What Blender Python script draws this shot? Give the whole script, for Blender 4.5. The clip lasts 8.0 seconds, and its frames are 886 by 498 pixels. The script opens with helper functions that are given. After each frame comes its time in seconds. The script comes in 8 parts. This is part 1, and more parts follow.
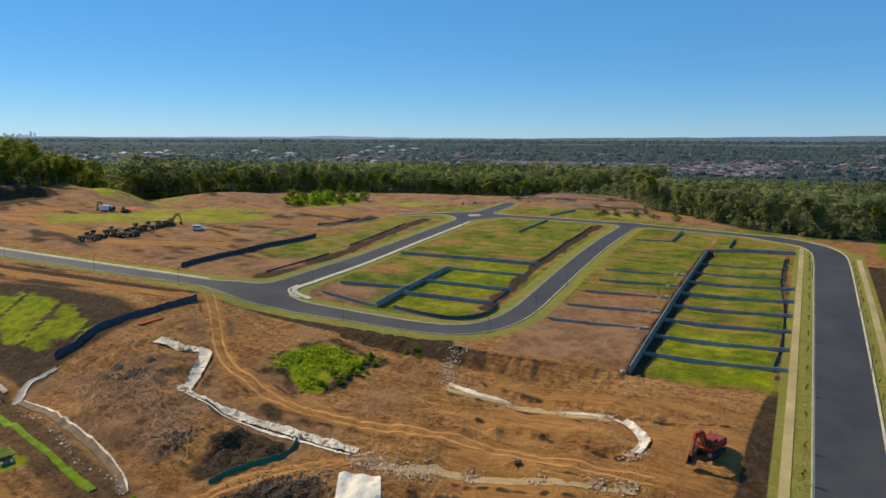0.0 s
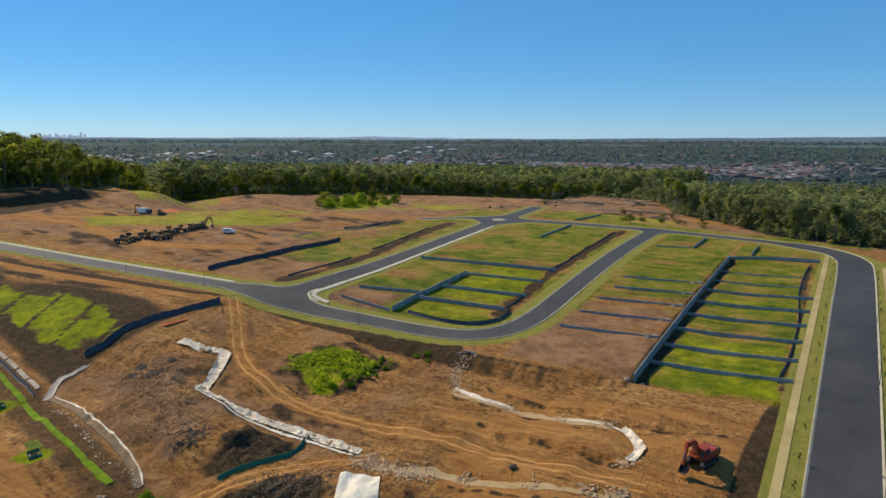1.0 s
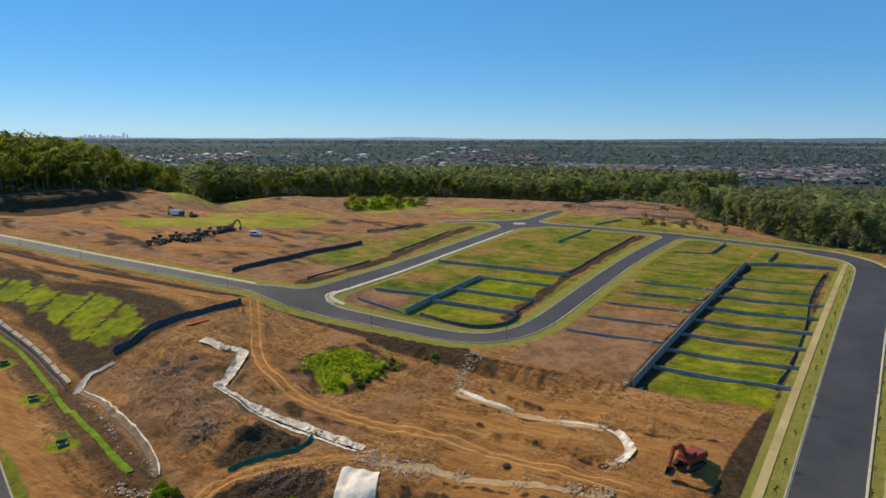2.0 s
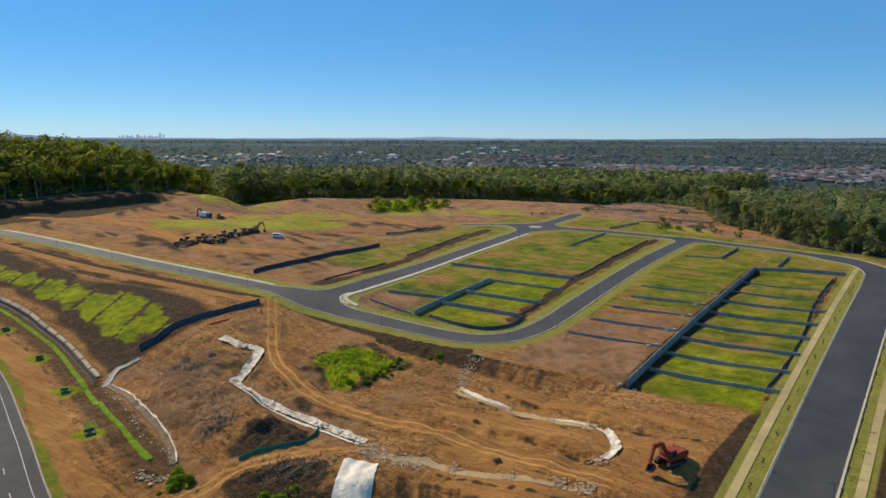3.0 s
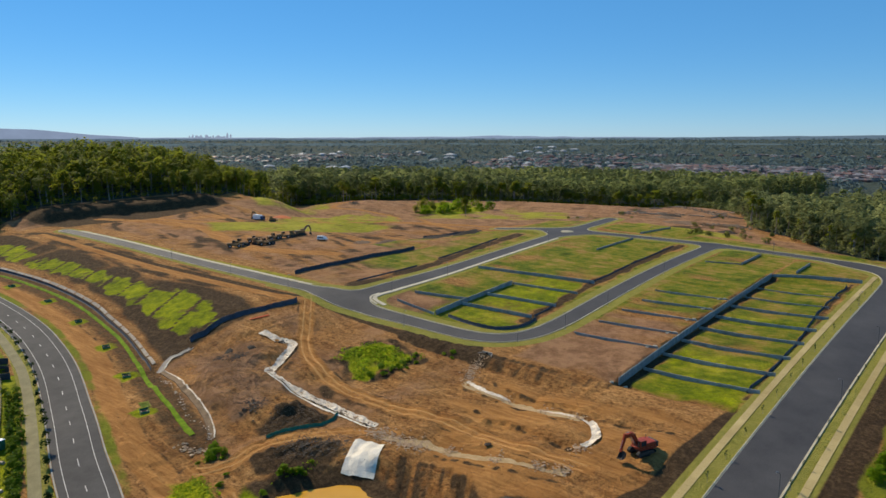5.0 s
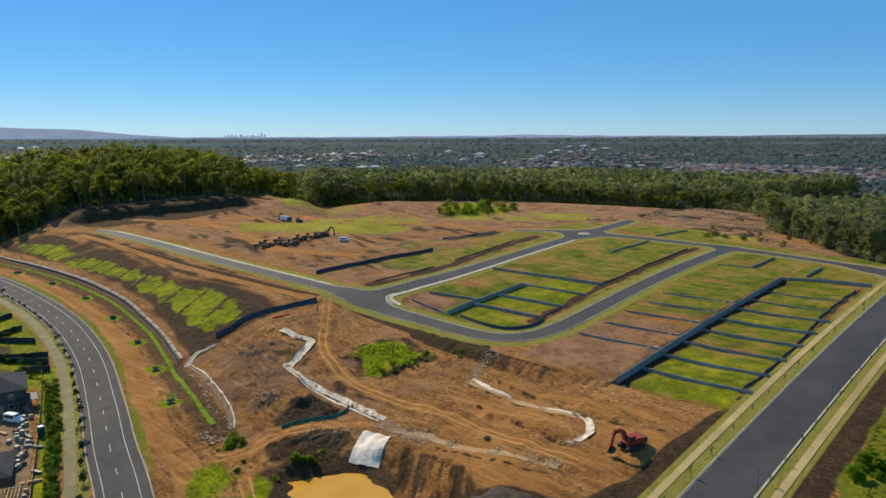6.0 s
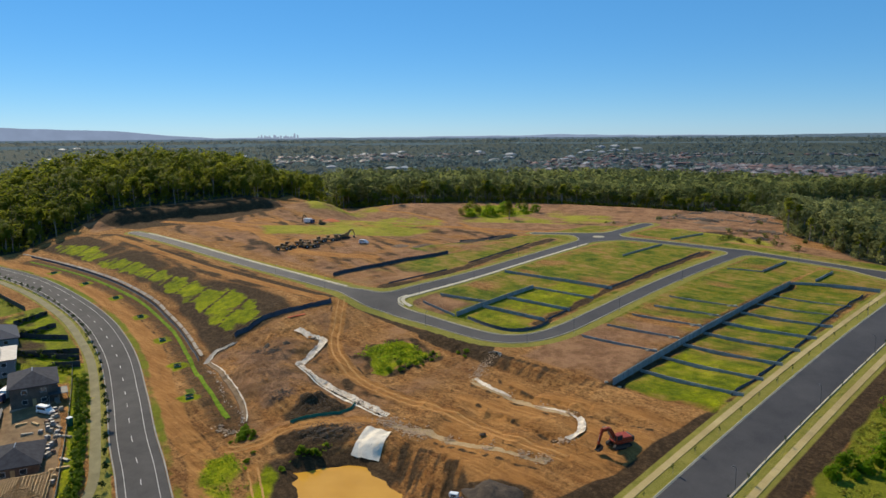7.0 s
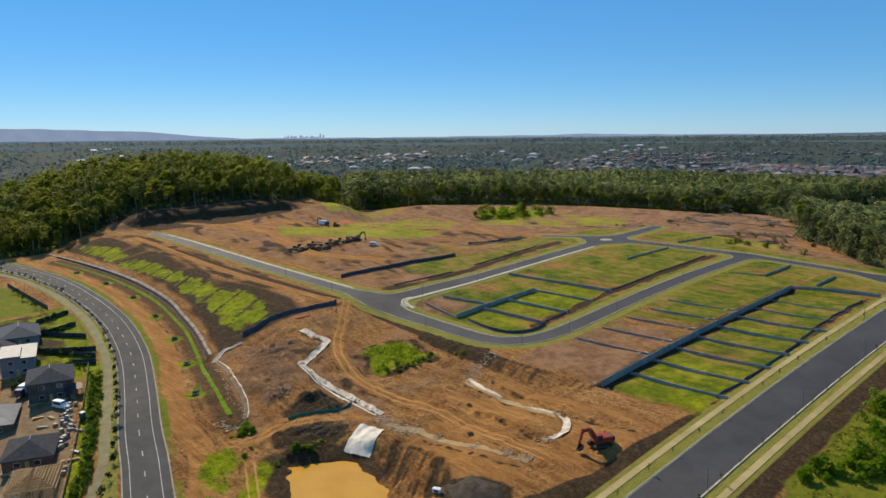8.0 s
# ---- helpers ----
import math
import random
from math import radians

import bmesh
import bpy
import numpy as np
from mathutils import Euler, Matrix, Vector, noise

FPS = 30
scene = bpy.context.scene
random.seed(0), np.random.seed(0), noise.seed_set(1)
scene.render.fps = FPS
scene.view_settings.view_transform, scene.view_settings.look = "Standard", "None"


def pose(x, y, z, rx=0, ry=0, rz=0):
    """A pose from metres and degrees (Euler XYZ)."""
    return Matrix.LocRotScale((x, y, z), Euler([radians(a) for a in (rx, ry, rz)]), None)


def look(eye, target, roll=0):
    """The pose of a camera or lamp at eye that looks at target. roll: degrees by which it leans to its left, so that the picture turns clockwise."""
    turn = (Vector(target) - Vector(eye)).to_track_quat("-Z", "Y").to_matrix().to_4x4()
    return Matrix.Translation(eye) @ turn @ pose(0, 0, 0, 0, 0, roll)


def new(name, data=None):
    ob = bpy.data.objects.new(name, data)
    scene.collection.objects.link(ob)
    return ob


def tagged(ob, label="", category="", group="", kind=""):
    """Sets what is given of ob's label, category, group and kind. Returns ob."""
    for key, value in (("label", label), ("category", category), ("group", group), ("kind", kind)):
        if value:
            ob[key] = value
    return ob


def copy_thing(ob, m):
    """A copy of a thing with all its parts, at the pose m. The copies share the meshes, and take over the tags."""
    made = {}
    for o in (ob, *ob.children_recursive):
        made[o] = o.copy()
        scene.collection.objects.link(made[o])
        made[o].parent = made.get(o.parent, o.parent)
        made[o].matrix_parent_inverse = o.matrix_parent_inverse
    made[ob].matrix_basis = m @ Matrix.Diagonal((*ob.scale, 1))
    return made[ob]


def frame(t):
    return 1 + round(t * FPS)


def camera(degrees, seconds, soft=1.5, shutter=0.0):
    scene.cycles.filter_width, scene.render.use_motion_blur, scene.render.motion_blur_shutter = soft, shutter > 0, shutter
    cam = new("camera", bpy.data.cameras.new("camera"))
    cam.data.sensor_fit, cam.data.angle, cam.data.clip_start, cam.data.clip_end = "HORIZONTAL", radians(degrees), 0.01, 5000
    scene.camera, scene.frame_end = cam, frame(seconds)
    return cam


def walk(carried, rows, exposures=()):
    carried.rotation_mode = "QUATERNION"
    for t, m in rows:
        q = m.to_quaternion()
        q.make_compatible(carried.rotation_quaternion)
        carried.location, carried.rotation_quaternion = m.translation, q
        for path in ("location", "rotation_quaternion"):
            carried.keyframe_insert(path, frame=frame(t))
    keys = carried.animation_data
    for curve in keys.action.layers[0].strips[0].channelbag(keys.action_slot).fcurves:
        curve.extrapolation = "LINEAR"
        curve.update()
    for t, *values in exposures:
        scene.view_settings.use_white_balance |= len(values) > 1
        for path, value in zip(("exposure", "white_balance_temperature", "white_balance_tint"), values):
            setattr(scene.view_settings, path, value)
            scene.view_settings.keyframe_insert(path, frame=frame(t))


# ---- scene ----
cam = camera(64.40, 8.0)
# seconds, x, y, z, turn about x, y, z in degrees
ROWS = [
    (0, 28.712, -138.141, 47.613, 81.205, -0.186, 27.248),
    (0.5, 32.088, -138.015, 48.563, 81.264, -0.149, 28.869),
    (1, 35.936, -138.438, 49.855, 81.209, -0.167, 30.401),
    (1.5, 39.724, -139.036, 50.932, 81.209, -0.19, 31.863),
    (3, 53.247, -142.82, 54.563, 81.172, -0.145, 35.752),
    (3.5, 57.931, -144.233, 55.754, 81.139, -0.088, 36.967),
    (4, 62.957, -145.847, 56.91, 81.123, -0.065, 38.215),
    (4.5, 67.767, -147.299, 58.104, 81.075, 0.028, 39.4),
    (6, 83.284, -151.445, 62.13, 80.908, 0.21, 43.236),
    (6.5, 88.499, -151.864, 63.334, 80.901, 0.331, 44.517),
    (7, 94.07, -151.824, 64.75, 80.891, 0.411, 45.815),
    (7.5, 98.929, -151.171, 65.911, 80.862, 0.503, 46.862),
    (8, 104.285, -149.895, 67.124, 80.862, 0.548, 47.913),
]
walk(cam, [(t, pose(x, y, z, rx, ry, rz)) for t, x, y, z, rx, ry, rz in ROWS])

# ---- world, sun, exposure ----
SUN_EL, SUN_AZ = radians(40), radians(172)     # the sun stands low over the far west side
world = bpy.data.worlds.new("sky")
scene.world = world
world.use_nodes = True
wn = world.node_tree
sky = wn.nodes.new("ShaderNodeTexSky")
sky.sky_type, sky.sun_disc = "NISHITA", False
sky.sun_elevation, sky.sun_rotation = SUN_EL, radians(90) - SUN_AZ
sky.altitude, sky.air_density, sky.dust_density, sky.ozone_density = 1200, 0.9, 0.0, 7.0
rich = wn.nodes.new("ShaderNodeHueSaturation")
rich.inputs["Saturation"].default_value = 1.22
wn.links.new(sky.outputs[0], rich.inputs["Color"])
tint = wn.nodes.new("ShaderNodeMix")
tint.data_type, tint.blend_type = "RGBA", "MULTIPLY"
tint.inputs[0].default_value, tint.inputs[7].default_value = 1.0, (0.95, 0.985, 0.97, 1)
wn.links.new(rich.outputs[0], tint.inputs[6])
veil = wn.nodes.new("ShaderNodeMix")                # thin blue haze evens the gradient
veil.data_type = "RGBA"
veil.inputs[0].default_value, veil.inputs[7].default_value = 0.40, (1.6, 4.7, 8.8, 1)
wn.links.new(tint.outputs[2], veil.inputs[6])
wn.links.new(veil.outputs[2], wn.nodes["Background"].inputs[0])
wn.nodes["Background"].inputs[1].default_value = 0.100
sun = new("sun", bpy.data.lights.new("sun", "SUN"))
sun.data.energy, sun.data.angle, sun.data.color = 5.0, radians(0.5), (1.0, 0.865, 0.64)
sun_from = Vector((math.cos(SUN_EL) * math.cos(SUN_AZ), math.cos(SUN_EL) * math.sin(SUN_AZ), math.sin(SUN_EL)))
sun.matrix_world = look(sun_from * 300, (0, 0, 0))
scene.view_settings.exposure = 0.0

# ---- materials ----
def node_mat(name):
    m = bpy.data.materials.new(name)
    m.use_nodes = True
    t = m.node_tree
    return m, t, t.nodes["Principled BSDF"]


def N(t, kind, **sets):
    n = t.nodes.new(kind)
    for k, v in sets.items():
        if k == "op":
            n.operation = v
        elif k == "blend":
            n.blend_type = v
        elif k == "attr":
            n.attribute_name = v
    return n


def noise_node(t, scale, detail=4.0, rough=0.6, vec=None):
    n = t.nodes.new("ShaderNodeTexNoise")
    n.inputs["Scale"].default_value, n.inputs["Detail"].default_value, n.inputs["Roughness"].default_value = scale, detail, rough
    if vec is not None:
        t.links.new(vec, n.inputs["Vector"])
    return n


def ramp_node(t, fac, stops):
    r = t.nodes.new("ShaderNodeValToRGB")
    el = r.color_ramp.elements
    while len(el) < len(stops):
        el.new(0.5)
    for e, (p, c) in zip(el, stops):
        e.position, e.color = p, (*c, 1)
    t.links.new(fac, r.inputs[0])
    return r.outputs[0]


def mix_node(t, fac, a, b, blend="MIX"):
    m = t.nodes.new("ShaderNodeMix")
    m.data_type, m.blend_type = "RGBA", blend
    for i, v in ((0, fac), (6, a), (7, b)):
        if isinstance(v, (int, float)):
            m.inputs[i].default_value = v
        elif isinstance(v, tuple):
            m.inputs[i].default_value = (*v, 1)
        else:
            t.links.new(v, m.inputs[i])
    return m.outputs[2]


def math_node(t, op, a, b=0.0, c=0.0):
    m = t.nodes.new("ShaderNodeMath")
    m.operation = op
    for i, v in enumerate((a, b, c)):
        if isinstance(v, (int, float)):
            m.inputs[i].default_value = v
        else:
            t.links.new(v, m.inputs[i])
    return m.outputs[0]


def place_node(t):
    return t.nodes.new("ShaderNodeNewGeometry").outputs["Position"]


def bump_node(t, height, strength, distance, shader):
    b = t.nodes.new("ShaderNodeBump")
    b.inputs["Strength"].default_value, b.inputs["Distance"].default_value = strength, distance
    t.links.new(height, b.inputs["Height"])
    t.links.new(b.outputs[0], shader.inputs["Normal"])


def mottled(name, dark, light, scale=1.0, fine=12.0, rough=0.9, bump=0.3, dist=0.05, metal=0.0, vary=0.25, spec=0.3):
    """Two scales of variation between two tones of one surface, with fine relief; vary differs from piece to piece."""
    m, t, s = node_mat(name)
    p = place_node(t)
    a, b = noise_node(t, scale, 5, 0.65, p), noise_node(t, fine, 3, 0.6, p)
    f = math_node(t, "ADD", math_node(t, "MULTIPLY", a.outputs[0], 0.65), math_node(t, "MULTIPLY", b.outputs[0], 0.35))
    col = ramp_node(t, f, [(0.36, dark), (0.64, light)])
    if vary:
        rnd = t.nodes.new("ShaderNodeObjectInfo").outputs["Random"]
        v = math_node(t, "MULTIPLY_ADD", rnd, vary, 1 - vary / 2)
        hsv = t.nodes.new("ShaderNodeHueSaturation")
        t.links.new(v, hsv.inputs["Value"])
        t.links.new(col, hsv.inputs["Color"])
        col = hsv.outputs[0]
    t.links.new(col, s.inputs["Base Color"])
    s.inputs["Roughness"].default_value, s.inputs["Metallic"].default_value = rough, metal
    s.inputs["Specular IOR Level"].default_value = spec
    if bump:
        bump_node(t, b.outputs[0], bump, dist, s)
    return m


def leaf_mat(name, tones, rough=0.6):
    """Foliage: each leaf clump takes its own tone, with some light passing through."""
    m, t, s = node_mat(name)
    g = t.nodes.new("ShaderNodeNewGeometry")
    n = noise_node(t, 0.09, 3, 0.6, g.outputs["Position"])
    f = math_node(t, "ADD", math_node(t, "MULTIPLY", g.outputs["Random Per Island"], 0.3), math_node(t, "MULTIPLY", n.outputs[0], 0.72))
    col = ramp_node(t, f, [(0.2, tones[0]), (0.5, tones[1]), (0.82, tones[2])])
    t.links.new(col, s.inputs["Base Color"])
    s.inputs["Roughness"].default_value = rough
    s.inputs["Specular IOR Level"].default_value = 0.06
    tr = t.nodes.new("ShaderNodeBsdfTranslucent")
    t.links.new(col, tr.inputs[0])
    ad = t.nodes.new("ShaderNodeMixShader")
    ad.inputs[0].default_value = 0.66
    t.links.new(s.outputs[0], ad.inputs[1])
    t.links.new(tr.outputs[0], ad.inputs[2])
    t.links.new(ad.outputs[0], t.nodes["Material Output"].inputs[0])
    return m


def ground_mat():
    m, t, s = node_mat("ground_earth_and_grass")
    p = place_node(t)
    big, mid, fine = noise_node(t, 0.035, 5, 0.65, p), noise_node(t, 0.35, 6, 0.7, p), noise_node(t, 3.0, 5, 0.7, p)
    stretch = t.nodes.new("ShaderNodeMapping")
    stretch.inputs["Scale"].default_value = (0.05, 0.45, 0.3)
    stretch.inputs["Rotation"].default_value = (0, 0, 0.12)
    t.links.new(p, stretch.inputs[0])
    streak = noise_node(t, 1.0, 5, 0.65, stretch.outputs[0])
    masks = []
    for name in ("cover_a", "cover_b", "cover_c"):
        sep = t.nodes.new("ShaderNodeSeparateColor")
        t.links.new(N(t, "ShaderNodeAttribute", attr=name).outputs["Color"], sep.inputs[0])
        masks += [sep.outputs[i] for i in range(3)]
    ragged = math_node(t, "ADD", math_node(t, "MULTIPLY", mid.outputs[0], 0.6), math_node(t, "MULTIPLY", fine.outputs[0], 0.4))

    def edge(mask, soft=0.16, ragg=0.75):
        v = math_node(t, "ADD", mask, math_node(t, "MULTIPLY", math_node(t, "SUBTRACT", ragged, 0.5), ragg))
        r = t.nodes.new("ShaderNodeMapRange")
        r.interpolation_type = "SMOOTHSTEP"
        r.inputs["From Min"].default_value, r.inputs["From Max"].default_value = 0.5 - soft, 0.5 + soft
        t.links.new(v, r.inputs["Value"])
        return r.outputs[0]

    mixed = math_node(t, "ADD", math_node(t, "MULTIPLY", big.outputs[0], 0.45), math_node(t, "MULTIPLY", mid.outputs[0], 0.55))
    dirt = ramp_node(t, mixed, [(0.37, DIRT[0]), (0.46, DIRT[1]), (0.54, DIRT[2]), (0.64, DIRT[3])])
    dirt = mix_node(t, 0.35, dirt, ramp_node(t, streak.outputs[0], [(0.35, DIRT[0]), (0.65, DIRT[3])]))
    drag = t.nodes.new("ShaderNodeMapping")
    drag.inputs["Scale"].default_value = (0.16, 1.5, 0.5)
    drag.inputs["Rotation"].default_value = (0, 0, -0.12)
    t.links.new(p, drag.inputs[0])
    scrape = noise_node(t, 1.0, 4, 0.6, drag.outputs[0])
    lump = noise_node(t, 1.1, 5, 0.72, p)
    dirt = mix_node(t, 0.5, dirt, ramp_node(t, scrape.outputs[0], [(0.38, (0.5, 0.46, 0.43)), (0.58, (1.0, 1.0, 1.0))]), "MULTIPLY")
    dirt = mix_node(t, 0.78, dirt, ramp_node(t, lump.outputs[0], [(0.38, (0.42, 0.38, 0.36)), (0.50, (1.0, 1.0, 1.0)), (0.64, (1.35, 1.30, 1.24))]), "MULTIPLY")
    dirt = mix_node(t, 0.5, dirt, ramp_node(t, fine.outputs[0], [(0.3, (0.45, 0.42, 0.4)), (0.7, (1.0, 1.0, 1.0))]), "MULTIPLY")
    clay = ramp_node(t, math_node(t, "ADD", math_node(t, "MULTIPLY", streak.outputs[0], 0.55), math_node(t, "MULTIPLY", scrape.outputs[0], 0.45)), [(0.36, CLAY[0]), (0.62, CLAY[1])])
    soil = ramp_node(t, math_node(t, "ADD", math_node(t, "MULTIPLY", ragged, 0.5), math_node(t, "MULTIPLY", lump.outputs[0], 0.5)), [(0.36, SOIL[0]), (0.5, SOIL[1]), (0.64, SOIL[2])])
    patch = noise_node(t, 0.13, 7, 0.68, p)
    lawn_f = math_node(t, "ADD", math_node(t, "MULTIPLY", streak.outputs[0], 0.22), math_node(t, "ADD", math_node(t, "MULTIPLY", mixed, 0.33), math_node(t, "MULTIPLY", patch.outputs[0], 0.45)))
    crumbs = noise_node(t, 7.0, 3, 0.6, p)
    dirt = mix_node(t, 0.55, dirt, ramp_node(t, crumbs.outputs[0], [(0.33, (0.42, 0.4, 0.4)), (0.55, (1.0, 1.0, 1.0))]), "MULTIPLY")
    worn = ramp_node(t, math_node(t, "ADD", math_node(t, "MULTIPLY", patch.outputs[0], 0.5), math_node(t, "MULTIPLY", ragged, 0.5)), [(0.36, WORN[0]), (0.48, WORN[1]), (0.56, WORN[2]), (0.66, WORN[3])])
    lawn = ramp_node(t, lawn_f, [(0.41, LAWN[0]), (0.47, LAWN[1]), (0.52, LAWN[2]), (0.575, LAWN[3])])
    lawn = mix_node(t, 0.6, lawn, ramp_node(t, fine.outputs[0], [(0.3, (0.55, 0.55, 0.5)), (0.7, (1.0, 1.0, 1.0))]), "MULTIPLY")
    lush = ramp_node(t, math_node(t, "ADD", math_node(t, "MULTIPLY", patch.outputs[0], 0.4), math_node(t, "MULTIPLY", ragged, 0.6)), [(0.36, LUSH[0]), (0.5, LUSH[1]), (0.62, LUSH[2])])
    field = ramp_node(t, mixed, [(0.38, FIELD[0]), (0.6, FIELD[1])])
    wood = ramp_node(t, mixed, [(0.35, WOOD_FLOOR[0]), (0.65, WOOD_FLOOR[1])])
    verge = ramp_node(t, ragged, [(0.3, VERGE[0]), (0.7, VERGE[1])])
    # order of cover, from below: clay, soil, field, lawn, lush, verge, wood floor
    col = mix_node(t, edge(masks[2], 0.25, 0.5), dirt, clay)
    col = mix_node(t, edge(masks[8], 0.3, 1.0), col, worn)
    col = mix_node(t, edge(masks[1], 0.16, 0.7), col, soil)
    col = mix_node(t, edge(masks[3], 0.25, 0.9), col, field)
    meadow = ramp_node(t, ragged, [(0.34, MEADOW[0]), (0.64, MEADOW[1])])
    col = mix_node(t, edge(masks[7], 0.2, 0.8), col, meadow)
    thin = math_node(t, "MULTIPLY", edge(masks[0], 0.2, 0.6), 0.92)
    col = mix_node(t, thin, col, lawn)
    col = mix_node(t, edge(masks[4], 0.22, 0.8), col, lush)
    col = mix_node(t, edge(masks[6], 0.12, 0.25), col, verge)
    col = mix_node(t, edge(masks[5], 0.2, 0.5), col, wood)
    t.links.new(col, s.inputs["Base Color"])
    s.inputs["Roughness"].default_value = 0.95
    s.inputs["Specular IOR Level"].default_value = 0.1
    bump_node(t, math_node(t, "ADD", math_node(t, "MULTIPLY", mid.outputs[0], 1.5), math_node(t, "ADD", math_node(t, "MULTIPLY", lump.outputs[0], 1.6), fine.outputs[0])), 1.0, 0.52, s)
    return m


DIRT = [(0.266, 0.110, 0.031), (0.446, 0.206, 0.062), (0.608, 0.304, 0.099), (0.769, 0.425, 0.157)]
CLAY = [(0.314, 0.129, 0.034), (0.551, 0.267, 0.080)]
SOIL = [(0.028, 0.017, 0.009), (0.074, 0.045, 0.022), (0.155, 0.095, 0.046)]
WORN = [(0.146, 0.075, 0.037), (0.282, 0.146, 0.072), (0.423, 0.228, 0.114), (0.320, 0.187, 0.072)]
LAWN = [(0.056, 0.104, 0.005), (0.135, 0.192, 0.009), (0.262, 0.242, 0.018), (0.42, 0.268, 0.078)]
LUSH = [(0.058, 0.088, 0.002), (0.215, 0.245, 0.003), (0.450, 0.450, 0.005)]
FIELD = [(0.209, 0.207, 0.014), (0.418, 0.368, 0.041)]
MEADOW = [(0.12, 0.15, 0.010), (0.27, 0.26, 0.022)]
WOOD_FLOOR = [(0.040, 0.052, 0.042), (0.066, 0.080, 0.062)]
VERGE = [(0.21, 0.205, 0.028), (0.39, 0.33, 0.080)]
M_GROUND = ground_mat()
M_ASPHALT = mottled("asphalt", (0.027, 0.026, 0.029), (0.066, 0.062, 0.062), 0.06, 6, 0.78, 0.15, 0.02, vary=0, spec=0.35)
M_ASPHALT_OLD = mottled("worn_asphalt", (0.042, 0.039, 0.038), (0.074, 0.068, 0.064), 0.15, 6, 0.9, 0.15, 0.02, vary=0)
M_KERB_OLD = mottled("old_kerb_concrete", (0.24, 0.22, 0.18), (0.38, 0.35, 0.29), 0.4, 5, 0.9, 0.1, 0.02, vary=0)
M_KERB = mottled("kerb_concrete", (0.33, 0.285, 0.19), (0.48, 0.42, 0.30), 0.4, 5, 0.85, 0.1, 0.02, vary=0)
M_EDGE = mottled("pale_path_concrete", (0.42, 0.36, 0.25), (0.58, 0.51, 0.38), 0.4, 5, 0.85, 0.1, 0.02, vary=0)
M_PATH = mottled("path_concrete", (0.30, 0.215, 0.080), (0.48, 0.37, 0.165), 0.06, 5, 0.85, 0.1, 0.02, vary=0.12)
M_PATH_OLD = mottled("old_path_concrete", (0.155, 0.130, 0.062), (0.25, 0.215, 0.108), 0.3, 5, 0.9, 0.1, 0.02, vary=0)
M_DRAIN = mottled("muddy_drain_concrete", (0.11, 0.068, 0.036), (0.24, 0.155, 0.085), 0.5, 6, 0.9, 0.2, 0.03, vary=0)
M_TURF = mottled("strip_turf", (0.075, 0.130, 0.007), (0.19, 0.275, 0.011), 0.5, 5, 0.95, 0.6, 0.08, vary=0.15, spec=0.1)
M_CONCRETE = mottled("pale_concrete", (0.26, 0.21, 0.16), (0.46, 0.39, 0.31), 0.5, 6, 0.85, 0.2, 0.03)
M_LINING = mottled("pale_geotextile", (0.40, 0.31, 0.22), (0.84, 0.72, 0.56), 0.5, 4, 0.8, 0.5, 0.08, vary=0)
M_APRON = mottled("white_geotextile", (0.66, 0.565, 0.43), (0.86, 0.76, 0.61), 0.4, 3, 0.7, 0.8, 0.3, vary=0)
M_ROCK = mottled("broken_rock", (0.33, 0.205, 0.11), (0.66, 0.45, 0.275), 0.9, 6, 0.9, 0.4, 0.05, vary=0)
M_DARKROCK = mottled("dark_rock", (0.055, 0.040, 0.028), (0.20, 0.145, 0.098), 0.9, 6, 0.9, 0.4, 0.05, vary=0)
M_SLEEPER = mottled("retaining_sleeper", (0.20, 0.21, 0.20), (0.34, 0.35, 0.33), 0.8, 8, 0.8, 0.2, 0.02)
M_STEEL = mottled("galvanised_steel", (0.3, 0.31, 0.32), (0.42, 0.43, 0.44), 1.5, 10, 0.45, 0.05, 0.01, 0.8)
M_FABRIC = mottled("dark_silt_fabric", (0.034, 0.040, 0.052), (0.070, 0.080, 0.098), 0.6, 5, 0.75, 0.4, 0.05)
M_GREENFAB = mottled("green_shade_cloth", (0.012, 0.085, 0.05), (0.028, 0.16, 0.10), 0.6, 5, 0.75, 0.3, 0.04)
M_LINE = mottled("road_line_paint", (0.30, 0.29, 0.27), (0.50, 0.49, 0.46), 0.6, 6, 0.7, 0.0, vary=0)
M_TRUNK = mottled("gum_bark", (0.12, 0.095, 0.07), (0.36, 0.31, 0.25), 0.8, 5, 0.9, 0.3, 0.03)
M_LEAF = leaf_mat("gum_leaves", [(0.120, 0.150, 0.014), (0.200, 0.222, 0.020), (0.290, 0.290, 0.034)])
M_LEAF_FAR = leaf_mat("grey_green_leaves", [(0.118, 0.145, 0.048), (0.185, 0.208, 0.068), (0.265, 0.272, 0.100)])
M_LEAF_EAST = leaf_mat("olive_grey_leaves", [(0.125, 0.150, 0.055), (0.215, 0.232, 0.085), (0.315, 0.315, 0.130)])
# aerial haze over the far plain is mixed into this leaf colour
M_LEAF_HAZED = leaf_mat("haze_tinted_leaves", [(0.105, 0.152, 0.160), (0.128, 0.178, 0.184), (0.150, 0.200, 0.202)])
M_LEAF_BUSH = leaf_mat("shrub_leaves", [(0.09, 0.16, 0.006), (0.19, 0.30, 0.010), (0.30, 0.40, 0.018)])
M_LEAF_LIME = leaf_mat("lime_weed_leaves", [(0.11, 0.19, 0.007), (0.24, 0.34, 0.012), (0.36, 0.44, 0.024)])
M_LEAF_DARK = leaf_mat("dark_shrub_leaves", [(0.012, 0.03, 0.008), (0.03, 0.06, 0.012), (0.06, 0.10, 0.02)])

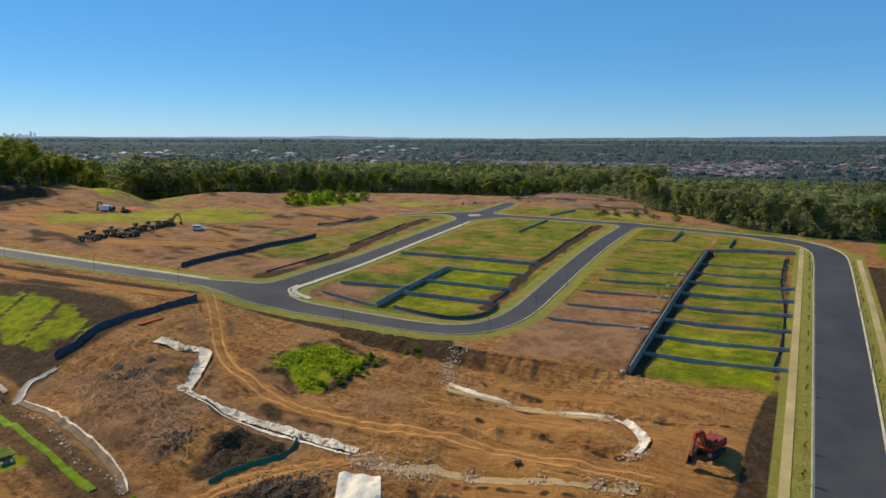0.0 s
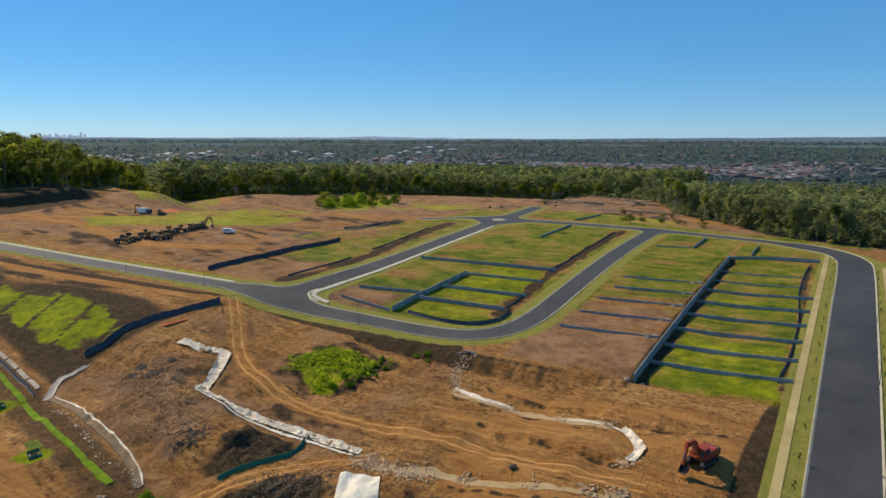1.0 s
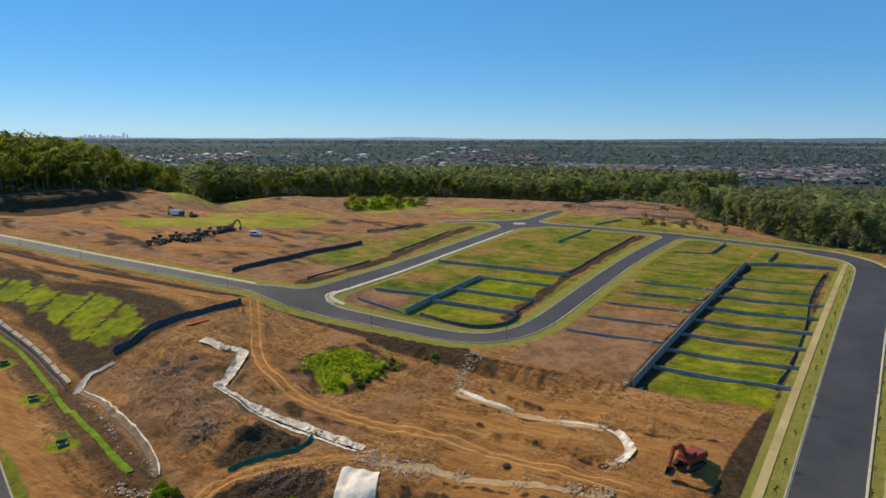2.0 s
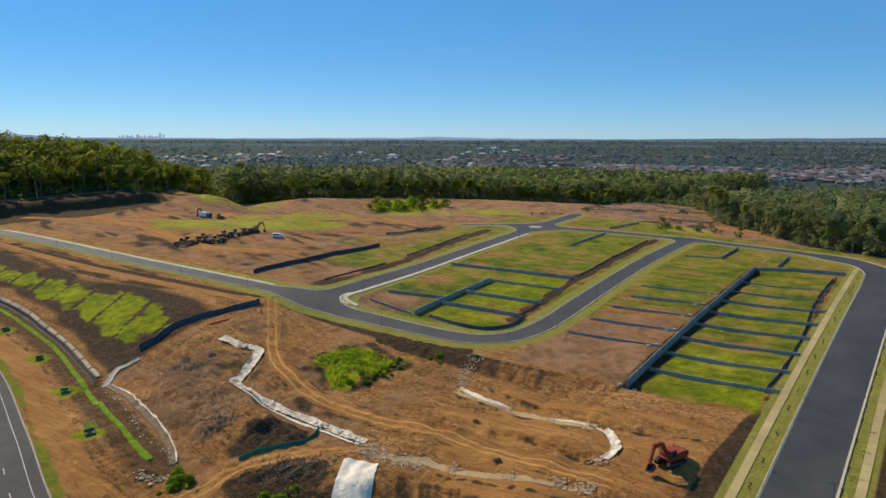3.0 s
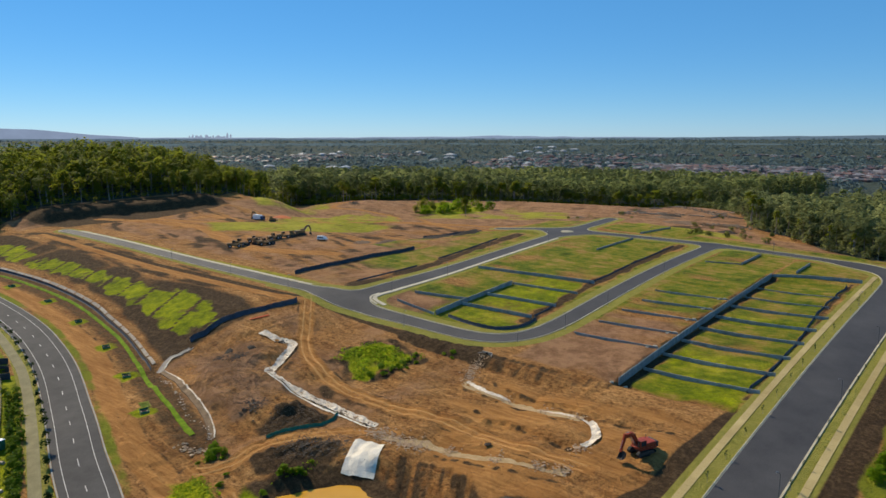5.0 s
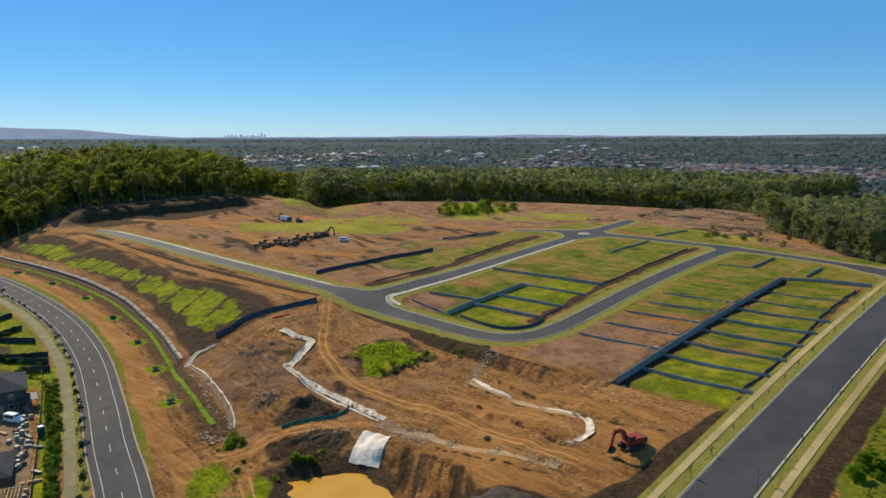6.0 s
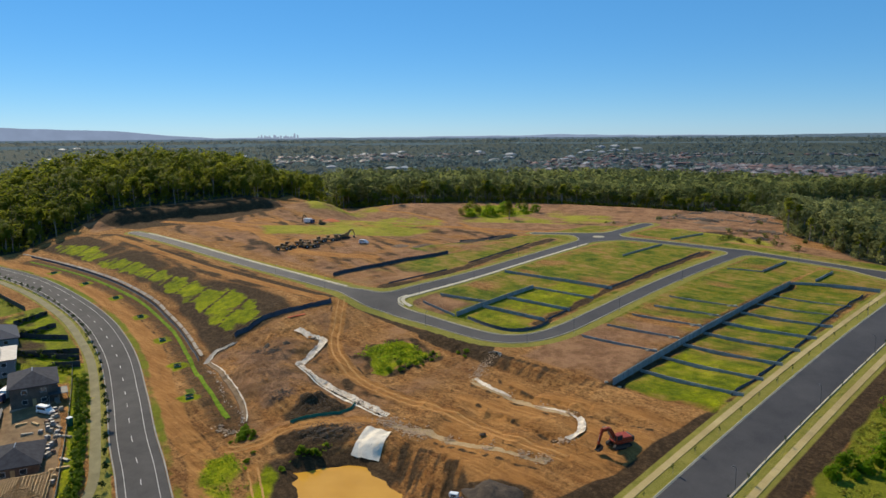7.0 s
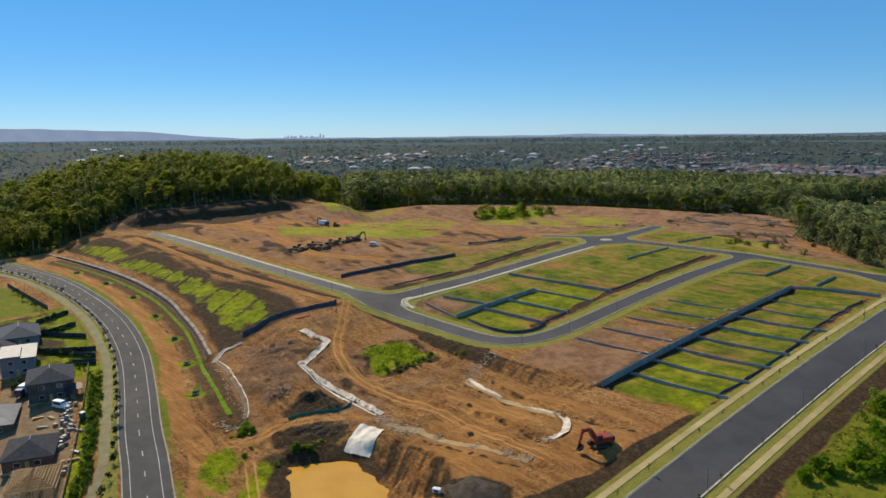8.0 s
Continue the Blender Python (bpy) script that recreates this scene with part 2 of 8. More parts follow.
# ---- the lie of the land ----
def sst(a, b, v):
    q = np.clip((v - a) / (b - a), 0, 1)
    return q * q * (3 - 2 * q)


def value_noise(x, y, cell, seed=0):
    """Smooth noise from -1 to 1 with the given cell in metres."""
    u, v = np.asarray(x, float) / cell, np.asarray(y, float) / cell
    i, j = np.floor(u), np.floor(v)
    fu, fv = u - i, v - j
    fu, fv = fu * fu * (3 - 2 * fu), fv * fv * (3 - 2 * fv)

    def h(a, b):
        q = np.sin(a * 127.1 + b * 311.7 + seed * 74.7) * 43758.5453
        return q - np.floor(q)
    top = h(i, j) * (1 - fu) + h(i + 1, j) * fu
    low = h(i, j + 1) * (1 - fu) + h(i + 1, j + 1) * fu
    return 2 * (top * (1 - fv) + low * fv) - 1


def line_dist(x, y, pts):
    """Distance from points to a polyline."""
    d = np.full(np.shape(x), 1e9)
    for (ax, ay), (bx, by) in zip(pts, pts[1:]):
        ux, uy = bx - ax, by - ay
        k = np.clip(((x - ax) * ux + (y - ay) * uy) / (ux * ux + uy * uy + 1e-9), 0, 1)
        d = np.minimum(d, np.hypot(x - ax - k * ux, y - ay - k * uy))
    return d


def poly_dist(x, y, pts):
    """Signed distance to a polygon, negative inside."""
    ring = list(pts) + [pts[0]]
    inside = np.zeros(np.shape(x), bool)
    for (ax, ay), (bx, by) in zip(ring, ring[1:]):
        cross = ((ay > y) != (by > y)) & (x < (bx - ax) * (y - ay) / (by - ay + 1e-12) + ax)
        inside ^= cross
    d = line_dist(x, y, ring)
    return np.where(inside, -d, d)


def smooth_line(pts, step=2.0):
    """A Catmull-Rom curve through the points, cut into even steps."""
    P = [np.array(p, float) for p in pts]
    P = [2 * P[0] - P[1]] + P + [2 * P[-1] - P[-2]]
    out = []
    for a, b, c, d in zip(P, P[1:], P[2:], P[3:]):
        n = max(1, int(np.linalg.norm(c - b) / step))
        for k in range(n):
            s = k / n
            out.append(0.5 * (2 * b + (c - a) * s + (2 * a - 5 * b + 4 * c - d) * s * s + (3 * b - a - 3 * c + d) * s ** 3))
    out.append(P[-2])
    return [tuple(p) for p in out]


# centre lines and half widths of the estate roads
ROAD_EAST = smooth_line([(38, -210), (38, -60), (38, 60), (38, 118), (36.8, 138), (31, 151), (20, 158)], 3)
ROAD_TOP = smooth_line([(24, 156.5), (10, 160), (0, 161), (-40, 161), (-85, 154), (-101, 148)], 3)
ROAD_BEND = smooth_line([(-35.5, 161), (-34.8, 110), (-33.6, 75), (-32.3, 45), (-31.8, 25), (-33.6, 13), (-39, 5.5), (-48, 2.2), (-66, 1.2), (-90, -0.6), (-104, -1.5)], 3)
ROAD_FAR = smooth_line([(-100, -1.2), (-115, -2.3), (-145, -3.6), (-186, -4.8), (-245, -5), (-275, -5.5), (-292, -6.3), (-300, -7)], 3)
ROAD_SPINE = smooth_line([(-95, 0), (-94.8, 35), (-96.6, 65), (-98, 100), (-100, 130), (-102, 147), (-104, 175), (-108, 205)], 3)
ROAD_WEST = smooth_line([(-101, 147), (-120, 146), (-142, 147)], 3)
ROADS = ((ROAD_EAST, 5.2), (ROAD_TOP, 3.5), (ROAD_BEND, 3.05), (ROAD_FAR, 2.75), (ROAD_SPINE, 3.4), (ROAD_WEST, 3.4))
ROUNDABOUT = (-102, 147, 10.5)
ARTERIAL = smooth_line([(32.6, -128.8), (5, -117), (-20, -110), (-45, -102.5), (-58, -98.5), (-74, -94), (-99.5, -85.8), (-127, -77.6), (-150, -72.6), (-174, -69),
                        (-204, -67), (-243, -66.8), (-275, -69), (-310, -74.5), (-345, -82), (-420, -105)], 2.5)
POND = [(-31, -76), (-29, -71), (-25.5, -66.5), (-22, -64.5), (-17, -65.2), (-12, -65), (-4, -67.5), (3, -74), (2, -84), (-6, -88), (-14, -84), (-20, -80.5), (-27, -78.5)]
POND_LEVEL = -7.0
EAST_STEPS = [12.6, 24.2, 36.5, 49.1, 61.8, 75.3, 88.5, 102.0]     # where the lots step up, along the long wall
MID_STEPS = [22.3, 35.2, 48.8, 61.4, 74.4]


# lined channels across the basin
WROCK = [(-97, -32.6), (-90, -32.4), (-84.2, -31.2), (-80, -36), (-75.2, -43.5), (-73.5, -46.8), (-66, -48.2), (-58, -47.8), (-50, -47.3), (-41, -47.3), (-34, -47.3)]
CH2 = [(-35.5, -6), (-35, -12), (-31.5, -17.8), (-27, -19.5), (-18, -19.4), (-10, -19.7), (-3, -19.4), (1.5, -19.4), (5.5, -21.6), (7.9, -26.5), (7.4, -31)]
CH3 = [(-29, -50), (-20, -46.6), (-9, -45), (0, -43), (7, -41.3), (10, -40.3)]
HEAP_GROUND = [(-51, -65), (-56, -58), (-54, -51), (-46, -50), (-44.5, -54), (-46, -61)]
ROCK_BANK = [(-43.5, -74), (-43.5, -68.5), (-40.5, -63), (-33.8, -56.5), (-29.5, -62), (-30, -68), (-33, -74), (-38, -76)]
SHELF_GROUND = [(-106, -52), (-98, -42), (-84, -36), (-78, -47), (-60, -51), (-56, -58), (-60, -67), (-84, -63)]


def road_dist(x, y):
    """Distance to the estate's asphalt, negative on it; corners are rounded where roads meet."""
    d = np.hypot(x - ROUNDABOUT[0], y - ROUNDABOUT[1]) - ROUNDABOUT[2]
    for pts, half in ROADS:
        e = line_dist(x, y, pts) - half
        k = np.clip(0.5 + 0.5 * (e - d) / 7.0, 0, 1)
        d = e * (1 - k) + d * k - 7.0 * k * (1 - k)
    return d


TRACKS = [
    (smooth_line([(-104.7, -9), (-92.7, -19.2), (-82.3, -28.4), (-71.4, -34.9), (-61, -38.5), (-51.4, -39.5), (-41.4, -39.4), (-34, -38), (-23, -37), (-10, -37.3), (2, -37.6), (12, -37)]), 2.4),
    (smooth_line([(-49.6, -82), (-44.5, -77.4), (-46, -71.7), (-45.5, -67.6), (-43, -62.6), (-39.2, -56.7), (-36, -52), (-28, -48)]), 2.2),
    (smooth_line([(-37, -82.5), (-30, -85.5), (-24, -88), (-10, -95)]), 1.8),
    (smooth_line([(-361, -72), (-322, -68), (-288.5, -60.7), (-249.5, -58.1), (-213.3, -56.8), (-179.6, -58.8), (-153.9, -62.2), (-127, -67.1), (-88.4, -79.5), (-66.4, -85.4), (-50, -88), (-30, -97), (0, -108)]), 3.0),
    (smooth_line([(-300, -17), (-240, -18), (-185, -18.5), (-141, -16), (-112, -13), (-104, -10)]), 1.9),
    (smooth_line([(-300, 40), (-255, 62), (-230, 100), (-200, 128), (-150, 150), (-110, 190)]), 3.0),
    (smooth_line([(-330, 262), (-334, 235), (-325, 209), (-318, 184), (-290, 190), (-262, 192), (-226, 168), (-189, 141), (-160, 132)]), 1.8),
    (smooth_line([(-320, 20), (-290, 35), (-250, 40), (-215, 30), (-180, 25), (-150, 40)]), 4.0),
]


def terrace(z, along, steps, grade, keep):
    """Level the lots between steps to a part of the natural slope; each rise lies just behind its wall."""
    s = np.asarray(along, float)
    edges = [steps[0] - 12] + list(steps) + [steps[-1] + 14]
    flat = np.full(np.shape(s), 0.0)
    for a, b in zip(edges, edges[1:]):
        mid, fill = (a + b) / 2, sst(a + 0.3, a + 2.0, s)
        flat = np.where((s >= a) & (s < b), (mid - (b - a) * (1 - fill)) - s, flat)
    return z + flat * grade * keep


def height(x, y, rough=True):
    x, y = np.asarray(x, float), np.asarray(y, float)
    u, v = np.clip(x / 100, -3.4, 1.4), np.clip(y / 100, -1.5, 2.2)
    z = 2.2 + 9.53 * v - 2.44 * v * v - 3.89 * u + 0.11 * u * v - 0.35 * u * u
    pad = sst(-80, -108, x)
    z = z + pad * 3.6 * sst(-50, -16, y) * sst(75, -8, y)
    z = z - pad * 1.9 * sst(-38, -52, y) * sst(-105, -85, y)
    z = z - 1.7 * sst(-70, -50, x) * sst(2, -16, x) * sst(-6, -10.5, y) * sst(-62, -45, y)
    z = z + 0.8 * sst(-60, -90, x) * sst(-110, -80, x) * sst(-5, 3, y) * sst(60, 20, y)
    # lots: lower east of the long wall, higher west of it
    z = z - 1.2 * sst(-0.7, -0.1, x) * sst(25, 8, x) * sst(-4, 1, y) * sst(122, 116, y)
    z = z + 0.5 * sst(-16, -4, x) * sst(-0.1, -0.7, x) * sst(-2, 6, y) * sst(130, 112, y)
    east = (x > 0) & (x < 26.8) & (y > -1) & (y < 116)
    z = np.where(east, terrace(z, y, EAST_STEPS, 0.075, 0.8), z)
    mid = (x > -24) & (x <= -0.6) & (y > 12) & (y < 90)
    z = np.where(mid, terrace(z, y - 0.11 * (x + 12), MID_STEPS, 0.07, 0.7) * 1.0, z)
    # the wooded hill, the cutting at its foot, and the country beyond
    r = np.sqrt(((x + 120) / 260) ** 2 + ((y - 50) / 230) ** 2)
    away = np.hypot(x + 60, y + 60)
    country = -6 + 50 * sst(1500, 4700, away) + 3 * value_noise(x, y, 420, 3) * sst(400, 900, away)
    z = z + (country - z) * sst(1.0, 1.9, r)
    z = z + 32 * np.exp(-(((x + 480) / 110) ** 2) - ((y - 60) / 150) ** 2) * sst(-338, -410, x)
    z = z + 5.5 * sst(-328, -337, x) * sst(-420, -370, x) * sst(-25, 0, y) * sst(120, 90, y)
    # the land falls away north-west of the building ground, with a low spoil mound before the woods
    nw = 0.7 * (y - x)
    keep = 1 - sst(-285, -325, x) * sst(165, 130, y)
    fall = 3.3 * sst(150, 190, nw) * sst(60, 100, y) + 11 * sst(230, 320, nw) * sst(85, 150, y)
    z = z - fall * keep * sst(1.55, 1.1, r) * sst(-110, -150, x)
    z = z + 7.5 * np.exp(-(((x + 318) / 45) ** 2) - ((y - 222) / 55) ** 2)
    # the scraped shelf between the drain and the lined channel
    shelf = poly_dist(x, y, [(-100, -40), (-84, -36), (-78, -47), (-56, -51), (-50, -54), (-53, -62), (-62, -66), (-84, -62)]) + 1.6 * value_noise(x, y, 5, 27)
    z = z + 1.7 * sst(2.0, -2.2, shelf)
    # the muddy pond lies in a dug pit
    pit = poly_dist(x, y, POND) + 1.2 * value_noise(x, y, 4.0, 9)
    z = np.minimum(z, np.where(pit > 0, POND_LEVEL - 0.25 + (0.7 - 0.36 * sst(-26, -18, x)) * np.maximum(pit, 0), POND_LEVEL - 0.25 + 0.4 * np.maximum(pit, -3)))
    if rough:
        basin = sst(28, 22, x) * sst(-3, -14, y) * sst(-125, -110, x) * sst(-100, -88, y)
        open_west = sst(-112, -125, x) * sst(6, 14, y)
        w = basin * 1.1 + open_west * 0.5
        if not np.any(w > 0):
            return z
        n = 0.5 * value_noise(x, y, 11, 1) + 0.3 * value_noise(x, y, 5.1, 2) + 0.2 * value_noise(x, y, 2.6, 5) + 0.13 * value_noise(x, y, 1.4, 6)
        # broken, rubbly ground: the heap above the green cloth, the rock bank of the pond, the scraped shelf
        lumps = np.abs(value_noise(x, y, 2.4, 71)) + 0.6 * np.abs(value_noise(x, y, 1.15, 72)) - 0.45
        loose = sst(1.5, -1.5, poly_dist(x, y, HEAP_GROUND)) * 1.0 + sst(1.5, -1.5, poly_dist(x, y, ROCK_BANK)) * 0.9
        loose = loose + sst(3, -3, poly_dist(x, y, SHELF_GROUND)) * 0.42 * (0.7 + 0.6 * value_noise(x, y, 6, 73))
        z = z + loose * lumps * 0.95 + 0.8 * sst(1.0, -3.0, poly_dist(x, y, HEAP_GROUND))
        # rain-cut rills down the bank below the street
        rill = np.clip(1 - 3.0 * np.abs(value_noise(x + 0.15 * y + 0.5 * value_noise(x, y, 3, 76), y * 0.1, 1.3, 74)), 0, 1) + 0.5 * np.clip(1 - 2.5 * np.abs(value_noise(x, y * 0.2, 1.3, 75)), 0, 1)
        z = z - 0.32 * rill * sst(-68, -60, x) * sst(2, -1, x) * sst(-2.5, -4.5, y) * sst(-12, -8.5, y)
        # scoured scarps across the basin floor and gullies down the pond's east bank
        scarp = 0.9 * sst(-30.4, -31.2, y + 0.8 * value_noise(x, y, 4, 24) + 0.9 * value_noise(x, y, 1.1, 34)) * sst(-40, -33, y) * sst(-22, -14, x) * sst(9, 3, x)
        scarp = scarp + 1.0 * sst(-16.3, -17.1, y + 0.7 * value_noise(x, y, 4, 25) + 0.9 * value_noise(x, y, 1.1, 35)) * sst(-27, -20, y) * sst(-24, -16, x) * sst(20, 8, x)
        across, down = 0.45 * x + 0.89 * y, 0.89 * x - 0.45 * y
        gully = (np.clip(1 - 2.6 * np.abs(value_noise(x + 0.7 * y, y * 0.1, 1.15, 26)), 0, 1) + 0.6 * np.clip(1 - 2.2 * np.abs(value_noise(x + 0.7 * y, y * 0.12, 0.8, 28)), 0, 1)) * sst(2, -2, poly_dist(x, y, [(-23, -52), (-14, -50), (-6, -50), (2, -55), (3, -63), (-5, -65), (-19, -60)]))
        z = z - scarp * 0.75 - gully * 0.6
        for pts, half in TRACKS[:3]:
            d = line_dist(x, y, pts) + 0.12 * value_noise(x, y, 3, 77)
            z = z - 0.16 * np.exp(-((d - 1.0) / 0.34) ** 2) + 0.16 * np.exp(-((d - 2.1) / 0.45) ** 2)
        lined = np.minimum(np.minimum(line_dist(x, y, WROCK), line_dist(x, y, CH2)), line_dist(x, y, CH3))
        z = z - 0.3 * np.exp(-(lined / 1.2) ** 2)
        calm = sst(1.2, 3.0, lined) * sst(1.0, 5.0, road_dist(x, y)) * sst(5.5, 9, line_dist(x, y, ARTERIAL))
        z = z + n * w * calm
    return z


# ---- mesh helpers ----
def mesh_of(name, verts, faces, material=None, smooth=False):
    me = bpy.data.meshes.new(name)
    me.from_pydata([tuple(map(float, v)) for v in verts], [], [tuple(map(int, f)) for f in faces])
    if material:
        me.materials.append(material)
    if smooth:
        me.polygons.foreach_set("use_smooth", np.ones(len(me.polygons), bool))
    me.update()
    return me


def big_mesh(name, verts, quads, material, smooth=False):
    """A mesh from arrays of vertices and four-cornered faces."""
    me = bpy.data.meshes.new(name)
    nv, nf = len(verts), len(quads)
    me.vertices.add(nv)
    me.vertices.foreach_set("co", np.asarray(verts, np.float32).ravel())
    me.loops.add(nf * 4)
    me.loops.foreach_set("vertex_index", np.asarray(quads, np.int32).ravel())
    me.polygons.add(nf)
    me.polygons.foreach_set("loop_start", np.arange(0, nf * 4, 4, dtype=np.int32))
    me.polygons.foreach_set("use_smooth", np.full(nf, smooth))
    me.materials.append(material)
    me.update(calc_edges=True)
    return me


def part(name, bm, material, parent, label=""):
    """One mesh object from a bmesh (or ready mesh) under a thing or a part."""
    if isinstance(bm, bpy.types.Mesh):
        me = bm
    else:
        me = bpy.data.meshes.new(name)
        bm.to_mesh(me)
        bm.free()
        me.materials.append(material)
    ob = new(name, me)
    ob.parent = parent
    return tagged(ob, label)


def empty(name, m, label="", category="", group="", kind=""):
    ob = new(name)
    ob.matrix_basis = m
    return tagged(ob, label, category, group, kind)


def box(bm, x0, x1, y0, y1, z0, z1, bevel=0.0, m=None):
    made = bmesh.ops.create_cube(bm, size=1.0)["verts"]
    tr = Matrix.Translation(((x0 + x1) / 2, (y0 + y1) / 2, (z0 + z1) / 2)) @ Matrix.Diagonal((x1 - x0, y1 - y0, z1 - z0, 1))
    bmesh.ops.transform(bm, matrix=(m @ tr) if m else tr, verts=made)
    if bevel:
        edges = list({e for v in made for e in v.link_edges})
        bmesh.ops.bevel(bm, geom=edges, offset=bevel, segments=1, affect="EDGES")
    return made


def tube(bm, p, q, r0, r1, sides=6):
    p, q = Vector(p), Vector(q)
    made = bmesh.ops.create_cone(bm, cap_ends=True, segments=sides, radius1=r0, radius2=r1, depth=(q - p).length)["verts"]
    bmesh.ops.transform(bm, matrix=Matrix.Translation((p + q) / 2) @ (q - p).to_track_quat("Z", "Y").to_matrix().to_4x4(), verts=made)
    return made


def boxed(*args, **kw):
    bm = bmesh.new()
    box(bm, *args, **kw)
    return bm


def strip_mesh(name, pts, profile, material, wobble=0.0, seed=0, crease=0.0):
    """A ribbon along pts draped on the land; profile: (offset to the right, lift) pairs."""
    P = np.array(pts, float)
    T = np.gradient(P, axis=0)
    T /= np.linalg.norm(T, axis=1)[:, None] + 1e-9
    R = np.stack([T[:, 1], -T[:, 0]], 1)
    rng = np.random.default_rng(seed)
    verts, n, k = [], len(P), len(profile)
    for j, (o, lift) in enumerate(profile):
        off = np.full(n, float(o))
        if wobble:
            off = off + wobble * value_noise(P[:, 0], P[:, 1], 3.3, seed + j * (o > 0)) + wobble * 0.5 * rng.uniform(-1, 1, n)
        q = P + R * off[:, None]
        fold = crease * (np.abs(value_noise(q[:, 0], q[:, 1], 0.9, seed + 3)) + 0.5 * value_noise(q[:, 0], q[:, 1], 2.3, seed + 4)) if crease else 0.0
        verts.append(np.column_stack([q, HV(q[:, 0], q[:, 1]) + lift + fold]))
    V = np.stack(verts, 1).reshape(-1, 3)
    quads = [(i * k + j, i * k + j + 1, (i + 1) * k + j + 1, (i + 1) * k + j) for i in range(n - 1) for j in range(k - 1)]
    return big_mesh(name, V, quads, material)


# ---- ground: one sheet from the site to the horizon ----
def axis(lo, hi, fine, far_lo, far_hi, near_lo, near_hi, dense):
    """Grid lines: dense where the camera passes nearest, then wider and wider towards the horizon."""
    a = list(np.arange(lo, near_lo, fine)) + list(np.arange(near_lo, near_hi, dense)) + list(np.arange(near_hi, hi + 1e-6, fine))
    for end, sign in ((far_lo, -1), (far_hi, 1)):
        q, step, out = (lo if sign < 0 else hi), fine, []
        while abs(q) < abs(end):
            step = min(step * 1.13, 160)
            q += sign * step
            out.append(q)
        a = out[::-1] + a if sign < 0 else a + out
    return np.array(a)


GX, GY = axis(-345, 62, 1.2, -4850, 4850, -110.5, 24, 0.5), axis(-125, 205, 1.2, -1500, 4850, -92, -1.5, 0.5)
X, Y = np.meshgrid(GX, GY)
Z = height(X, Y)
nx, ny = len(GX), len(GY)
Z_LAND = Z.copy()


def H(x, y):
    """The height of the sheet at one place."""
    i = min(max(int(np.searchsorted(GX, x)) - 1, 0), len(GX) - 2)
    j = min(max(int(np.searchsorted(GY, y)) - 1, 0), len(GY) - 2)
    a, b = (x - GX[i]) / (GX[i + 1] - GX[i]), (y - GY[j]) / (GY[j + 1] - GY[j])
    return float((Z_LAND[j, i] * (1 - a) + Z_LAND[j, i + 1] * a) * (1 - b) + (Z_LAND[j + 1, i] * (1 - a) + Z_LAND[j + 1, i + 1] * a) * b)


idx = np.arange(nx * ny).reshape(ny, nx)
quads = np.stack([idx[:-1, :-1], idx[:-1, 1:], idx[1:, 1:], idx[1:, :-1]], -1).reshape(-1, 4)
RD = road_dist(X, Y)
Z = Z - 0.10 * sst(0.3, -0.3, RD) - 0.10 * sst(5.2, 4.6, line_dist(X, Y, ARTERIAL))


def HV(x, y):
    """Heights of the sheet at many places."""
    i = np.clip(np.searchsorted(GX, x) - 1, 0, len(GX) - 2)
    j = np.clip(np.searchsorted(GY, y) - 1, 0, len(GY) - 2)
    a, b = (x - GX[i]) / (GX[i + 1] - GX[i]), (y - GY[j]) / (GY[j + 1] - GY[j])
    return (Z_LAND[j, i] * (1 - a) + Z_LAND[j, i + 1] * a) * (1 - b) + (Z_LAND[j + 1, i] * (1 - a) + Z_LAND[j + 1, i + 1] * a) * b


ground_me = big_mesh("ground", np.column_stack([X.ravel(), Y.ravel(), Z.ravel()]), quads, M_GROUND, True)


def soft_in(d, w):
    """1 inside, 0 outside, one half on the line, over w metres."""
    return np.clip(0.5 - d / (2 * w), 0, 1)


def rect(x0, x1, y0, y1):
    return np.maximum(np.maximum(x0 - X, X - x1), np.maximum(y0 - Y, Y - y1))


GREEN_STRIP = smooth_line([(-306, -57), (-271, -52), (-237, -49.2), (-202, -48.7), (-177.5, -49.8), (-151, -53.4), (-134, -56.4), (-111, -62.6), (-88.4, -69), (-69, -73.5), (-58.7, -75.7)])
DRAIN = smooth_line([(-330, -54), (-319, -52.2), (-285, -48.2), (-248.6, -45.6), (-213.5, -44.5), (-177.7, -45.9), (-159.8, -48.5), (-144.4, -50.9), (-127, -54.6), (-106, -60.3)])
MOUND = [(-69, -31), (-72, -24.5), (-68.5, -16), (-62, -12.5), (-56, -11.5), (-49, -14), (-48.5, -21), (-52, -34), (-57, -35)]
PITS = [(-268, -56.5), (-233, -53.6), (-198, -53.3), (-165, -56.3), (-134, -61.2), (-108.5, -67.4), (-80.6, -76.4)]


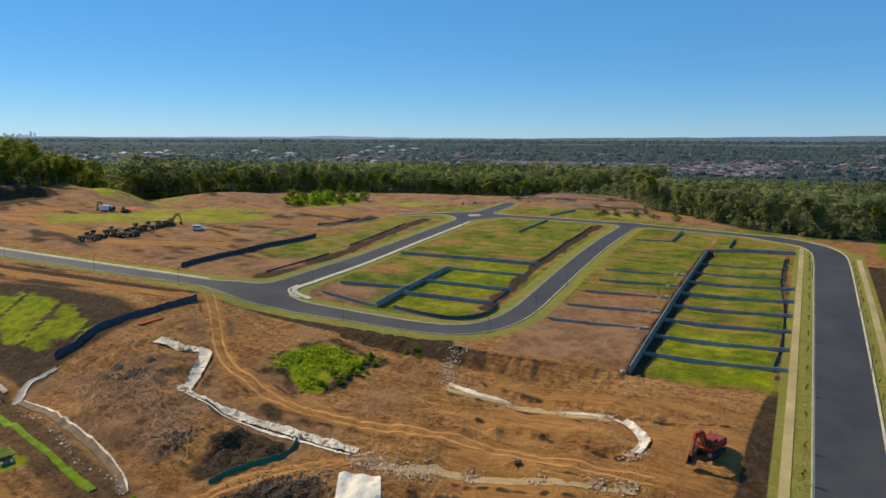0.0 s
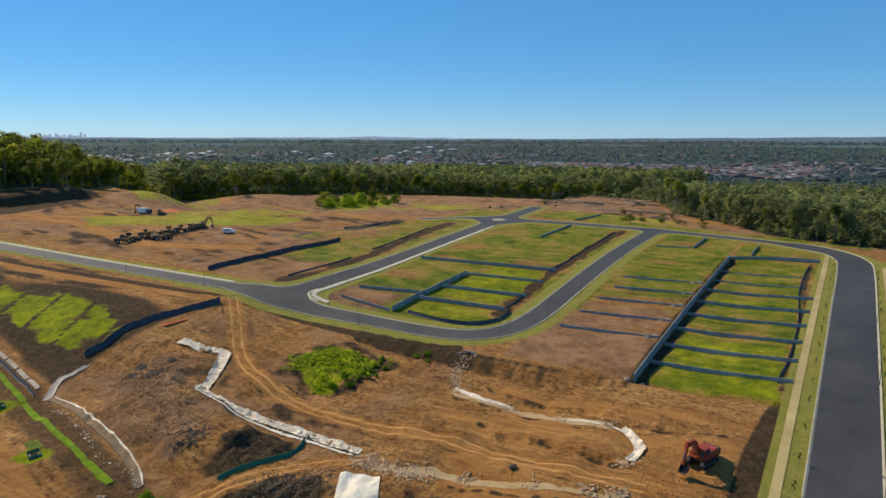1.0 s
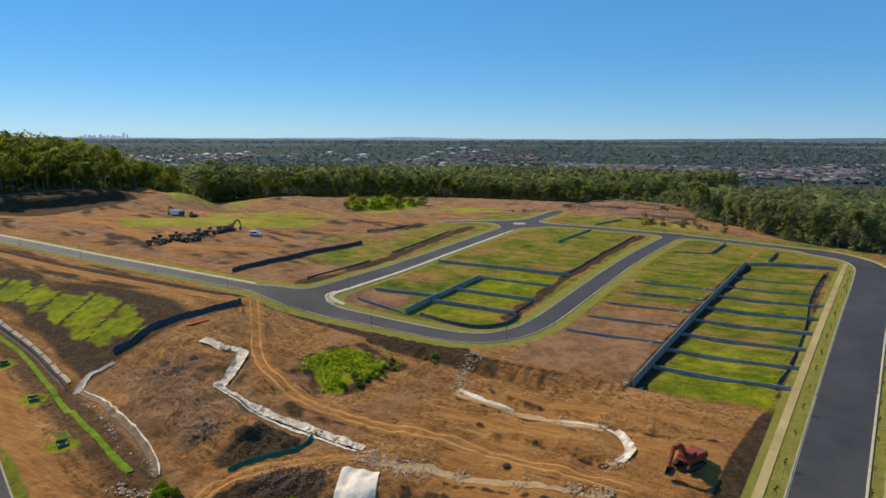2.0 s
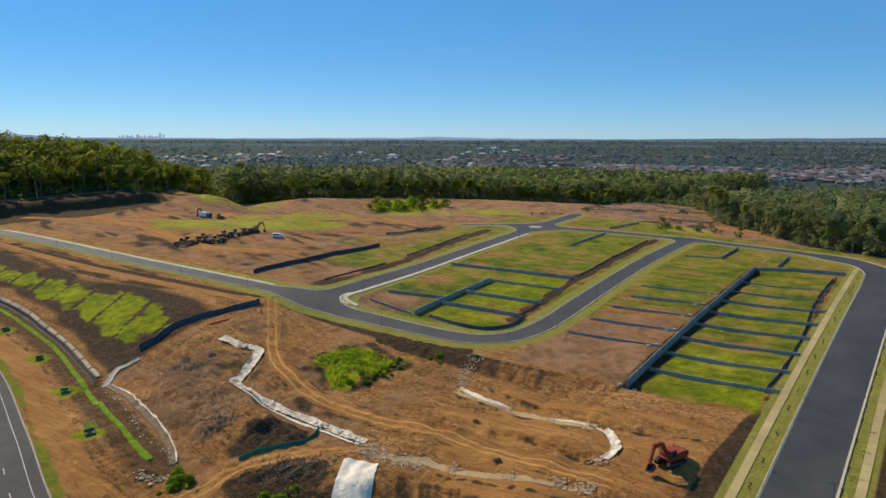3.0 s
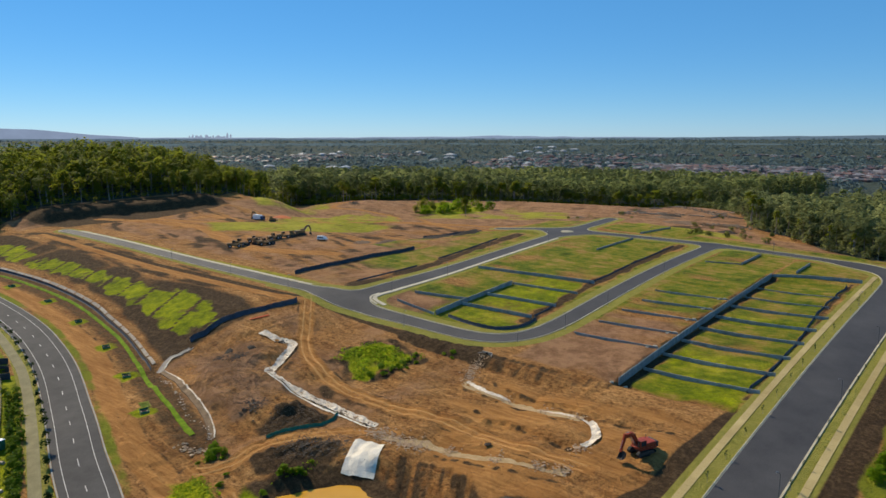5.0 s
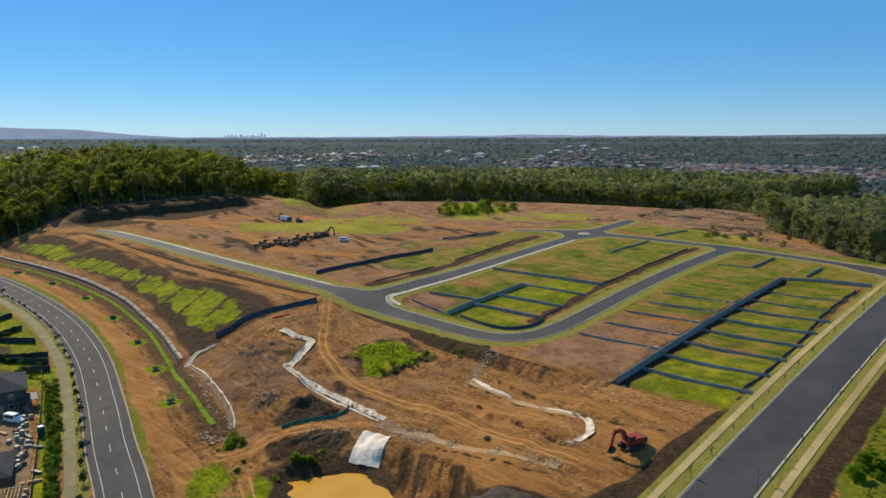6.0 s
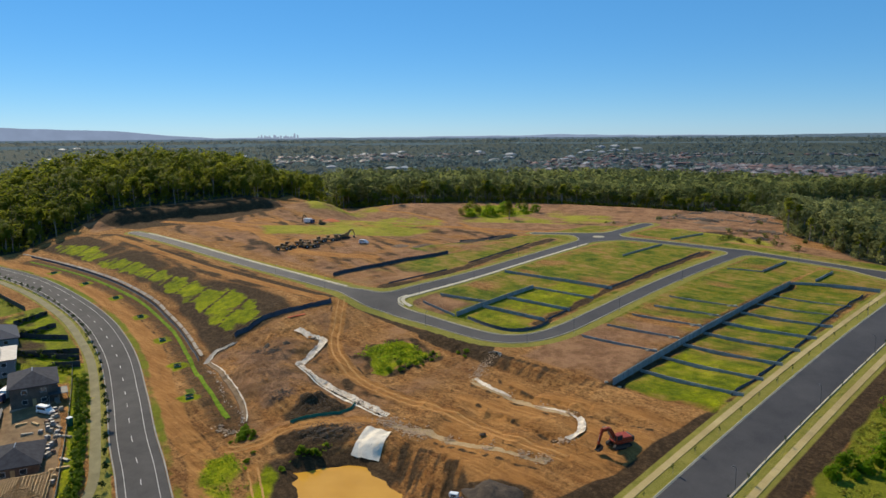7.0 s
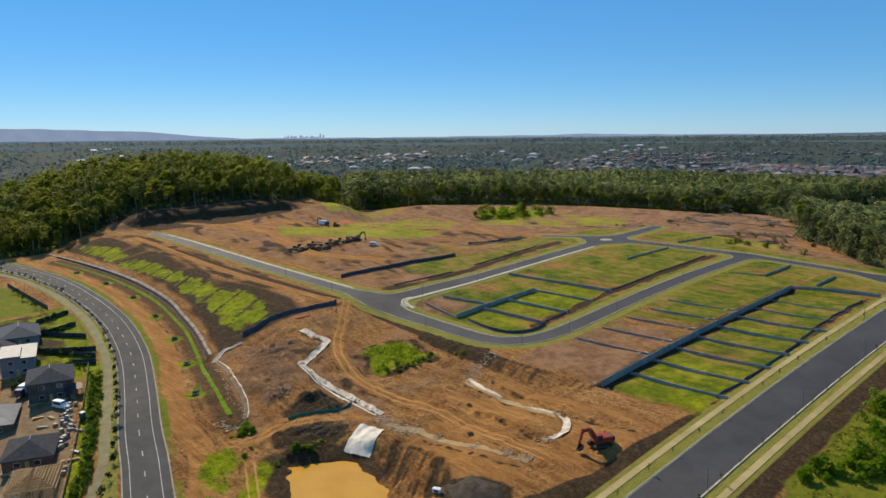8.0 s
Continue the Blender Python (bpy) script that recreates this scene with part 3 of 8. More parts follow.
def build_cover():
    """Where grass, soil, clay and woods lie."""
    zero = np.zeros_like(X)
    s_east = Y
    # lots with thin grass
    lawn = soft_in(poly_dist(X, Y, [(0.3, 1.6), (14, 0.6), (26.5, 5.5), (28, 8), (28, 152), (0.3, 152)]), 0.8)
    lawn = np.maximum(lawn, soft_in(rect(-28.4, -0.5, 34, 156), 1.4) * (0.75 + 0.25 * sst(30, 60, Y)))
    lawn = np.maximum(lawn, soft_in(rect(-92, -38, 6, 156), 2.0))
    lawn = np.maximum(lawn, soft_in(rect(-131, -104, 6, 142), 2.0) * (0.45 + 0.4 * sst(20, 70, Y)))
    lawn = np.maximum(lawn, soft_in(poly_dist(X, Y, [(-154, 64), (-131, 64), (-131, 140), (-148, 136)]), 3) * 0.7)
    lawn = np.maximum(lawn, soft_in(rect(-96, -52, 167, 196), 2.5))
    lawn = np.maximum(lawn, soft_in(rect(-52, 44, 166.5, 179), 3) * 1.05)
    lawn = np.maximum(lawn, soft_in(rect(-135, -112, 152, 185), 3))
    lawn = lawn * (1 - 0.75 * soft_in(rect(-92, -70, 6, 22), 3) - 0.3 * soft_in(rect(-92, -68, 24, 56), 2))
    lot = np.array([0.9, 1.0, 0.98, 0.9, 0.72, 0.95, 0.8, 0.75, 0.85])[np.searchsorted(EAST_STEPS, s_east)]
    lawn = np.where((X > 0) & (X < 28), lawn * lot, lawn)
    lot = np.array([0.2, 0.35, 0.62, 0.7, 0.8, 0.95])[np.searchsorted(MID_STEPS, Y - 0.11 * (X + 12))]
    lawn = np.where((X < 0) & (X > -25), lawn * lot, lawn)
    lawn = lawn * (0.84 + 0.34 * value_noise(X, Y, 14, 4) + 0.24 * value_noise(X, Y * 2.4, 9, 42))
    # first strip: the long wall's shadow on its east side, painted as dark soil
    bank = soft_in(rect(0.1, 2.3, -1, 119), 0.6)
    bank = np.maximum(bank, soft_in(line_dist(X, Y, [(-40.6, 22), (-41.6, 40), (-44.0, 66), (-45.0, 104), (-47.0, 150)]) - 2.3 + 1.1 * value_noise(X, Y, 6, 46), 1.2))
    bank = np.maximum(bank, soft_in(line_dist(X, Y, [(-103.6, 9), (-103.0, 22), (-104.6, 45), (-108.4, 66), (-111.4, 88), (-115, 126)]) - 2.8 + 1.1 * value_noise(X, Y, 6, 48), 1.2))
    bank = np.maximum(bank, soft_in(line_dist(X, Y, [(26.6, 8), (27.2, 40), (26.4, 64), (25.2, 90), (25.2, 122)]) - 0.8, 0.7) * 0.9)
    clay = zero.copy()
    bank = bank * np.clip(0.85 + 0.35 * value_noise(X, Y, 4, 45), 0, 1)
    lawn = lawn * (1 - bank)
    lush = soft_in(rect(2, 27.5, 1, 33), 2.5) * (0.60 + 0.25 * value_noise(X, Y, 12, 6))
    lush = np.maximum(lush, soft_in(rect(4, 27, 58, 69), 3) * 0.54)
    lush = np.maximum(lush, soft_in(rect(-64, -41, 10, 24), 2) * 0.52)
    lush = np.maximum(lush, soft_in(rect(-64, -41, 26, 66), 2) * 0.60)
    # dark soil: banks, batters and stockpiles, and shade painted beside the long wall
    lush = lush * (1 - bank)
    soil = bank.copy()
    soil = np.maximum(soil, soft_in(poly_dist(X, Y, [(26.2, 5), (27.2, 0), (27.2, -70), (12, -62), (19.6, -48), (23, -34), (23.2, -25), (23.6, -12), (24.6, -4)]), 0.9))
    soil = np.maximum(soil, soft_in(rect(47.8, 53.3, -140, 120), 1.2))
    soil = np.maximum(soil, soft_in(line_dist(X, Y, [(-50, -5.5), (-68, -7.5), (-84, -7), (-100, -9), (-115, -11.5), (-150, -13.5), (-190, -16), (-245, -16)]) - 1.6, 1.0) * 0.9)
    soil = np.maximum(soil, soft_in(poly_dist(X, Y, [(-108, -24), (-108, -45), (-106, -58), (-144, -48), (-178, -43), (-214, -41), (-285, -44), (-325, -46), (-330, -25), (-250, -22), (-180, -24), (-125, -19)]), 3.0) * (0.8 + 0.3 * value_noise(X, Y, 9, 8)))
    soil = np.maximum(soil, soft_in(poly_dist(X, Y, [(-50, -67), (-45, -60), (-44, -51), (-50, -51), (-53, -57), (-54, -65)]), 1.8) * 0.85)
    fill = soft_in(poly_dist(X, Y, [(-114, -9), (-150, -9.5), (-200, -10.5), (-300, -11.5), (-330, -25), (-250, -24), (-180, -25), (-125, -20)]), 1.5)
    soil = np.maximum(soil, fill * (0.44 + 0.34 * value_noise(X * 0.2, Y, 2.2, 32) + 0.2 * value_noise(X, Y, 5, 30)))
    soil = np.maximum(soil, soft_in(poly_dist(X, Y, POND) - 6, 2.5) * (0.75 + 0.35 * value_noise(X, Y, 5, 12)) * sst(-6, -14, X))
    soil = np.maximum(soil, soft_in(poly_dist(X, Y, [(1, -56), (7, -51.5), (14, -50), (18, -55), (14, -62), (5, -62)]), 1.5))
    soil = np.maximum(soil, soft_in(line_dist(X, Y, [(-40, -4), (-55, -6), (-64, -7)]) - 2.2, 1.2))
    soil = np.maximum(soil, soft_in(line_dist(X, Y, GREEN_STRIP) - 6, 3.0) * 0.56 * (Y < -45))
    soil = np.maximum(soil, soft_in(poly_dist(X, Y, [(-352, -16), (-309, -3), (-301, 16), (-303, 45), (-313, 68), (-324, 104), (-352, 104)]) + 1.5 * value_noise(X, Y, 7, 60), 3) * (0.94 + 0.3 * value_noise(X * 2, Y * 0.5, 5, 94)))
    soil = np.maximum(soil, soft_in(MOUND_D - 1.2 + 2.2 * value_noise(X, Y, 4, 21), 2.0) * (0.5 + 0.4 * value_noise(X, Y, 3, 22)))
    scraped = soft_in(poly_dist(X, Y, [(-112, -15), (-100, -8), (-40, -6), (24, -6), (24, -60), (-20, -60), (-48, -80), (-108, -60)]), 3)
    soil = np.maximum(soil, scraped * (0.05 + 0.28 * value_noise(X, Y, 9, 81) + 0.22 * value_noise(X, Y, 2.9, 82)) * sst(10, -30, X))
    soil = np.maximum(soil, scraped * (0.12 + 0.28 * value_noise(X, Y * 2, 6, 83) + 0.15 * value_noise(X, Y, 2.9, 84)))
    cut = soft_in(poly_dist(X, Y, [(-67, -6), (-53, -4.6), (-38, -4.4), (-25, -3.6), (-12, -2.6), (0.5, -1.6), (2, -5), (-9, -8.4), (-25, -10.8), (-35, -9.6), (-49, -10.2), (-64, -10)]), 0.9)
    soil = np.maximum(soil, cut * (0.42 + 0.6 * sst(-24, -40, X) + 0.22 * value_noise(X + 0.1 * Y, Y * 0.08, 0.9, 59) + 0.12 * value_noise(X, Y * 0.5, 2.2, 85) + 0.2 * sst(-12, -22, X) * sst(-6.2, -4.5, Y)))
    soil = np.maximum(soil, soft_in(poly_dist(X, Y, HEAP_GROUND), 1.2) * (0.85 + 0.3 * value_noise(X, Y, 2.5, 88)))
    soil = np.maximum(soil, soft_in(poly_dist(X, Y, ROCK_BANK), 1.5) * (0.85 + 0.3 * value_noise(X, Y, 2.5, 89)))
    soil = np.maximum(soil, soft_in(poly_dist(X, Y, [(-76, -38), (-73, -45), (-58, -46), (-44, -45.6), (-44, -42), (-56, -41.5), (-68, -38)]), 1.2) * (0.5 + 0.4 * value_noise(X, Y, 3, 24)))
    gardens = soft_in(poly_dist(X, Y, [(-130, -90), (-148, -84), (-180, -79), (-212, -77), (-212, -112), (-165, -118), (-128, -100)]), 2)
    lush = np.maximum(lush, gardens * (0.42 + 0.35 * value_noise(X, Y, 7, 68)))
    soil = np.maximum(soil, gardens * 0.75)
    west = soft_in(poly_dist(X, Y, [(-320, 6), (-112, 6), (-112, 60), (-150, 140), (-320, 100)]), 5)
    grain = 0.28 * X + 0.96 * Y + 5 * value_noise(X, Y, 40, 57)
    soil = np.maximum(soil, west * (0.30 + 0.34 * value_noise(X * 0.14, grain, 2.6, 86) + 0.22 * value_noise(X, Y * 1.5, 9, 87) + 0.16 * value_noise(X, Y, 2.6, 58)))
    # soil colour along the scarps stands for damp and for shade in the rills
    for lo, hi, line in ((-22, 9, [(-22, -29.2), (-11, -30.4), (-5, -30.8), (1, -32.4), (6, -32.4)]), (-30, 22, [(-30, -13), (-23, -16.4), (-11, -16.7), (-2, -18), (8, -18.2), (20, -16)]), (-30, 12, [(-30, -21.6), (-18, -22.4), (-8, -22.6), (0, -23)]),
                         (-20, 14, [(-22, -49.4), (-9, -47.8), (2, -46), (10, -44)])):
        d = line_dist(X, Y, line) + 0.35 * value_noise(X, Y, 2.2, 54)
        soil = np.maximum(soil, soft_in(d - 0.75, 0.7) * (0.56 + 0.4 * value_noise(X + 0.2 * Y, Y * 0.1, 1.0, 55)))
    # clay tracks and scraped ground
    lane = zero.copy()
    for pts, half in TRACKS:
        d = line_dist(X, Y, pts)
        lane = np.maximum(lane, soft_in(d - half + 0.2, 0.6))
        d = d + 0.25 * value_noise(X, Y, 5, 99)
        clay = np.maximum(clay, soft_in(d - half, 0.9) * (0.98 - 0.5 * np.exp(-(d / 0.42) ** 2) - 0.42 * np.exp(-((d - 1.85) / 0.32) ** 2)))
        soil = np.maximum(soil, 0.5 * np.exp(-((d - half - 0.3) / 0.6) ** 2) * (0.9 + 0.6 * value_noise(X, Y, 4, 95)))
    clay = np.maximum(clay, soft_in(poly_dist(X, Y, [(-24, -13), (25, -6), (23, -40), (6, -58), (-18, -50), (-30, -30)]), 4) * (0.54 + 0.46 * value_noise(X, Y * 2.5, 12, 14)))
    clay = np.maximum(clay, soft_in(poly_dist(X, Y, [(-320, 10), (-160, 15), (-140, 60), (-170, 130), (-250, 120), (-320, 60)]), 8) * (0.5 + 0.4 * value_noise(X, Y, 18, 15)))
    clay = np.maximum(clay, soft_in(poly_dist(X, Y, [(-180, 150), (-110, 206), (-60, 215), (-20, 186), (-40, 230), (-100, 300), (-150, 300), (-190, 200)]), 8) * (0.28 + 0.4 * value_noise(X, Y, 10, 47)))
    clay = np.maximum(clay, soft_in(np.hypot((X + 318) / 50, (Y - 225) / 58) * 50 - 44, 10) * (0.62 + 0.4 * value_noise(X, Y, 14, 56)))
    clay = np.maximum(clay, soft_in(line_dist(X, Y, [(-330, 205), (-318, 188), (-297, 182), (-276, 197), (-258, 206)]) - 1.8, 0.9))
    clay = np.maximum(clay, soft_in(line_dist(X, Y, [(-322, 79), (-340, 92), (-354, 112), (-376, 136)]) - 1.6, 0.8))
    # open grass
    meadow = soft_in(rect(53.3, 240, -160, 190) + 1.5 * value_noise(X, Y, 6, 67), 1.5)
    field = zero.copy()
    field = np.maximum(field, soft_in(poly_dist(X, Y, [(-256, 46), (-256, 82), (-280, 130), (-297, 157), (-288, 186), (-262, 194), (-235, 165), (-200, 134), (-206, 116), (-226, 77), (-242, 41)]), 4) * (0.62 + 0.34 * value_noise(X, Y * 2, 12, 16) + 0.2 * value_noise(X, Y, 4, 36)))
    field = np.maximum(field, soft_in(poly_dist(X, Y, [(-267, 52), (-250, 73), (-224, 111), (-190, 120), (-188, 92), (-215, 57), (-240, 38)]), 5) * (0.80 + 0.3 * value_noise(X * 0.5, grain, 4, 25)))
    field = np.maximum(field, soft_in(poly_dist(X, Y, [(-340, 128), (-312, 116), (-302, 150), (-312, 178), (-330, 192)]), 5) * (0.58 + 0.36 * value_noise(X, Y, 9, 26)))
    field = np.maximum(field, soft_in(poly_dist(X, Y, [(-338, 148), (-302, 150), (-316, 176), (-346, 204)]), 6) * (0.6 + 0.4 * value_noise(X, Y, 22, 17)))
    field = np.maximum(field, soft_in(line_dist(X, Y, [(-117, 2.5), (-147, 1), (-190, -2), (-240, -1)]) - 2.5, 1.5) * 0.8)
    meadow = np.maximum(meadow, soft_in(poly_dist(X, Y, [(-215, -82), (-260, -84), (-300, -92), (-300, -130), (-215, -110)]), 2))
    field = np.maximum(field, soft_in(poly_dist(X, Y, [(-36, -80), (-20, -86), (0, -100), (-30, -92), (-44, -86)]), 2.5) * 0.3)
    meadow = np.maximum(meadow, soft_in(np.abs(line_dist(X, Y, ARTERIAL) - 6.2) - 1.3, 0.8) * (Y > -104) * (0.66 + 0.4 * value_noise(X, Y, 15, 31) + 0.2 * value_noise(X, Y, 3, 41)))
    field = np.maximum(field, soft_in(poly_dist(X, Y, [(-90, 186), (-52, 182), (-30, 184), (-38, 200), (-90, 204)]), 4) * (0.62 + 0.4 * value_noise(X, Y, 9, 37)))
    field = np.maximum(field, soft_in(poly_dist(X, Y, [(-262, 205), (-205, 165), (-150, 185), (-150, 250), (-205, 320), (-255, 320)]), 6) * (0.55 + 0.5 * value_noise(X, Y, 13, 38)))
    # trampled grey-brown ground with dry stubble
    worn = west * (0.56 + 0.4 * value_noise(X * 0.25, grain, 6, 90) + 0.25 * value_noise(X, Y, 6, 91))
    worn = np.maximum(worn, soft_in(poly_dist(X, Y, CLEARING), 6) * (0.86 + 0.35 * value_noise(X, Y, 15, 92)))
    soil = np.maximum(soil, soft_in(poly_dist(X, Y, CLEARING), 6) * sst(150, 200, Y) * (0.26 + 0.4 * value_noise(X * 0.4 + 0.3 * Y, Y * 1.2, 7, 27) + 0.15 * value_noise(X, Y, 3, 28)))
    worn = np.maximum(worn, soft_in(rect(-131, -104, 6, 142), 2.0) * 0.55 + 0.2 * value_noise(X, Y, 7, 93) * soft_in(rect(-131, -104, 6, 142), 2.0))
    worn = np.maximum(worn, soft_in(poly_dist(X, Y, SHELF_GROUND), 3) * (0.66 + 0.4 * value_noise(X, Y, 5, 97)))
    worn = np.maximum(worn, scraped * (0.36 + 0.4 * value_noise(X, Y, 8, 98)) * sst(-15, -50, X))
    worn = np.maximum(worn, soft_in(rect(-30, 70, 164, 196), 3) * (0.8 + 0.3 * value_noise(X, Y, 8, 52)))
    meadow = np.maximum(meadow, soft_in(poly_dist(X, Y, [(-130, -92), (-148, -83), (-180, -78), (-215, -76.5), (-215, -83), (-180, -85), (-152, -91), (-133, -99)]), 1.5))
    worn = np.maximum(worn, soft_in(rect(-356, -322, -20, 108), 3) * 0.8)
    worn = np.maximum(worn, soft_in(rect(-28.4, 0, -2, 44), 2) * (0.75 + 0.4 * value_noise(X, Y, 9, 53)))
    worn = np.maximum(worn, soft_in(rect(-92, -67, 5, 32), 2) * 0.8)
    worn = worn * (1 - 0.85 * lane)
    soil = soil * (1 - 0.6 * lane)
    # brown soil on the pond's east bank, rill shading put in as darker stripes
    soil = np.maximum(soil, soft_in(poly_dist(X, Y, [(-23, -52), (-14, -50.5), (-4, -51), (3, -56), (4, -64), (-5, -66), (-19, -62)]), 1.5) * (0.55 + 0.4 * value_noise(X + 0.7 * Y, Y * 0.1, 0.9, 49) + 0.15 * value_noise(X, Y, 3, 50)))
    # lush strips
    lush = np.maximum(lush, soft_in(poly_dist(X, Y, [(-268, 215), (-249, 235), (-250, 275), (-262, 300), (-300, 312), (-318, 300), (-295, 255)]), 4) * (0.78 + 0.35 * value_noise(X, Y, 8, 39)))
    lush = np.maximum(lush, soft_in(MOUND_D + 1.6 + 2.6 * value_noise(X, Y, 4.5, 18), 1.6) * (0.86 + 0.35 * value_noise(X, Y, 3, 23) - 0.3 * sst(-58, -52, X)))
    for px, py in PITS:
        lush = np.maximum(lush, soft_in(np.maximum(np.abs(X - px) - 3.4, np.abs(Y - py) - 2.6) + 0.6 * value_noise(X, Y, 2, 33), 1.0) * 0.8)
    # sown squares on the batter
    batter = poly_dist(X, Y, [(-113, -45.5), (-112, -35), (-125, -29), (-142, -26), (-160, -28.5), (-196, -29.5), (-221, -31), (-262, -32), (-298, -31), (-322, -38), (-318, -43.5), (-287, -41.5), (-254, -42), (-220, -39.5), (-180, -40), (-144, -42), (-122, -47.5)])
    run = (X + 0.55 * Y) / 14 + 0.22 * value_noise(X, Y, 30, 63)
    cell = np.minimum(np.abs(run - np.round(run)) * 14, 2)
    tuft = 0.80 + 0.16 * np.sin(np.floor(run + 0.5) * 5.1) + 0.42 * value_noise(X, Y, 7, 19) + 0.34 * value_noise(X, Y, 2.6, 65)
    lush = np.maximum(lush, soft_in(batter + 0.4 + 1.8 * value_noise(X, Y, 5, 61) + 0.9 * value_noise(X, Y, 1.8, 64), 1.4) * sst(0.25, 0.9, cell + 0.3 * value_noise(X, Y, 3, 62)) * np.clip(tuft, 0, 1))
    lush = np.maximum(lush, soft_in(line_dist(X, Y, [(-136, -87), (-102, -97.7), (-78.4, -105.4), (-63.3, -111.6), (-50, -117.5)]) - 2.1, 0.5) * (0.66 + 0.25 * value_noise(X, Y, 3, 40)))
    meadow = np.maximum(meadow, soft_in(line_dist(X, Y, [(-136, -87), (-102, -97.7), (-78.4, -105.4), (-63.3, -111.6), (-50, -117.5)]) - 2.2, 0.5))
    lush = np.maximum(lush, soft_in(poly_dist(X, Y, [(-48, -82), (-38, -84), (-30, -92), (-40, -94), (-50, -88)]), 2) * (0.75 + 0.4 * value_noise(X, Y, 3, 43)))
    lush = np.maximum(lush, soft_in(poly_dist(X, Y, [(-37, -79), (-31, -79), (-20, -90), (-10, -97), (-22, -96), (-31, -88)]), 1.5) * (0.7 + 0.4 * value_noise(X, Y, 3, 44)))
    for x0, y0, r0 in ((-205, -86, 6), (-192, -84, 6), (-174, -85, 6), (-156, -86, 5), (-150, -92, 4), (-143, -90, 4), (-128, -93.5, 4)):
        lush = np.maximum(lush, soft_in(np.hypot((X - x0) * 0.6, Y - y0) - r0, 1.5) * (0.55 + 0.3 * value_noise(X, Y, 5, 66)))
    # verges of the roads
    verge = soft_in(np.abs(RD - 1.9) - 1.6, 0.5) * sst(-30, -10, Y + (X > 0) * 60) * (X > -128) * (1 - soft_in(rect(-110, -96, 2, 140), 1) * 0.2)
    verge = np.maximum(verge, soft_in(np.abs(RD - 1.2) - 0.9, 0.4) * (X <= -40))
    verge = np.maximum(verge, soft_in(rect(27.2, 32.8, -140, 150), 0.4))
    verge = np.maximum(verge, soft_in(rect(42.6, 48.0, -140, 142), 0.5))
    verge = np.maximum(verge, soft_in(np.abs(line_dist(X, Y, ARTERIAL) - 7.5) - 2.2, 0.8) * (Y < -66 - 0.0 * X) * soft_in(line_dist(X, Y, [(-45, -112), (-102, -93), (-150, -79), (-204, -73), (-278, -76)]) - 3, 1))
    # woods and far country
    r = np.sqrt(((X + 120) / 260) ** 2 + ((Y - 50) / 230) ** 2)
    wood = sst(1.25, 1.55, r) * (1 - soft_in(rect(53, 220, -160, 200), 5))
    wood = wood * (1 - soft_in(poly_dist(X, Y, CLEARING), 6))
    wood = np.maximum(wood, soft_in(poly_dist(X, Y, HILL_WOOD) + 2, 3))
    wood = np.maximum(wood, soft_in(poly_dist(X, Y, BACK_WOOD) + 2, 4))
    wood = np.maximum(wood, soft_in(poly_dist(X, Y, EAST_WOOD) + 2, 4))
    return (lawn, soil, clay), (field, lush, wood), (verge, meadow, worn)


CLEARING = [(-330, 100), (-150, 140), (-112, 165), (-96, 198), (-50, 182), (-20, 186), (-40, 226), (-74, 306), (-100, 322), (-110, 400), (-180, 482), (-225, 432), (-268, 402), (-345, 292), (-362, 250), (-352, 205)]
HILL_WOOD = [(-336, -57), (-348, -15), (-352, 5), (-354, 80), (-346, 92), (-372, 158), (-420, 215), (-700, 380), (-950, 250), (-950, -250), (-420, -98), (-345, -76)]
BACK_WOOD = [(-372, 158), (-352, 205), (-362, 250), (-345, 292), (-305, 345), (-268, 402), (-225, 432), (-180, 482), (-130, 560), (-110, 800), (-500, 800), (-760, 420), (-420, 215)]
EAST_WOOD = [(-104, 372), (-96, 322), (-74, 306), (-58, 268), (-40, 226), (-14, 206), (0, 184), (14, 175), (40, 169), (62, 186), (90, 210), (210, 200), (420, 420), (300, 700), (-60, 700), (-84, 480)]
MOUND_D = poly_dist(X, Y, MOUND)
for name, triple in zip(("cover_a", "cover_b", "cover_c"), build_cover()):
    col = ground_me.color_attributes.new(name, "FLOAT_COLOR", "POINT")
    rgba = np.column_stack([np.clip(q, 0, 1).ravel() for q in triple] + [np.ones(X.size)])
    col.data.foreach_set("color", rgba.astype(np.float32).ravel())
ground = tagged(new("ground", ground_me), "bare brown earth, lots and far country", "ground", kind="structure")

# ---- roads, kerbs and paths ----
def clip_cell(corners, values):
    """The part of a cell where the value is negative, and the piece of the outline that cuts it."""
    poly, cut = [], []
    for k in range(4):
        a, b, va, vb = corners[k], corners[(k + 1) % 4], values[k], values[(k + 1) % 4]
        if va < 0:
            poly.append(a)
        if (va < 0) != (vb < 0):
            s = va / (va - vb)
            q = (a[0] + (b[0] - a[0]) * s, a[1] + (b[1] - a[1]) * s)
            poly.append(q)
            cut.append(q)
    return poly, cut


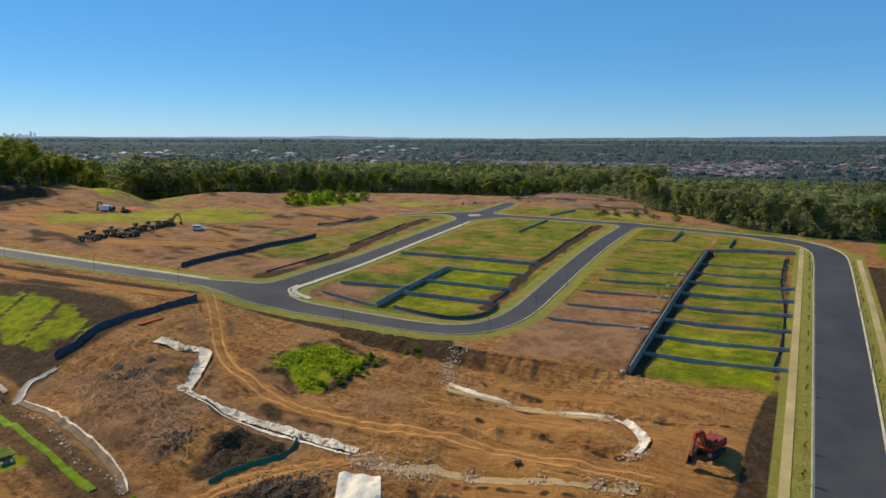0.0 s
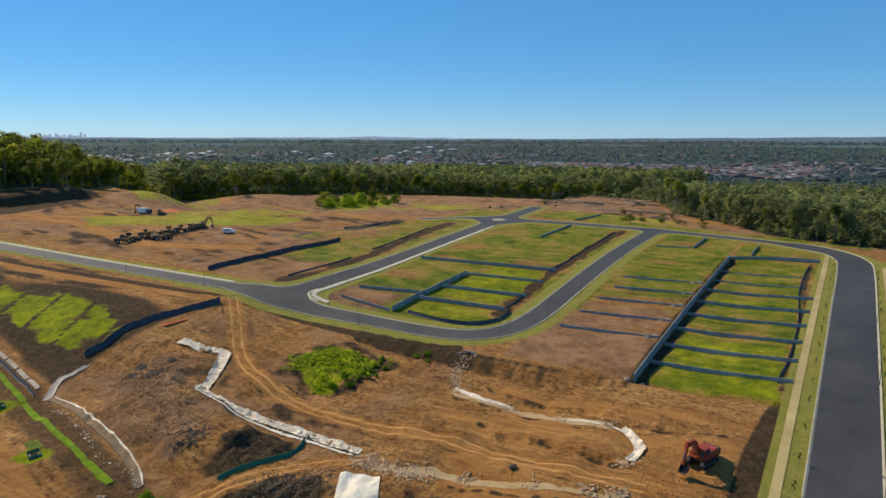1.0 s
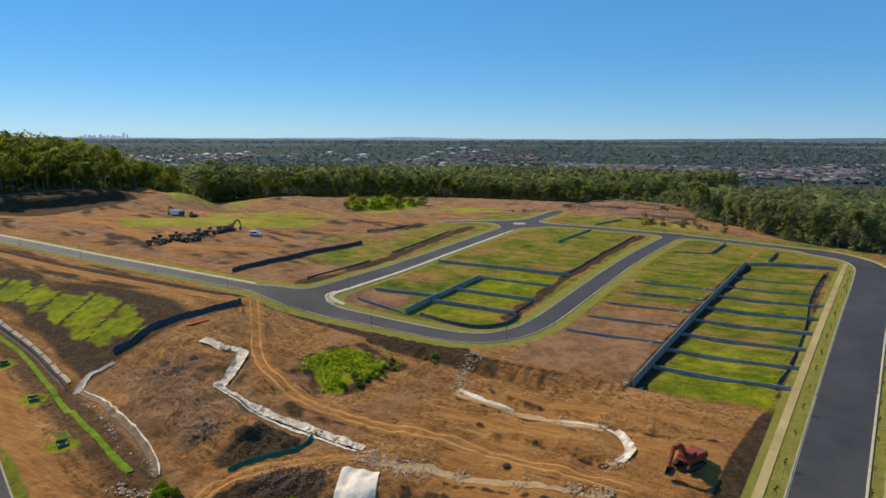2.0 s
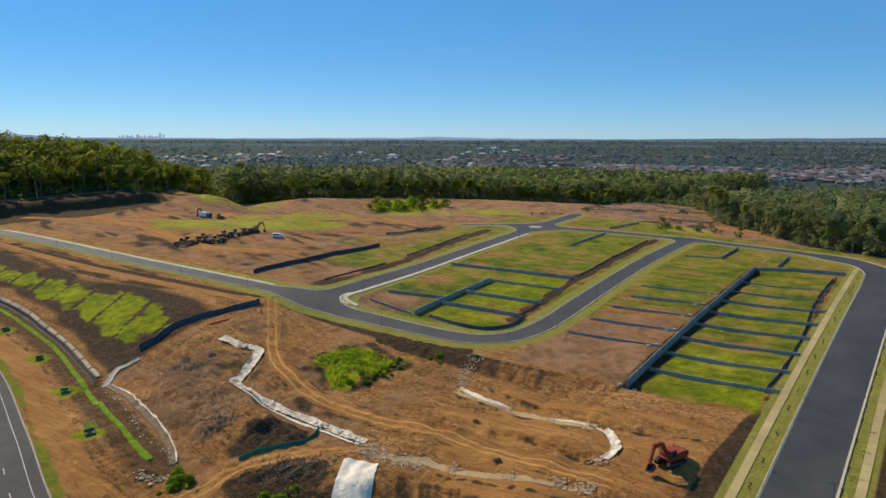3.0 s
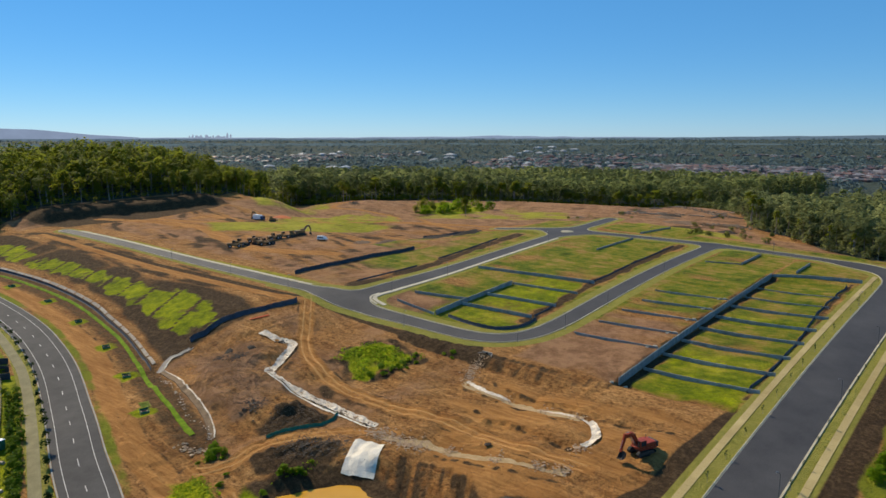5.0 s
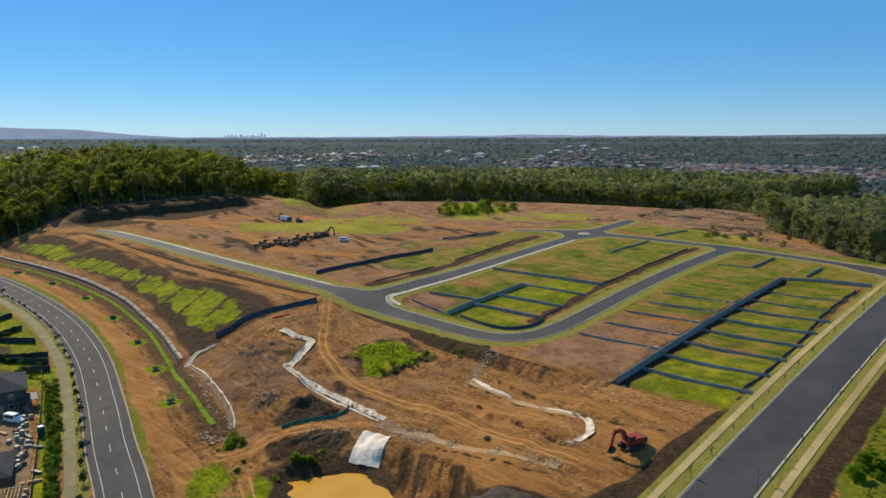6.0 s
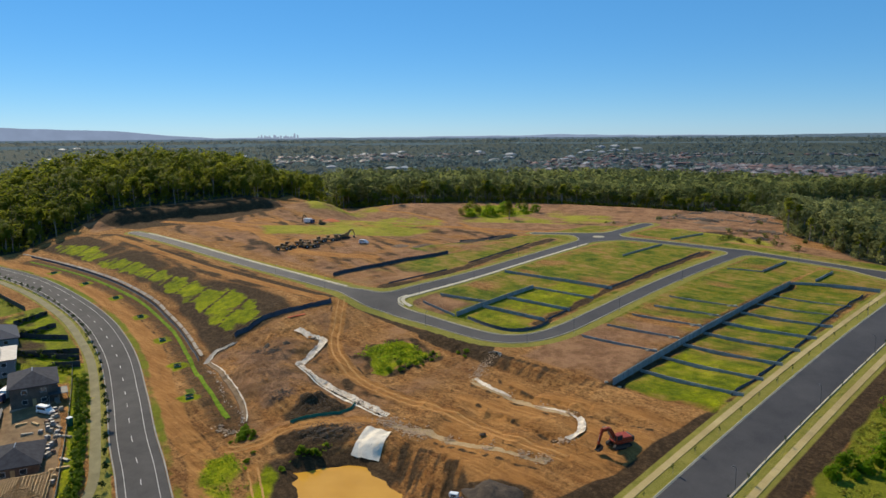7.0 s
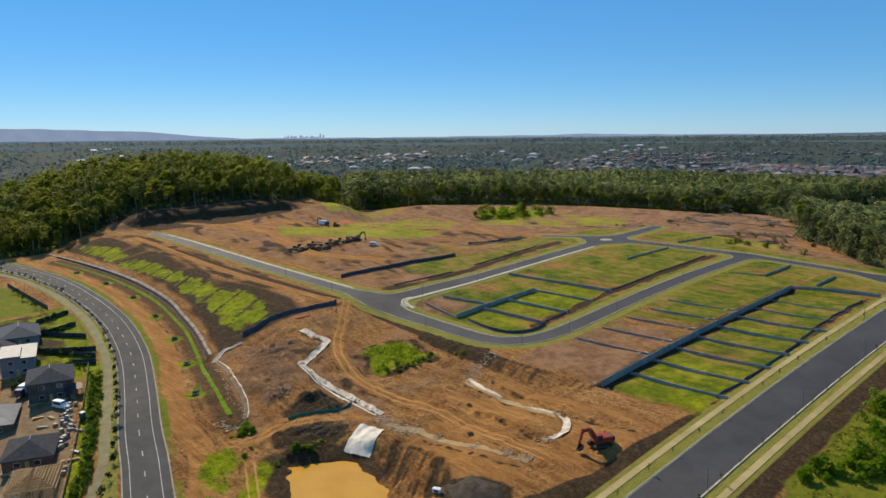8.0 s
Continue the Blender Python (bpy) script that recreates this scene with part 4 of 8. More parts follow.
def build_estate_roads():
    step = 1.5
    gx, gy = np.arange(-325, 50, step), np.arange(-212, 215, step)
    cx, cy = np.meshgrid(gx, gy)
    d = road_dist(cx, cy)
    index, verts, faces, segs = {}, [], [], []

    def vid(q):
        key = (round(q[0], 3), round(q[1], 3))
        if key not in index:
            index[key] = len(verts)
            verts.append(key)
        return index[key]
    near = np.minimum(np.minimum(d[:-1, :-1], d[1:, :-1]), np.minimum(d[:-1, 1:], d[1:, 1:])) < 0
    for j, i in zip(*np.nonzero(near)):
        c = [(gx[i], gy[j]), (gx[i + 1], gy[j]), (gx[i + 1], gy[j + 1]), (gx[i], gy[j + 1])]
        v = [d[j, i], d[j, i + 1], d[j + 1, i + 1], d[j + 1, i]]
        poly, cut = clip_cell(c, v)
        if len(poly) >= 3:
            faces.append([vid(q) for q in poly])
        if len(cut) == 2:
            segs.append((vid(cut[0]), vid(cut[1])))
    P = np.array(verts)
    z = HV(P[:, 0], P[:, 1]) + 0.03
    road = new("road", mesh_of("road", np.column_stack([P, z]), [f for f in faces if len(set(f)) == len(f)], M_ASPHALT, True))
    tagged(road, "new dark grey asphalt estate streets", "road", kind="structure")
    # chain the outline into kerb lines
    links = {}
    for a, b in segs:
        links.setdefault(a, []).append(b)
        links.setdefault(b, []).append(a)
    left, chains = set(links), []
    while left:
        ends = [k for k in left if len(links[k]) == 1]
        k = min(ends) if ends else min(left)
        chain = [k]
        left.discard(k)
        while True:
            nxt = [q for q in links[chain[-1]] if q in left]
            if not nxt:
                break
            chain.append(nxt[0])
            left.discard(nxt[0])
        if len(chain) > 6:
            chains.append(([tuple(P[q]) for q in chain], len(links[chain[0]]) == 2))
    return chains


def even(pts, step):
    """Points at even steps along a polyline, gently smoothed."""
    A = np.array(pts)
    for _ in range(3):
        A[1:-1] = (A[:-2] + 2 * A[1:-1] + A[2:]) / 4
    s = np.concatenate([[0], np.cumsum(np.hypot(*np.diff(A, axis=0).T))])
    q = np.linspace(0, s[-1], max(2, int(s[-1] / step)))
    return list(zip(np.interp(q, s, A[:, 0]), np.interp(q, s, A[:, 1])))


for line, closed in build_estate_roads():
    if closed:
        line = line + line[:1]
    ln = even(line, 2.0)
    mx, my = np.array(ln).T
    side = road_dist(mx[len(mx) // 2] + 0.0, my[len(my) // 2] + 0.0)
    t0 = np.array(ln[len(ln) // 2 + 1]) - np.array(ln[len(ln) // 2])
    r0 = np.array([t0[1], -t0[0]]) / (np.linalg.norm(t0) + 1e-9)
    m0 = np.array(ln[len(ln) // 2])
    if road_dist(*(m0 + r0)) > road_dist(*(m0 - r0)):
        prof = [(-0.22, 0.035), (-0.04, 0.05), (0.0, 0.16), (0.22, 0.17), (0.27, -0.1)]
    else:
        prof = [(-0.27, -0.1), (-0.22, 0.17), (0.0, 0.16), (0.04, 0.05), (0.22, 0.035)]
    tagged(new("kerb", strip_mesh("kerb", ln, prof, M_KERB)), "pale concrete kerb and channel", "kerb", kind="structure")

# wide pale concrete edges where the path runs against the kerb
SPINE_EDGE = smooth_line([(-84.0, 5.4), (-88.4, 5.9), (-91.0, 7.6), (-91.4, 11), (-91.0, 16), (-90.6, 35), (-92.4, 65), (-93.8, 100), (-95.6, 128)], 1.5)
tagged(new("footpath", strip_mesh("footpath", SPINE_EDGE, [(-0.75, -0.1), (-0.7, 0.19), (0, 0.2), (0.7, 0.19), (0.75, -0.1)], M_EDGE)), "pale concrete path against the kerb of the spine street", "footpath", kind="structure")
NOSE_EDGE = smooth_line([(-86.5, 4.2), (-90.0, 4.9), (-92.3, 7.2), (-92.4, 11)], 1.0)
tagged(new("kerb", strip_mesh("kerb", NOSE_EDGE, [(-0.35, -0.1), (-0.3, 0.17), (0.3, 0.17), (0.35, -0.1)], M_EDGE)), "pale concrete kerb round the corner of the lot", "kerb", kind="structure")
WEST_EDGE = [(x, y + 3.35) for x, y in ROAD_FAR if -290 < x < -112]
tagged(new("footpath", strip_mesh("footpath", WEST_EDGE, [(-0.5, -0.1), (-0.45, 0.19), (0.45, 0.19), (0.5, -0.1)], M_EDGE)), "pale concrete path beside the western street", "footpath", kind="structure")

# the older through road with its painted lines
tagged(new("road_arterial", strip_mesh("road_arterial", ARTERIAL, [(-4.9, 0.02), (-2.5, 0.05), (0, 0.07), (2.5, 0.05), (4.9, 0.02)], M_ASPHALT_OLD)),
       "worn grey asphalt through road curving round the estate", "road", kind="structure")
for off in (-3.4, 2.95):
    tagged(new("road_line", strip_mesh("road_line", ARTERIAL, [(off - 0.07, 0.075), (off + 0.07, 0.075)], M_LINE)), "solid white painted edge line", "road marking", kind="structure")
for k in range(2, len(ARTERIAL) - 6, 4):
    tagged(new("lane_dash", strip_mesh("lane_dash", ARTERIAL[k:k + 2], [(-0.32, 0.10), (-0.14, 0.10)], M_LINE)), "short white lane dash", "road marking", "lane dashes", "structure")
for off, w in ((4.95, 0.3), (-5.25, 0.3)):
    tagged(new("kerb", strip_mesh("kerb", ARTERIAL, [(off, 0.0), (off + 0.02, 0.14), (off + w, 0.14), (off + w + 0.03, -0.1)], M_KERB_OLD)), "weathered concrete kerb", "kerb", kind="structure")

ART_PATH = smooth_line([(-20, -127), (-42, -117), (-53.5, -111.6), (-62.3, -106.8), (-78, -101.2), (-98, -94.5), (-125, -86.2), (-146, -81.2), (-179, -76.2), (-204, -74.6), (-240, -74.4), (-278, -77.5), (-311, -83), (-350, -92)])
tagged(new("footpath", strip_mesh("footpath", ART_PATH, [(-1.25, -0.1), (-1.2, 0.07), (0, 0.09), (1.2, 0.07), (1.25, -0.1)], M_PATH_OLD)), "curving buff concrete footpath beside the through road", "footpath", kind="structure")


def slab_path(x0, x1, y0, y1):
    """A straight path of cast bays with a gap at each joint."""
    thing = empty("footpath", pose(0, 0, 0), "straight buff concrete footpath between grass verges", "footpath", kind="structure")
    y = y0
    while y < y1:
        e = min(y + 2.93, y1)
        v = []
        for yy in (y, e):
            for xx in (x0, x1):
                g = H(xx, yy)
                v += [(xx, yy, g + 0.11), (xx, yy, g - 0.12)]
        f = [(0, 2, 6, 4), (0, 4, 5, 1), (2, 3, 7, 6), (4, 6, 7, 5), (0, 1, 3, 2)]
        part("slab", mesh_of("slab", v, f, M_PATH), None, thing)
        y = e + 0.035


slab_path(28.4, 29.9, -120, 141)
slab_path(45.4, 46.9, -150, 130)

# roundabout island
bm = bmesh.new()
bmesh.ops.create_cone(bm, cap_ends=True, segments=24, radius1=3.2, radius2=2.8, depth=0.3)
isl = empty("traffic_island", pose(ROUNDABOUT[0], ROUNDABOUT[1], H(*ROUNDABOUT[:2]) + 0.1), "small round concrete island in the roundabout", "traffic island")
part("island_kerb", bm, M_KERB, isl)


# ---- retaining walls and silt fences ----
def retaining_wall(pts, tall, label, group, thick=0.22, sink=0.5):
    """Concrete sleepers between steel posts; tall: how far the top stands over the ground at the low side."""
    (ax, ay), (bx, by) = pts
    length = math.hypot(bx - ax, by - ay)
    ang = math.degrees(math.atan2(by - ay, bx - ax))
    z0, z1 = H(ax, ay), H(bx, by)
    thing = empty("retaining_wall", pose(ax, ay, 0, 0, 0, ang), label, "retaining wall", group)
    bays = max(2, round(length / 2.4))
    lows = []
    for k in range(bays + 1):
        mx, my = ax + (bx - ax) * k / bays, ay + (by - ay) * k / bays
        nx, ny = -(by - ay) / length * 1.3, (bx - ax) / length * 1.3
        lows.append(min(H(mx + nx, my + ny), H(mx - nx, my - ny)))
    fit = np.polyfit(np.linspace(0, length, bays + 1), lows, min(2, bays - 1))
    for k in range(bays):
        s0, s1 = length * k / bays, length * (k + 1) / bays
        low = min(lows[k], lows[k + 1])
        t0, t1 = np.polyval(fit, s0) + tall, np.polyval(fit, s1) + tall
        b2 = bmesh.new()
        rows = max(2, round((tall + sink) / 0.4))
        for r in range(rows):
            f0, f1 = r / rows, (r + 1) / rows
            vs = []
            for s, t in ((s0 + 0.06, t0), (s1 - 0.06, t1)):
                base = low - sink
                for yy in (-thick / 2 + 0.03, thick / 2 - 0.03):
                    for f in (f0, f1 - 0.015):
                        vs.append(b2.verts.new((s, yy, base + (t - base) * f)))
            for f in ((0, 1, 3, 2), (4, 6, 7, 5), (0, 4, 5, 1), (2, 3, 7, 6), (0, 2, 6, 4), (1, 5, 7, 3)):
                b2.faces.new([vs[q] for q in f])
        part("panel", b2, M_SLEEPER, thing)
        b3 = bmesh.new()
        box(b3, s0 - 0.07, s0 + 0.07, -thick / 2 - 0.03, thick / 2 + 0.03, low - sink, t0 + 0.06)
        part("post", b3, M_SLEEPER, thing)
    return thing


def silt_fence(pts, tall, label, group="", material=None, name="silt_fence", lean=0.12, spacing=2.2):
    """Sagging fabric stretched along stakes."""
    ln = smooth_line(pts, 1.1)
    ln = even(ln, 1.1)
    thing = empty(name, pose(0, 0, 0), label, "silt fence", group)
    P = np.array(ln)
    T = np.gradient(P, axis=0)
    T /= np.linalg.norm(T, axis=1)[:, None]
    R = np.stack([T[:, 1], -T[:, 0]], 1)
    z = HV(P[:, 0], P[:, 1])
    sag = tall * (0.92 + 0.12 * np.abs(np.sin(np.arange(len(P)) * math.pi / 2)) + 0.05 * value_noise(P[:, 0], P[:, 1], 2.0, 21))
    rows = []
    for f, o in ((0.0, 0.25), (0.12, 0.05), (0.55, -lean * 0.5), (1.0, -lean), (1.0, -lean - 0.05), (0.5, -lean * 0.5 - 0.05), (0.0, -0.02)):
        q = P + R * (o + 0.05 * value_noise(P[:, 0] * 3, P[:, 1] * 3, 2.1, 22)[:, None])
        rows.append(np.column_stack([q, z - 0.06 + sag * f]))
    V = np.stack(rows, 1).reshape(-1, 3)
    k = len(rows)
    quads = [(i * k + j, i * k + j + 1, (i + 1) * k + j + 1, (i + 1) * k + j) for i in range(len(P) - 1) for j in range(k - 1)]
    part("fabric", big_mesh("fabric", V, quads, material or M_FABRIC), None, thing)
    for i in range(0, len(P), max(1, round(spacing / 1.1))):
        b = bmesh.new()
        tube(b, (P[i, 0] - R[i, 0] * lean, P[i, 1] - R[i, 1] * lean, z[i] - 0.2), (P[i, 0] - R[i, 0] * lean, P[i, 1] - R[i, 1] * lean, z[i] + sag[i] + 0.12), 0.03, 0.025, 4)
        part("stake", b, M_STEEL, thing)
    return thing


LONG = "long dark grey sleeper retaining wall between two rows of lots"
retaining_wall([(0, 0), (0, 60)], 2.1, LONG, "lot walls")
retaining_wall([(0, 60), (0, 119)], 1.9, LONG, "lot walls")
retaining_wall([(0, 119), (27.5, 127)], 1.3, "dark sleeper retaining wall closing the top of the lots", "lot walls")
for k, s in enumerate(EAST_STEPS):
    tall = 0.95 if k < 5 else (0.85 if k == 5 else 0.45)
    retaining_wall([(0.4, s + 0.05), (28.3 if k < 6 else 25.6, s)], tall, "dark grey sleeper retaining wall stepping between grassed lots", "lot walls")
for k, s in enumerate(MID_STEPS):
    retaining_wall([(-24.2 + 0.6 * k % 2, s - 1.2), (-0.6, s + 1.2)], 0.7 if k < 4 else 0.55, "low dark sleeper retaining wall between half-grassed lots", "lot walls")
CROSS = "dark blue-grey sleeper retaining wall among the central lots"
for a, b, tall in (((-66, 9.5), (-66.2, 24), 1.7), ((-66.2, 24), (-66, 50), 1.5), ((-89, 60.5), (-66.5, 64), 1.1), ((-66.5, 64), (-43.5, 67.5), 1.2), ((-85, 20.5), (-67, 26.5), 1.0),
                   ((-66, 50.4), (-42, 53.4), 0.8), ((-65.5, 34.6), (-40.5, 37.4), 1.1), ((-65.5, 21.8), (-40.8, 24.2), 1.2), ((-84, 11), (-66.5, 9.2), 0.9)):
    retaining_wall([a, b], tall, CROSS, "central lot walls")
for a, b, tall in (((-69, 116), (-69, 150), 0.8), ((-13.6, 128), (-13.6, 152), 1.0), ((-26, 124), (-13.8, 128.4), 0.5), ((6.2, 127), (6.2, 146), 1.0), ((-73, 166), (-70, 194), 0.8)):
    retaining_wall([a, b], tall, "short dark sleeper retaining wall beside a grassed corner lot", "upper lot walls")
silt_fence([(-62, 10.5), (-52, 9.2), (-43, 10.5), (-38.6, 17), (-39, 24)], 1.0, "dark fabric silt fence curving round the corner lot", "silt fences")
silt_fence([(-131.4, 6.5), (-132, 35), (-131.3, 70)], 1.5, "long dark blue fabric silt fence across the western lots", "silt fences")
silt_fence([(-152.4, 99), (-150, 115), (-147, 134)], 1.2, "dark fabric silt fence beside stockpiled soil", "silt fences")
silt_fence([(-112.8, -46), (-112.3, -38.4), (-112, -31.6), (-109, -25), (-103.8, -14)], 1.5, "tall dark blue silt fence curving above the drainage basin", "silt fences", lean=0.5)
silt_fence([(-47.6, -66.3), (-45.2, -61.2), (-43.6, -53.7), (-44.9, -48.7)], 0.75, "green shade cloth fence along the top of a dark bank", "silt fences", M_GREENFAB)
silt_fence([(25.6, 12), (26.4, 24), (26.5, 36), (26.4, 50), (25.6, 63), (24.6, 76), (24.2, 94), (24.6, 118)], 0.6, "low black fabric silt fence along the backs of the lots", "silt fences", spacing=3.3)
for a, b in (((-106.2, 14), (-107.6, 46)), ((-110.8, 62), (-116.2, 110)), ((-45.0, 66), (-46.2, 100)), ((-46.4, 101), (-48.2, 146)), ((-41, 26), (-41.8, 40))):
    silt_fence([a, ((a[0] + b[0]) / 2 + 0.4, (a[1] + b[1]) / 2), b], 0.5, "low sagging black silt fence along a soil bank", "silt fences", spacing=3.3)


# ---- drainage works ----
def rocks(name, spots, size, material, label, seed):
    """Heaped broken rock as one uncountable mass."""
    rng = np.random.default_rng(seed)
    base = np.array([(1, 0, 0), (-1, 0, 0), (0, 1, 0), (0, -1, 0), (0, 0, 1), (0, 0, -1)], float)
    tri = [(0, 2, 4), (2, 1, 4), (1, 3, 4), (3, 0, 4), (2, 0, 5), (1, 2, 5), (3, 1, 5), (0, 3, 5)]
    V, F = [], []
    S = np.array(spots)
    z = HV(S[:, 0], S[:, 1])
    for (x, y, *up), g in zip(spots, z):
        r = size * rng.uniform(0.45, 1.3)
        v = base * rng.uniform(0.6, 1.25, (6, 1)) * r * np.array([1.15, 1.0, 0.6])
        a = rng.uniform(0, 6.28)
        c, s = math.cos(a), math.sin(a)
        v = np.column_stack([v[:, 0] * c - v[:, 1] * s, v[:, 0] * s + v[:, 1] * c, v[:, 2]])
        o = len(V)
        V += [tuple(q) for q in v + np.array([x, y, g + r * 0.25 + (up[0] if up else 0)])]
        F += [(a0 + o, b0 + o, c0 + o) for a0, b0, c0 in tri]
    return tagged(new(name, mesh_of(name, V, F, material)), label, "rocks", kind="stuff")


def along(pts, n, spread, seed):
    rng = np.random.default_rng(seed)
    P = np.array(smooth_line(pts, 0.5))
    k = rng.integers(0, len(P), n)
    return [tuple(q) for q in P[k] + rng.normal(0, spread, (n, 2))]


def heap(cx, cy, n, spread, tall, seed):
    rng = np.random.default_rng(seed)
    d = rng.normal(0, spread, (n, 2))
    return [(cx + a, cy + b, tall * math.exp(-(a * a + b * b) / (2 * spread * spread))) for a, b in d]


chan = empty("drain_channel", pose(0, 0, 0), "zigzag channel lined with pale geotextile and rock checks", "drain channel")
part("lining", strip_mesh("lining", even(smooth_line(WROCK, 0.5), 0.5), [(-1.15, 0.16), (-0.75, 0.08), (-0.25, 0.05), (0.25, 0.08), (0.75, 0.1), (1.15, 0.2)], M_LINING, 0.3, 3, 0.4), None, chan)
part("edge_sheet", strip_mesh("edge_sheet", even(smooth_line([(x - 0.2, y - 1.6) for x, y in WROCK[5:]], 0.8), 0.8), [(-0.3, 0.12), (0.3, 0.14)], M_APRON, 0.2, 5), None, chan)
for k, (x, y) in enumerate([(-88, -32.2), (-84.4, -31.8), (-79, -37.4), (-74.6, -46), (-66, -48), (-60, -47.9), (-55, -47.6), (-50, -47.4), (-45, -47.3), (-40.5, -47.3), (-36, -47.3)]):
    rocks("rock_check", [(q[0], q[1], 0.05) for q in heap(x, y, 46, 0.7, 0.25, 30 + k)], 0.26, (M_DARKROCK, M_ROCK)[k % 2], "small heap of dark rock across the channel", 40 + k)
# white sheet down the bank into the pond
v, f = [], []
n = 23
for i in range(n):
    for j in range(n):
        a, b = i / (n - 1), j / (n - 1)
        top = Vector((-31.6, -55.4)).lerp(Vector((-26.0, -52.4)), b)
        low = Vector((-26.8, -63.8)).lerp(Vector((-20.6, -60.9)), b)
        q = top.lerp(low, a)
        v.append((q.x, q.y, H(q.x, q.y) + 0.2 + 0.08 * math.sin(b * 14 + a * 3) + 0.12 * float(value_noise(np.array(q.x * 1.0), np.array(q.y * 1.0), 0.9, 96))))
f = [(i * n + j, i * n + j + 1, (i + 1) * n + j + 1, (i + 1) * n + j) for i in range(n - 1) for j in range(n - 1)]
apron = empty("spillway_sheet", pose(0, 0, 0), "white geotextile sheet laid down the pond bank", "spillway sheet")
part("sheet", mesh_of("sheet", v, f, M_APRON, True), None, apron)

M_SAND = mottled("channel_sand", (0.31, 0.195, 0.085), (0.48, 0.335, 0.175), 0.5, 5, 0.95, 0.4, 0.05, vary=0)
ch = empty("drain_channel", pose(0, 0, 0), "sandy scoured channel with white lining curving across the basin", "drain channel")
part("bed", strip_mesh("bed", even(smooth_line([(x, y - 0.9) for x, y in CH2[2:8]], 0.8), 0.8), [(-1.2, 0.03), (-0.5, 0.06), (0.5, 0.06), (1.2, 0.03)], M_SAND, 0.5, 7), None, ch, "sandy yellow channel bed")
part("upper_sheet", strip_mesh("upper_sheet", even(smooth_line(CH2[2:5], 0.8), 0.8), [(-0.7, 0.1), (0, 0.08), (0.6, 0.1)], M_LINING, 0.45, 12), None, ch)
part("edge_sheet", strip_mesh("edge_sheet", even(smooth_line(CH2[5:9], 0.8), 0.8), [(-0.3, 0.12), (0, 0.14), (0.32, 0.1)], M_LINING, 0.25, 13), None, ch)
part("end_sheet", strip_mesh("end_sheet", even(smooth_line([(3.5, -20.2), (6.2, -22.2), (8.3, -26.6), (7.8, -30.5)], 0.6), 0.6), [(-0.9, 0.2), (-0.3, 0.15), (0.3, 0.15), (0.9, 0.22)], M_LINING, 0.25, 8, 0.4), None, ch)
rocks("rock_scatter", along(CH2[:3], 260, 0.9, 1), 0.25, M_ROCK, "tumbled rock below the culvert outlet", 50)
ch = empty("drain_channel", pose(0, 0, 0), "shallow pale channel bordered with broken rock", "drain channel")
part("lining", strip_mesh("lining", even(smooth_line(CH3, 0.8), 0.8), [(-0.9, 0.05), (0, 0.09), (0.9, 0.05)], M_SAND, 0.6, 9), None, ch)
rocks("rock_scatter", along([(-33, -49.5), (-26, -48.6), (-20, -47.8)], 620, 1.4, 2), 0.26, M_ROCK, "heap of broken rock at the head of the spillway", 51)
for k, (x, y, n) in enumerate([(-14, -45.3, 40), (-4, -43.6, 40), (4.5, -41.6, 60), (8.5, -40.2, 60), (7.5, -31.8, 70), (-8, -19.8, 26), (-18.5, -19.5, 24), (0.5, -19.2, 30)]):
    rocks("rock_check", heap(x, y, n, 1.0, 0.35, 60 + k), 0.25, M_ROCK, "heap of broken brown rock across the channel", 70 + k)
rocks("rock_scatter", along([(-40, -66), (-37, -62), (-33, -58.5)], 700, 2.2, 3), 0.19, M_DARKROCK, "dark rock facing on the pond bank", 52)
rocks("rock_scatter", along([(-100, -62.5), (-83, -66.9), (-71, -70.9), (-62.4, -71.6), (-57.5, -73.5)], 90, 0.35, 4), 0.2, M_LINING, "pale rubble along the open drain", 53)
rocks("rock_scatter", along([(-60, -79), (-55, -77.5), (-52, -76)], 60, 0.7, 6), 0.42, M_ROCK, "low wall of tumbled sandstone blocks", 54)
M_CLOD = mottled("brown_clods", (0.14, 0.072, 0.033), (0.40, 0.225, 0.115), 0.9, 6, 0.95, 0.4, 0.05, vary=0)
rng = np.random.default_rng(5)
rocks("rock_scatter", [(x, y) for x, y in zip(rng.uniform(-57, -44, 900), rng.uniform(-66, -49, 900)) if poly_dist(np.array(x), np.array(y), HEAP_GROUND) < 0], 0.15, M_DARKROCK, "dark lumps of rock and soil on the heap", 58)
rocks("rock_scatter", heap(-86.5, -47.5, 160, 1.5, 0.35, 12) + heap(-91, -51, 70, 1.2, 0.25, 13) + heap(-60, -61, 140, 1.6, 0.3, 14), 0.24, M_DARKROCK, "dark rubble tipped on the scraped shelf", 62)
rocks("rock_scatter", along([(-103, -50), (-92, -47), (-80, -52), (-66, -57)], 2200, 4.5, 15), 0.17, M_CLOD, "small brown stones on the scraped shelf", 63)
rocks("rock_scatter", along([(-92, -56), (-82, -52), (-74, -55), (-64, -60)], 420, 2.6, 9), 0.2, M_CLOD, "brown broken rock on the scraped shelf", 59)
rocks("rock_scatter", [(x, y) for x, y in zip(rng.uniform(-102, -46, 1500), rng.uniform(-68, -32, 1500)) if value_noise(np.array([x]), np.array([y]), 7, 77)[0] > 0.15], 0.17, M_CLOD, "loose stones strewn over scraped earth", 55)
rocks("rock_scatter", [(x, y) for x, y in zip(rng.uniform(-45, 22, 1300), rng.uniform(-62, -8, 1300))], 0.11, M_CLOD, "loose clods strewn over the basin floor", 56)
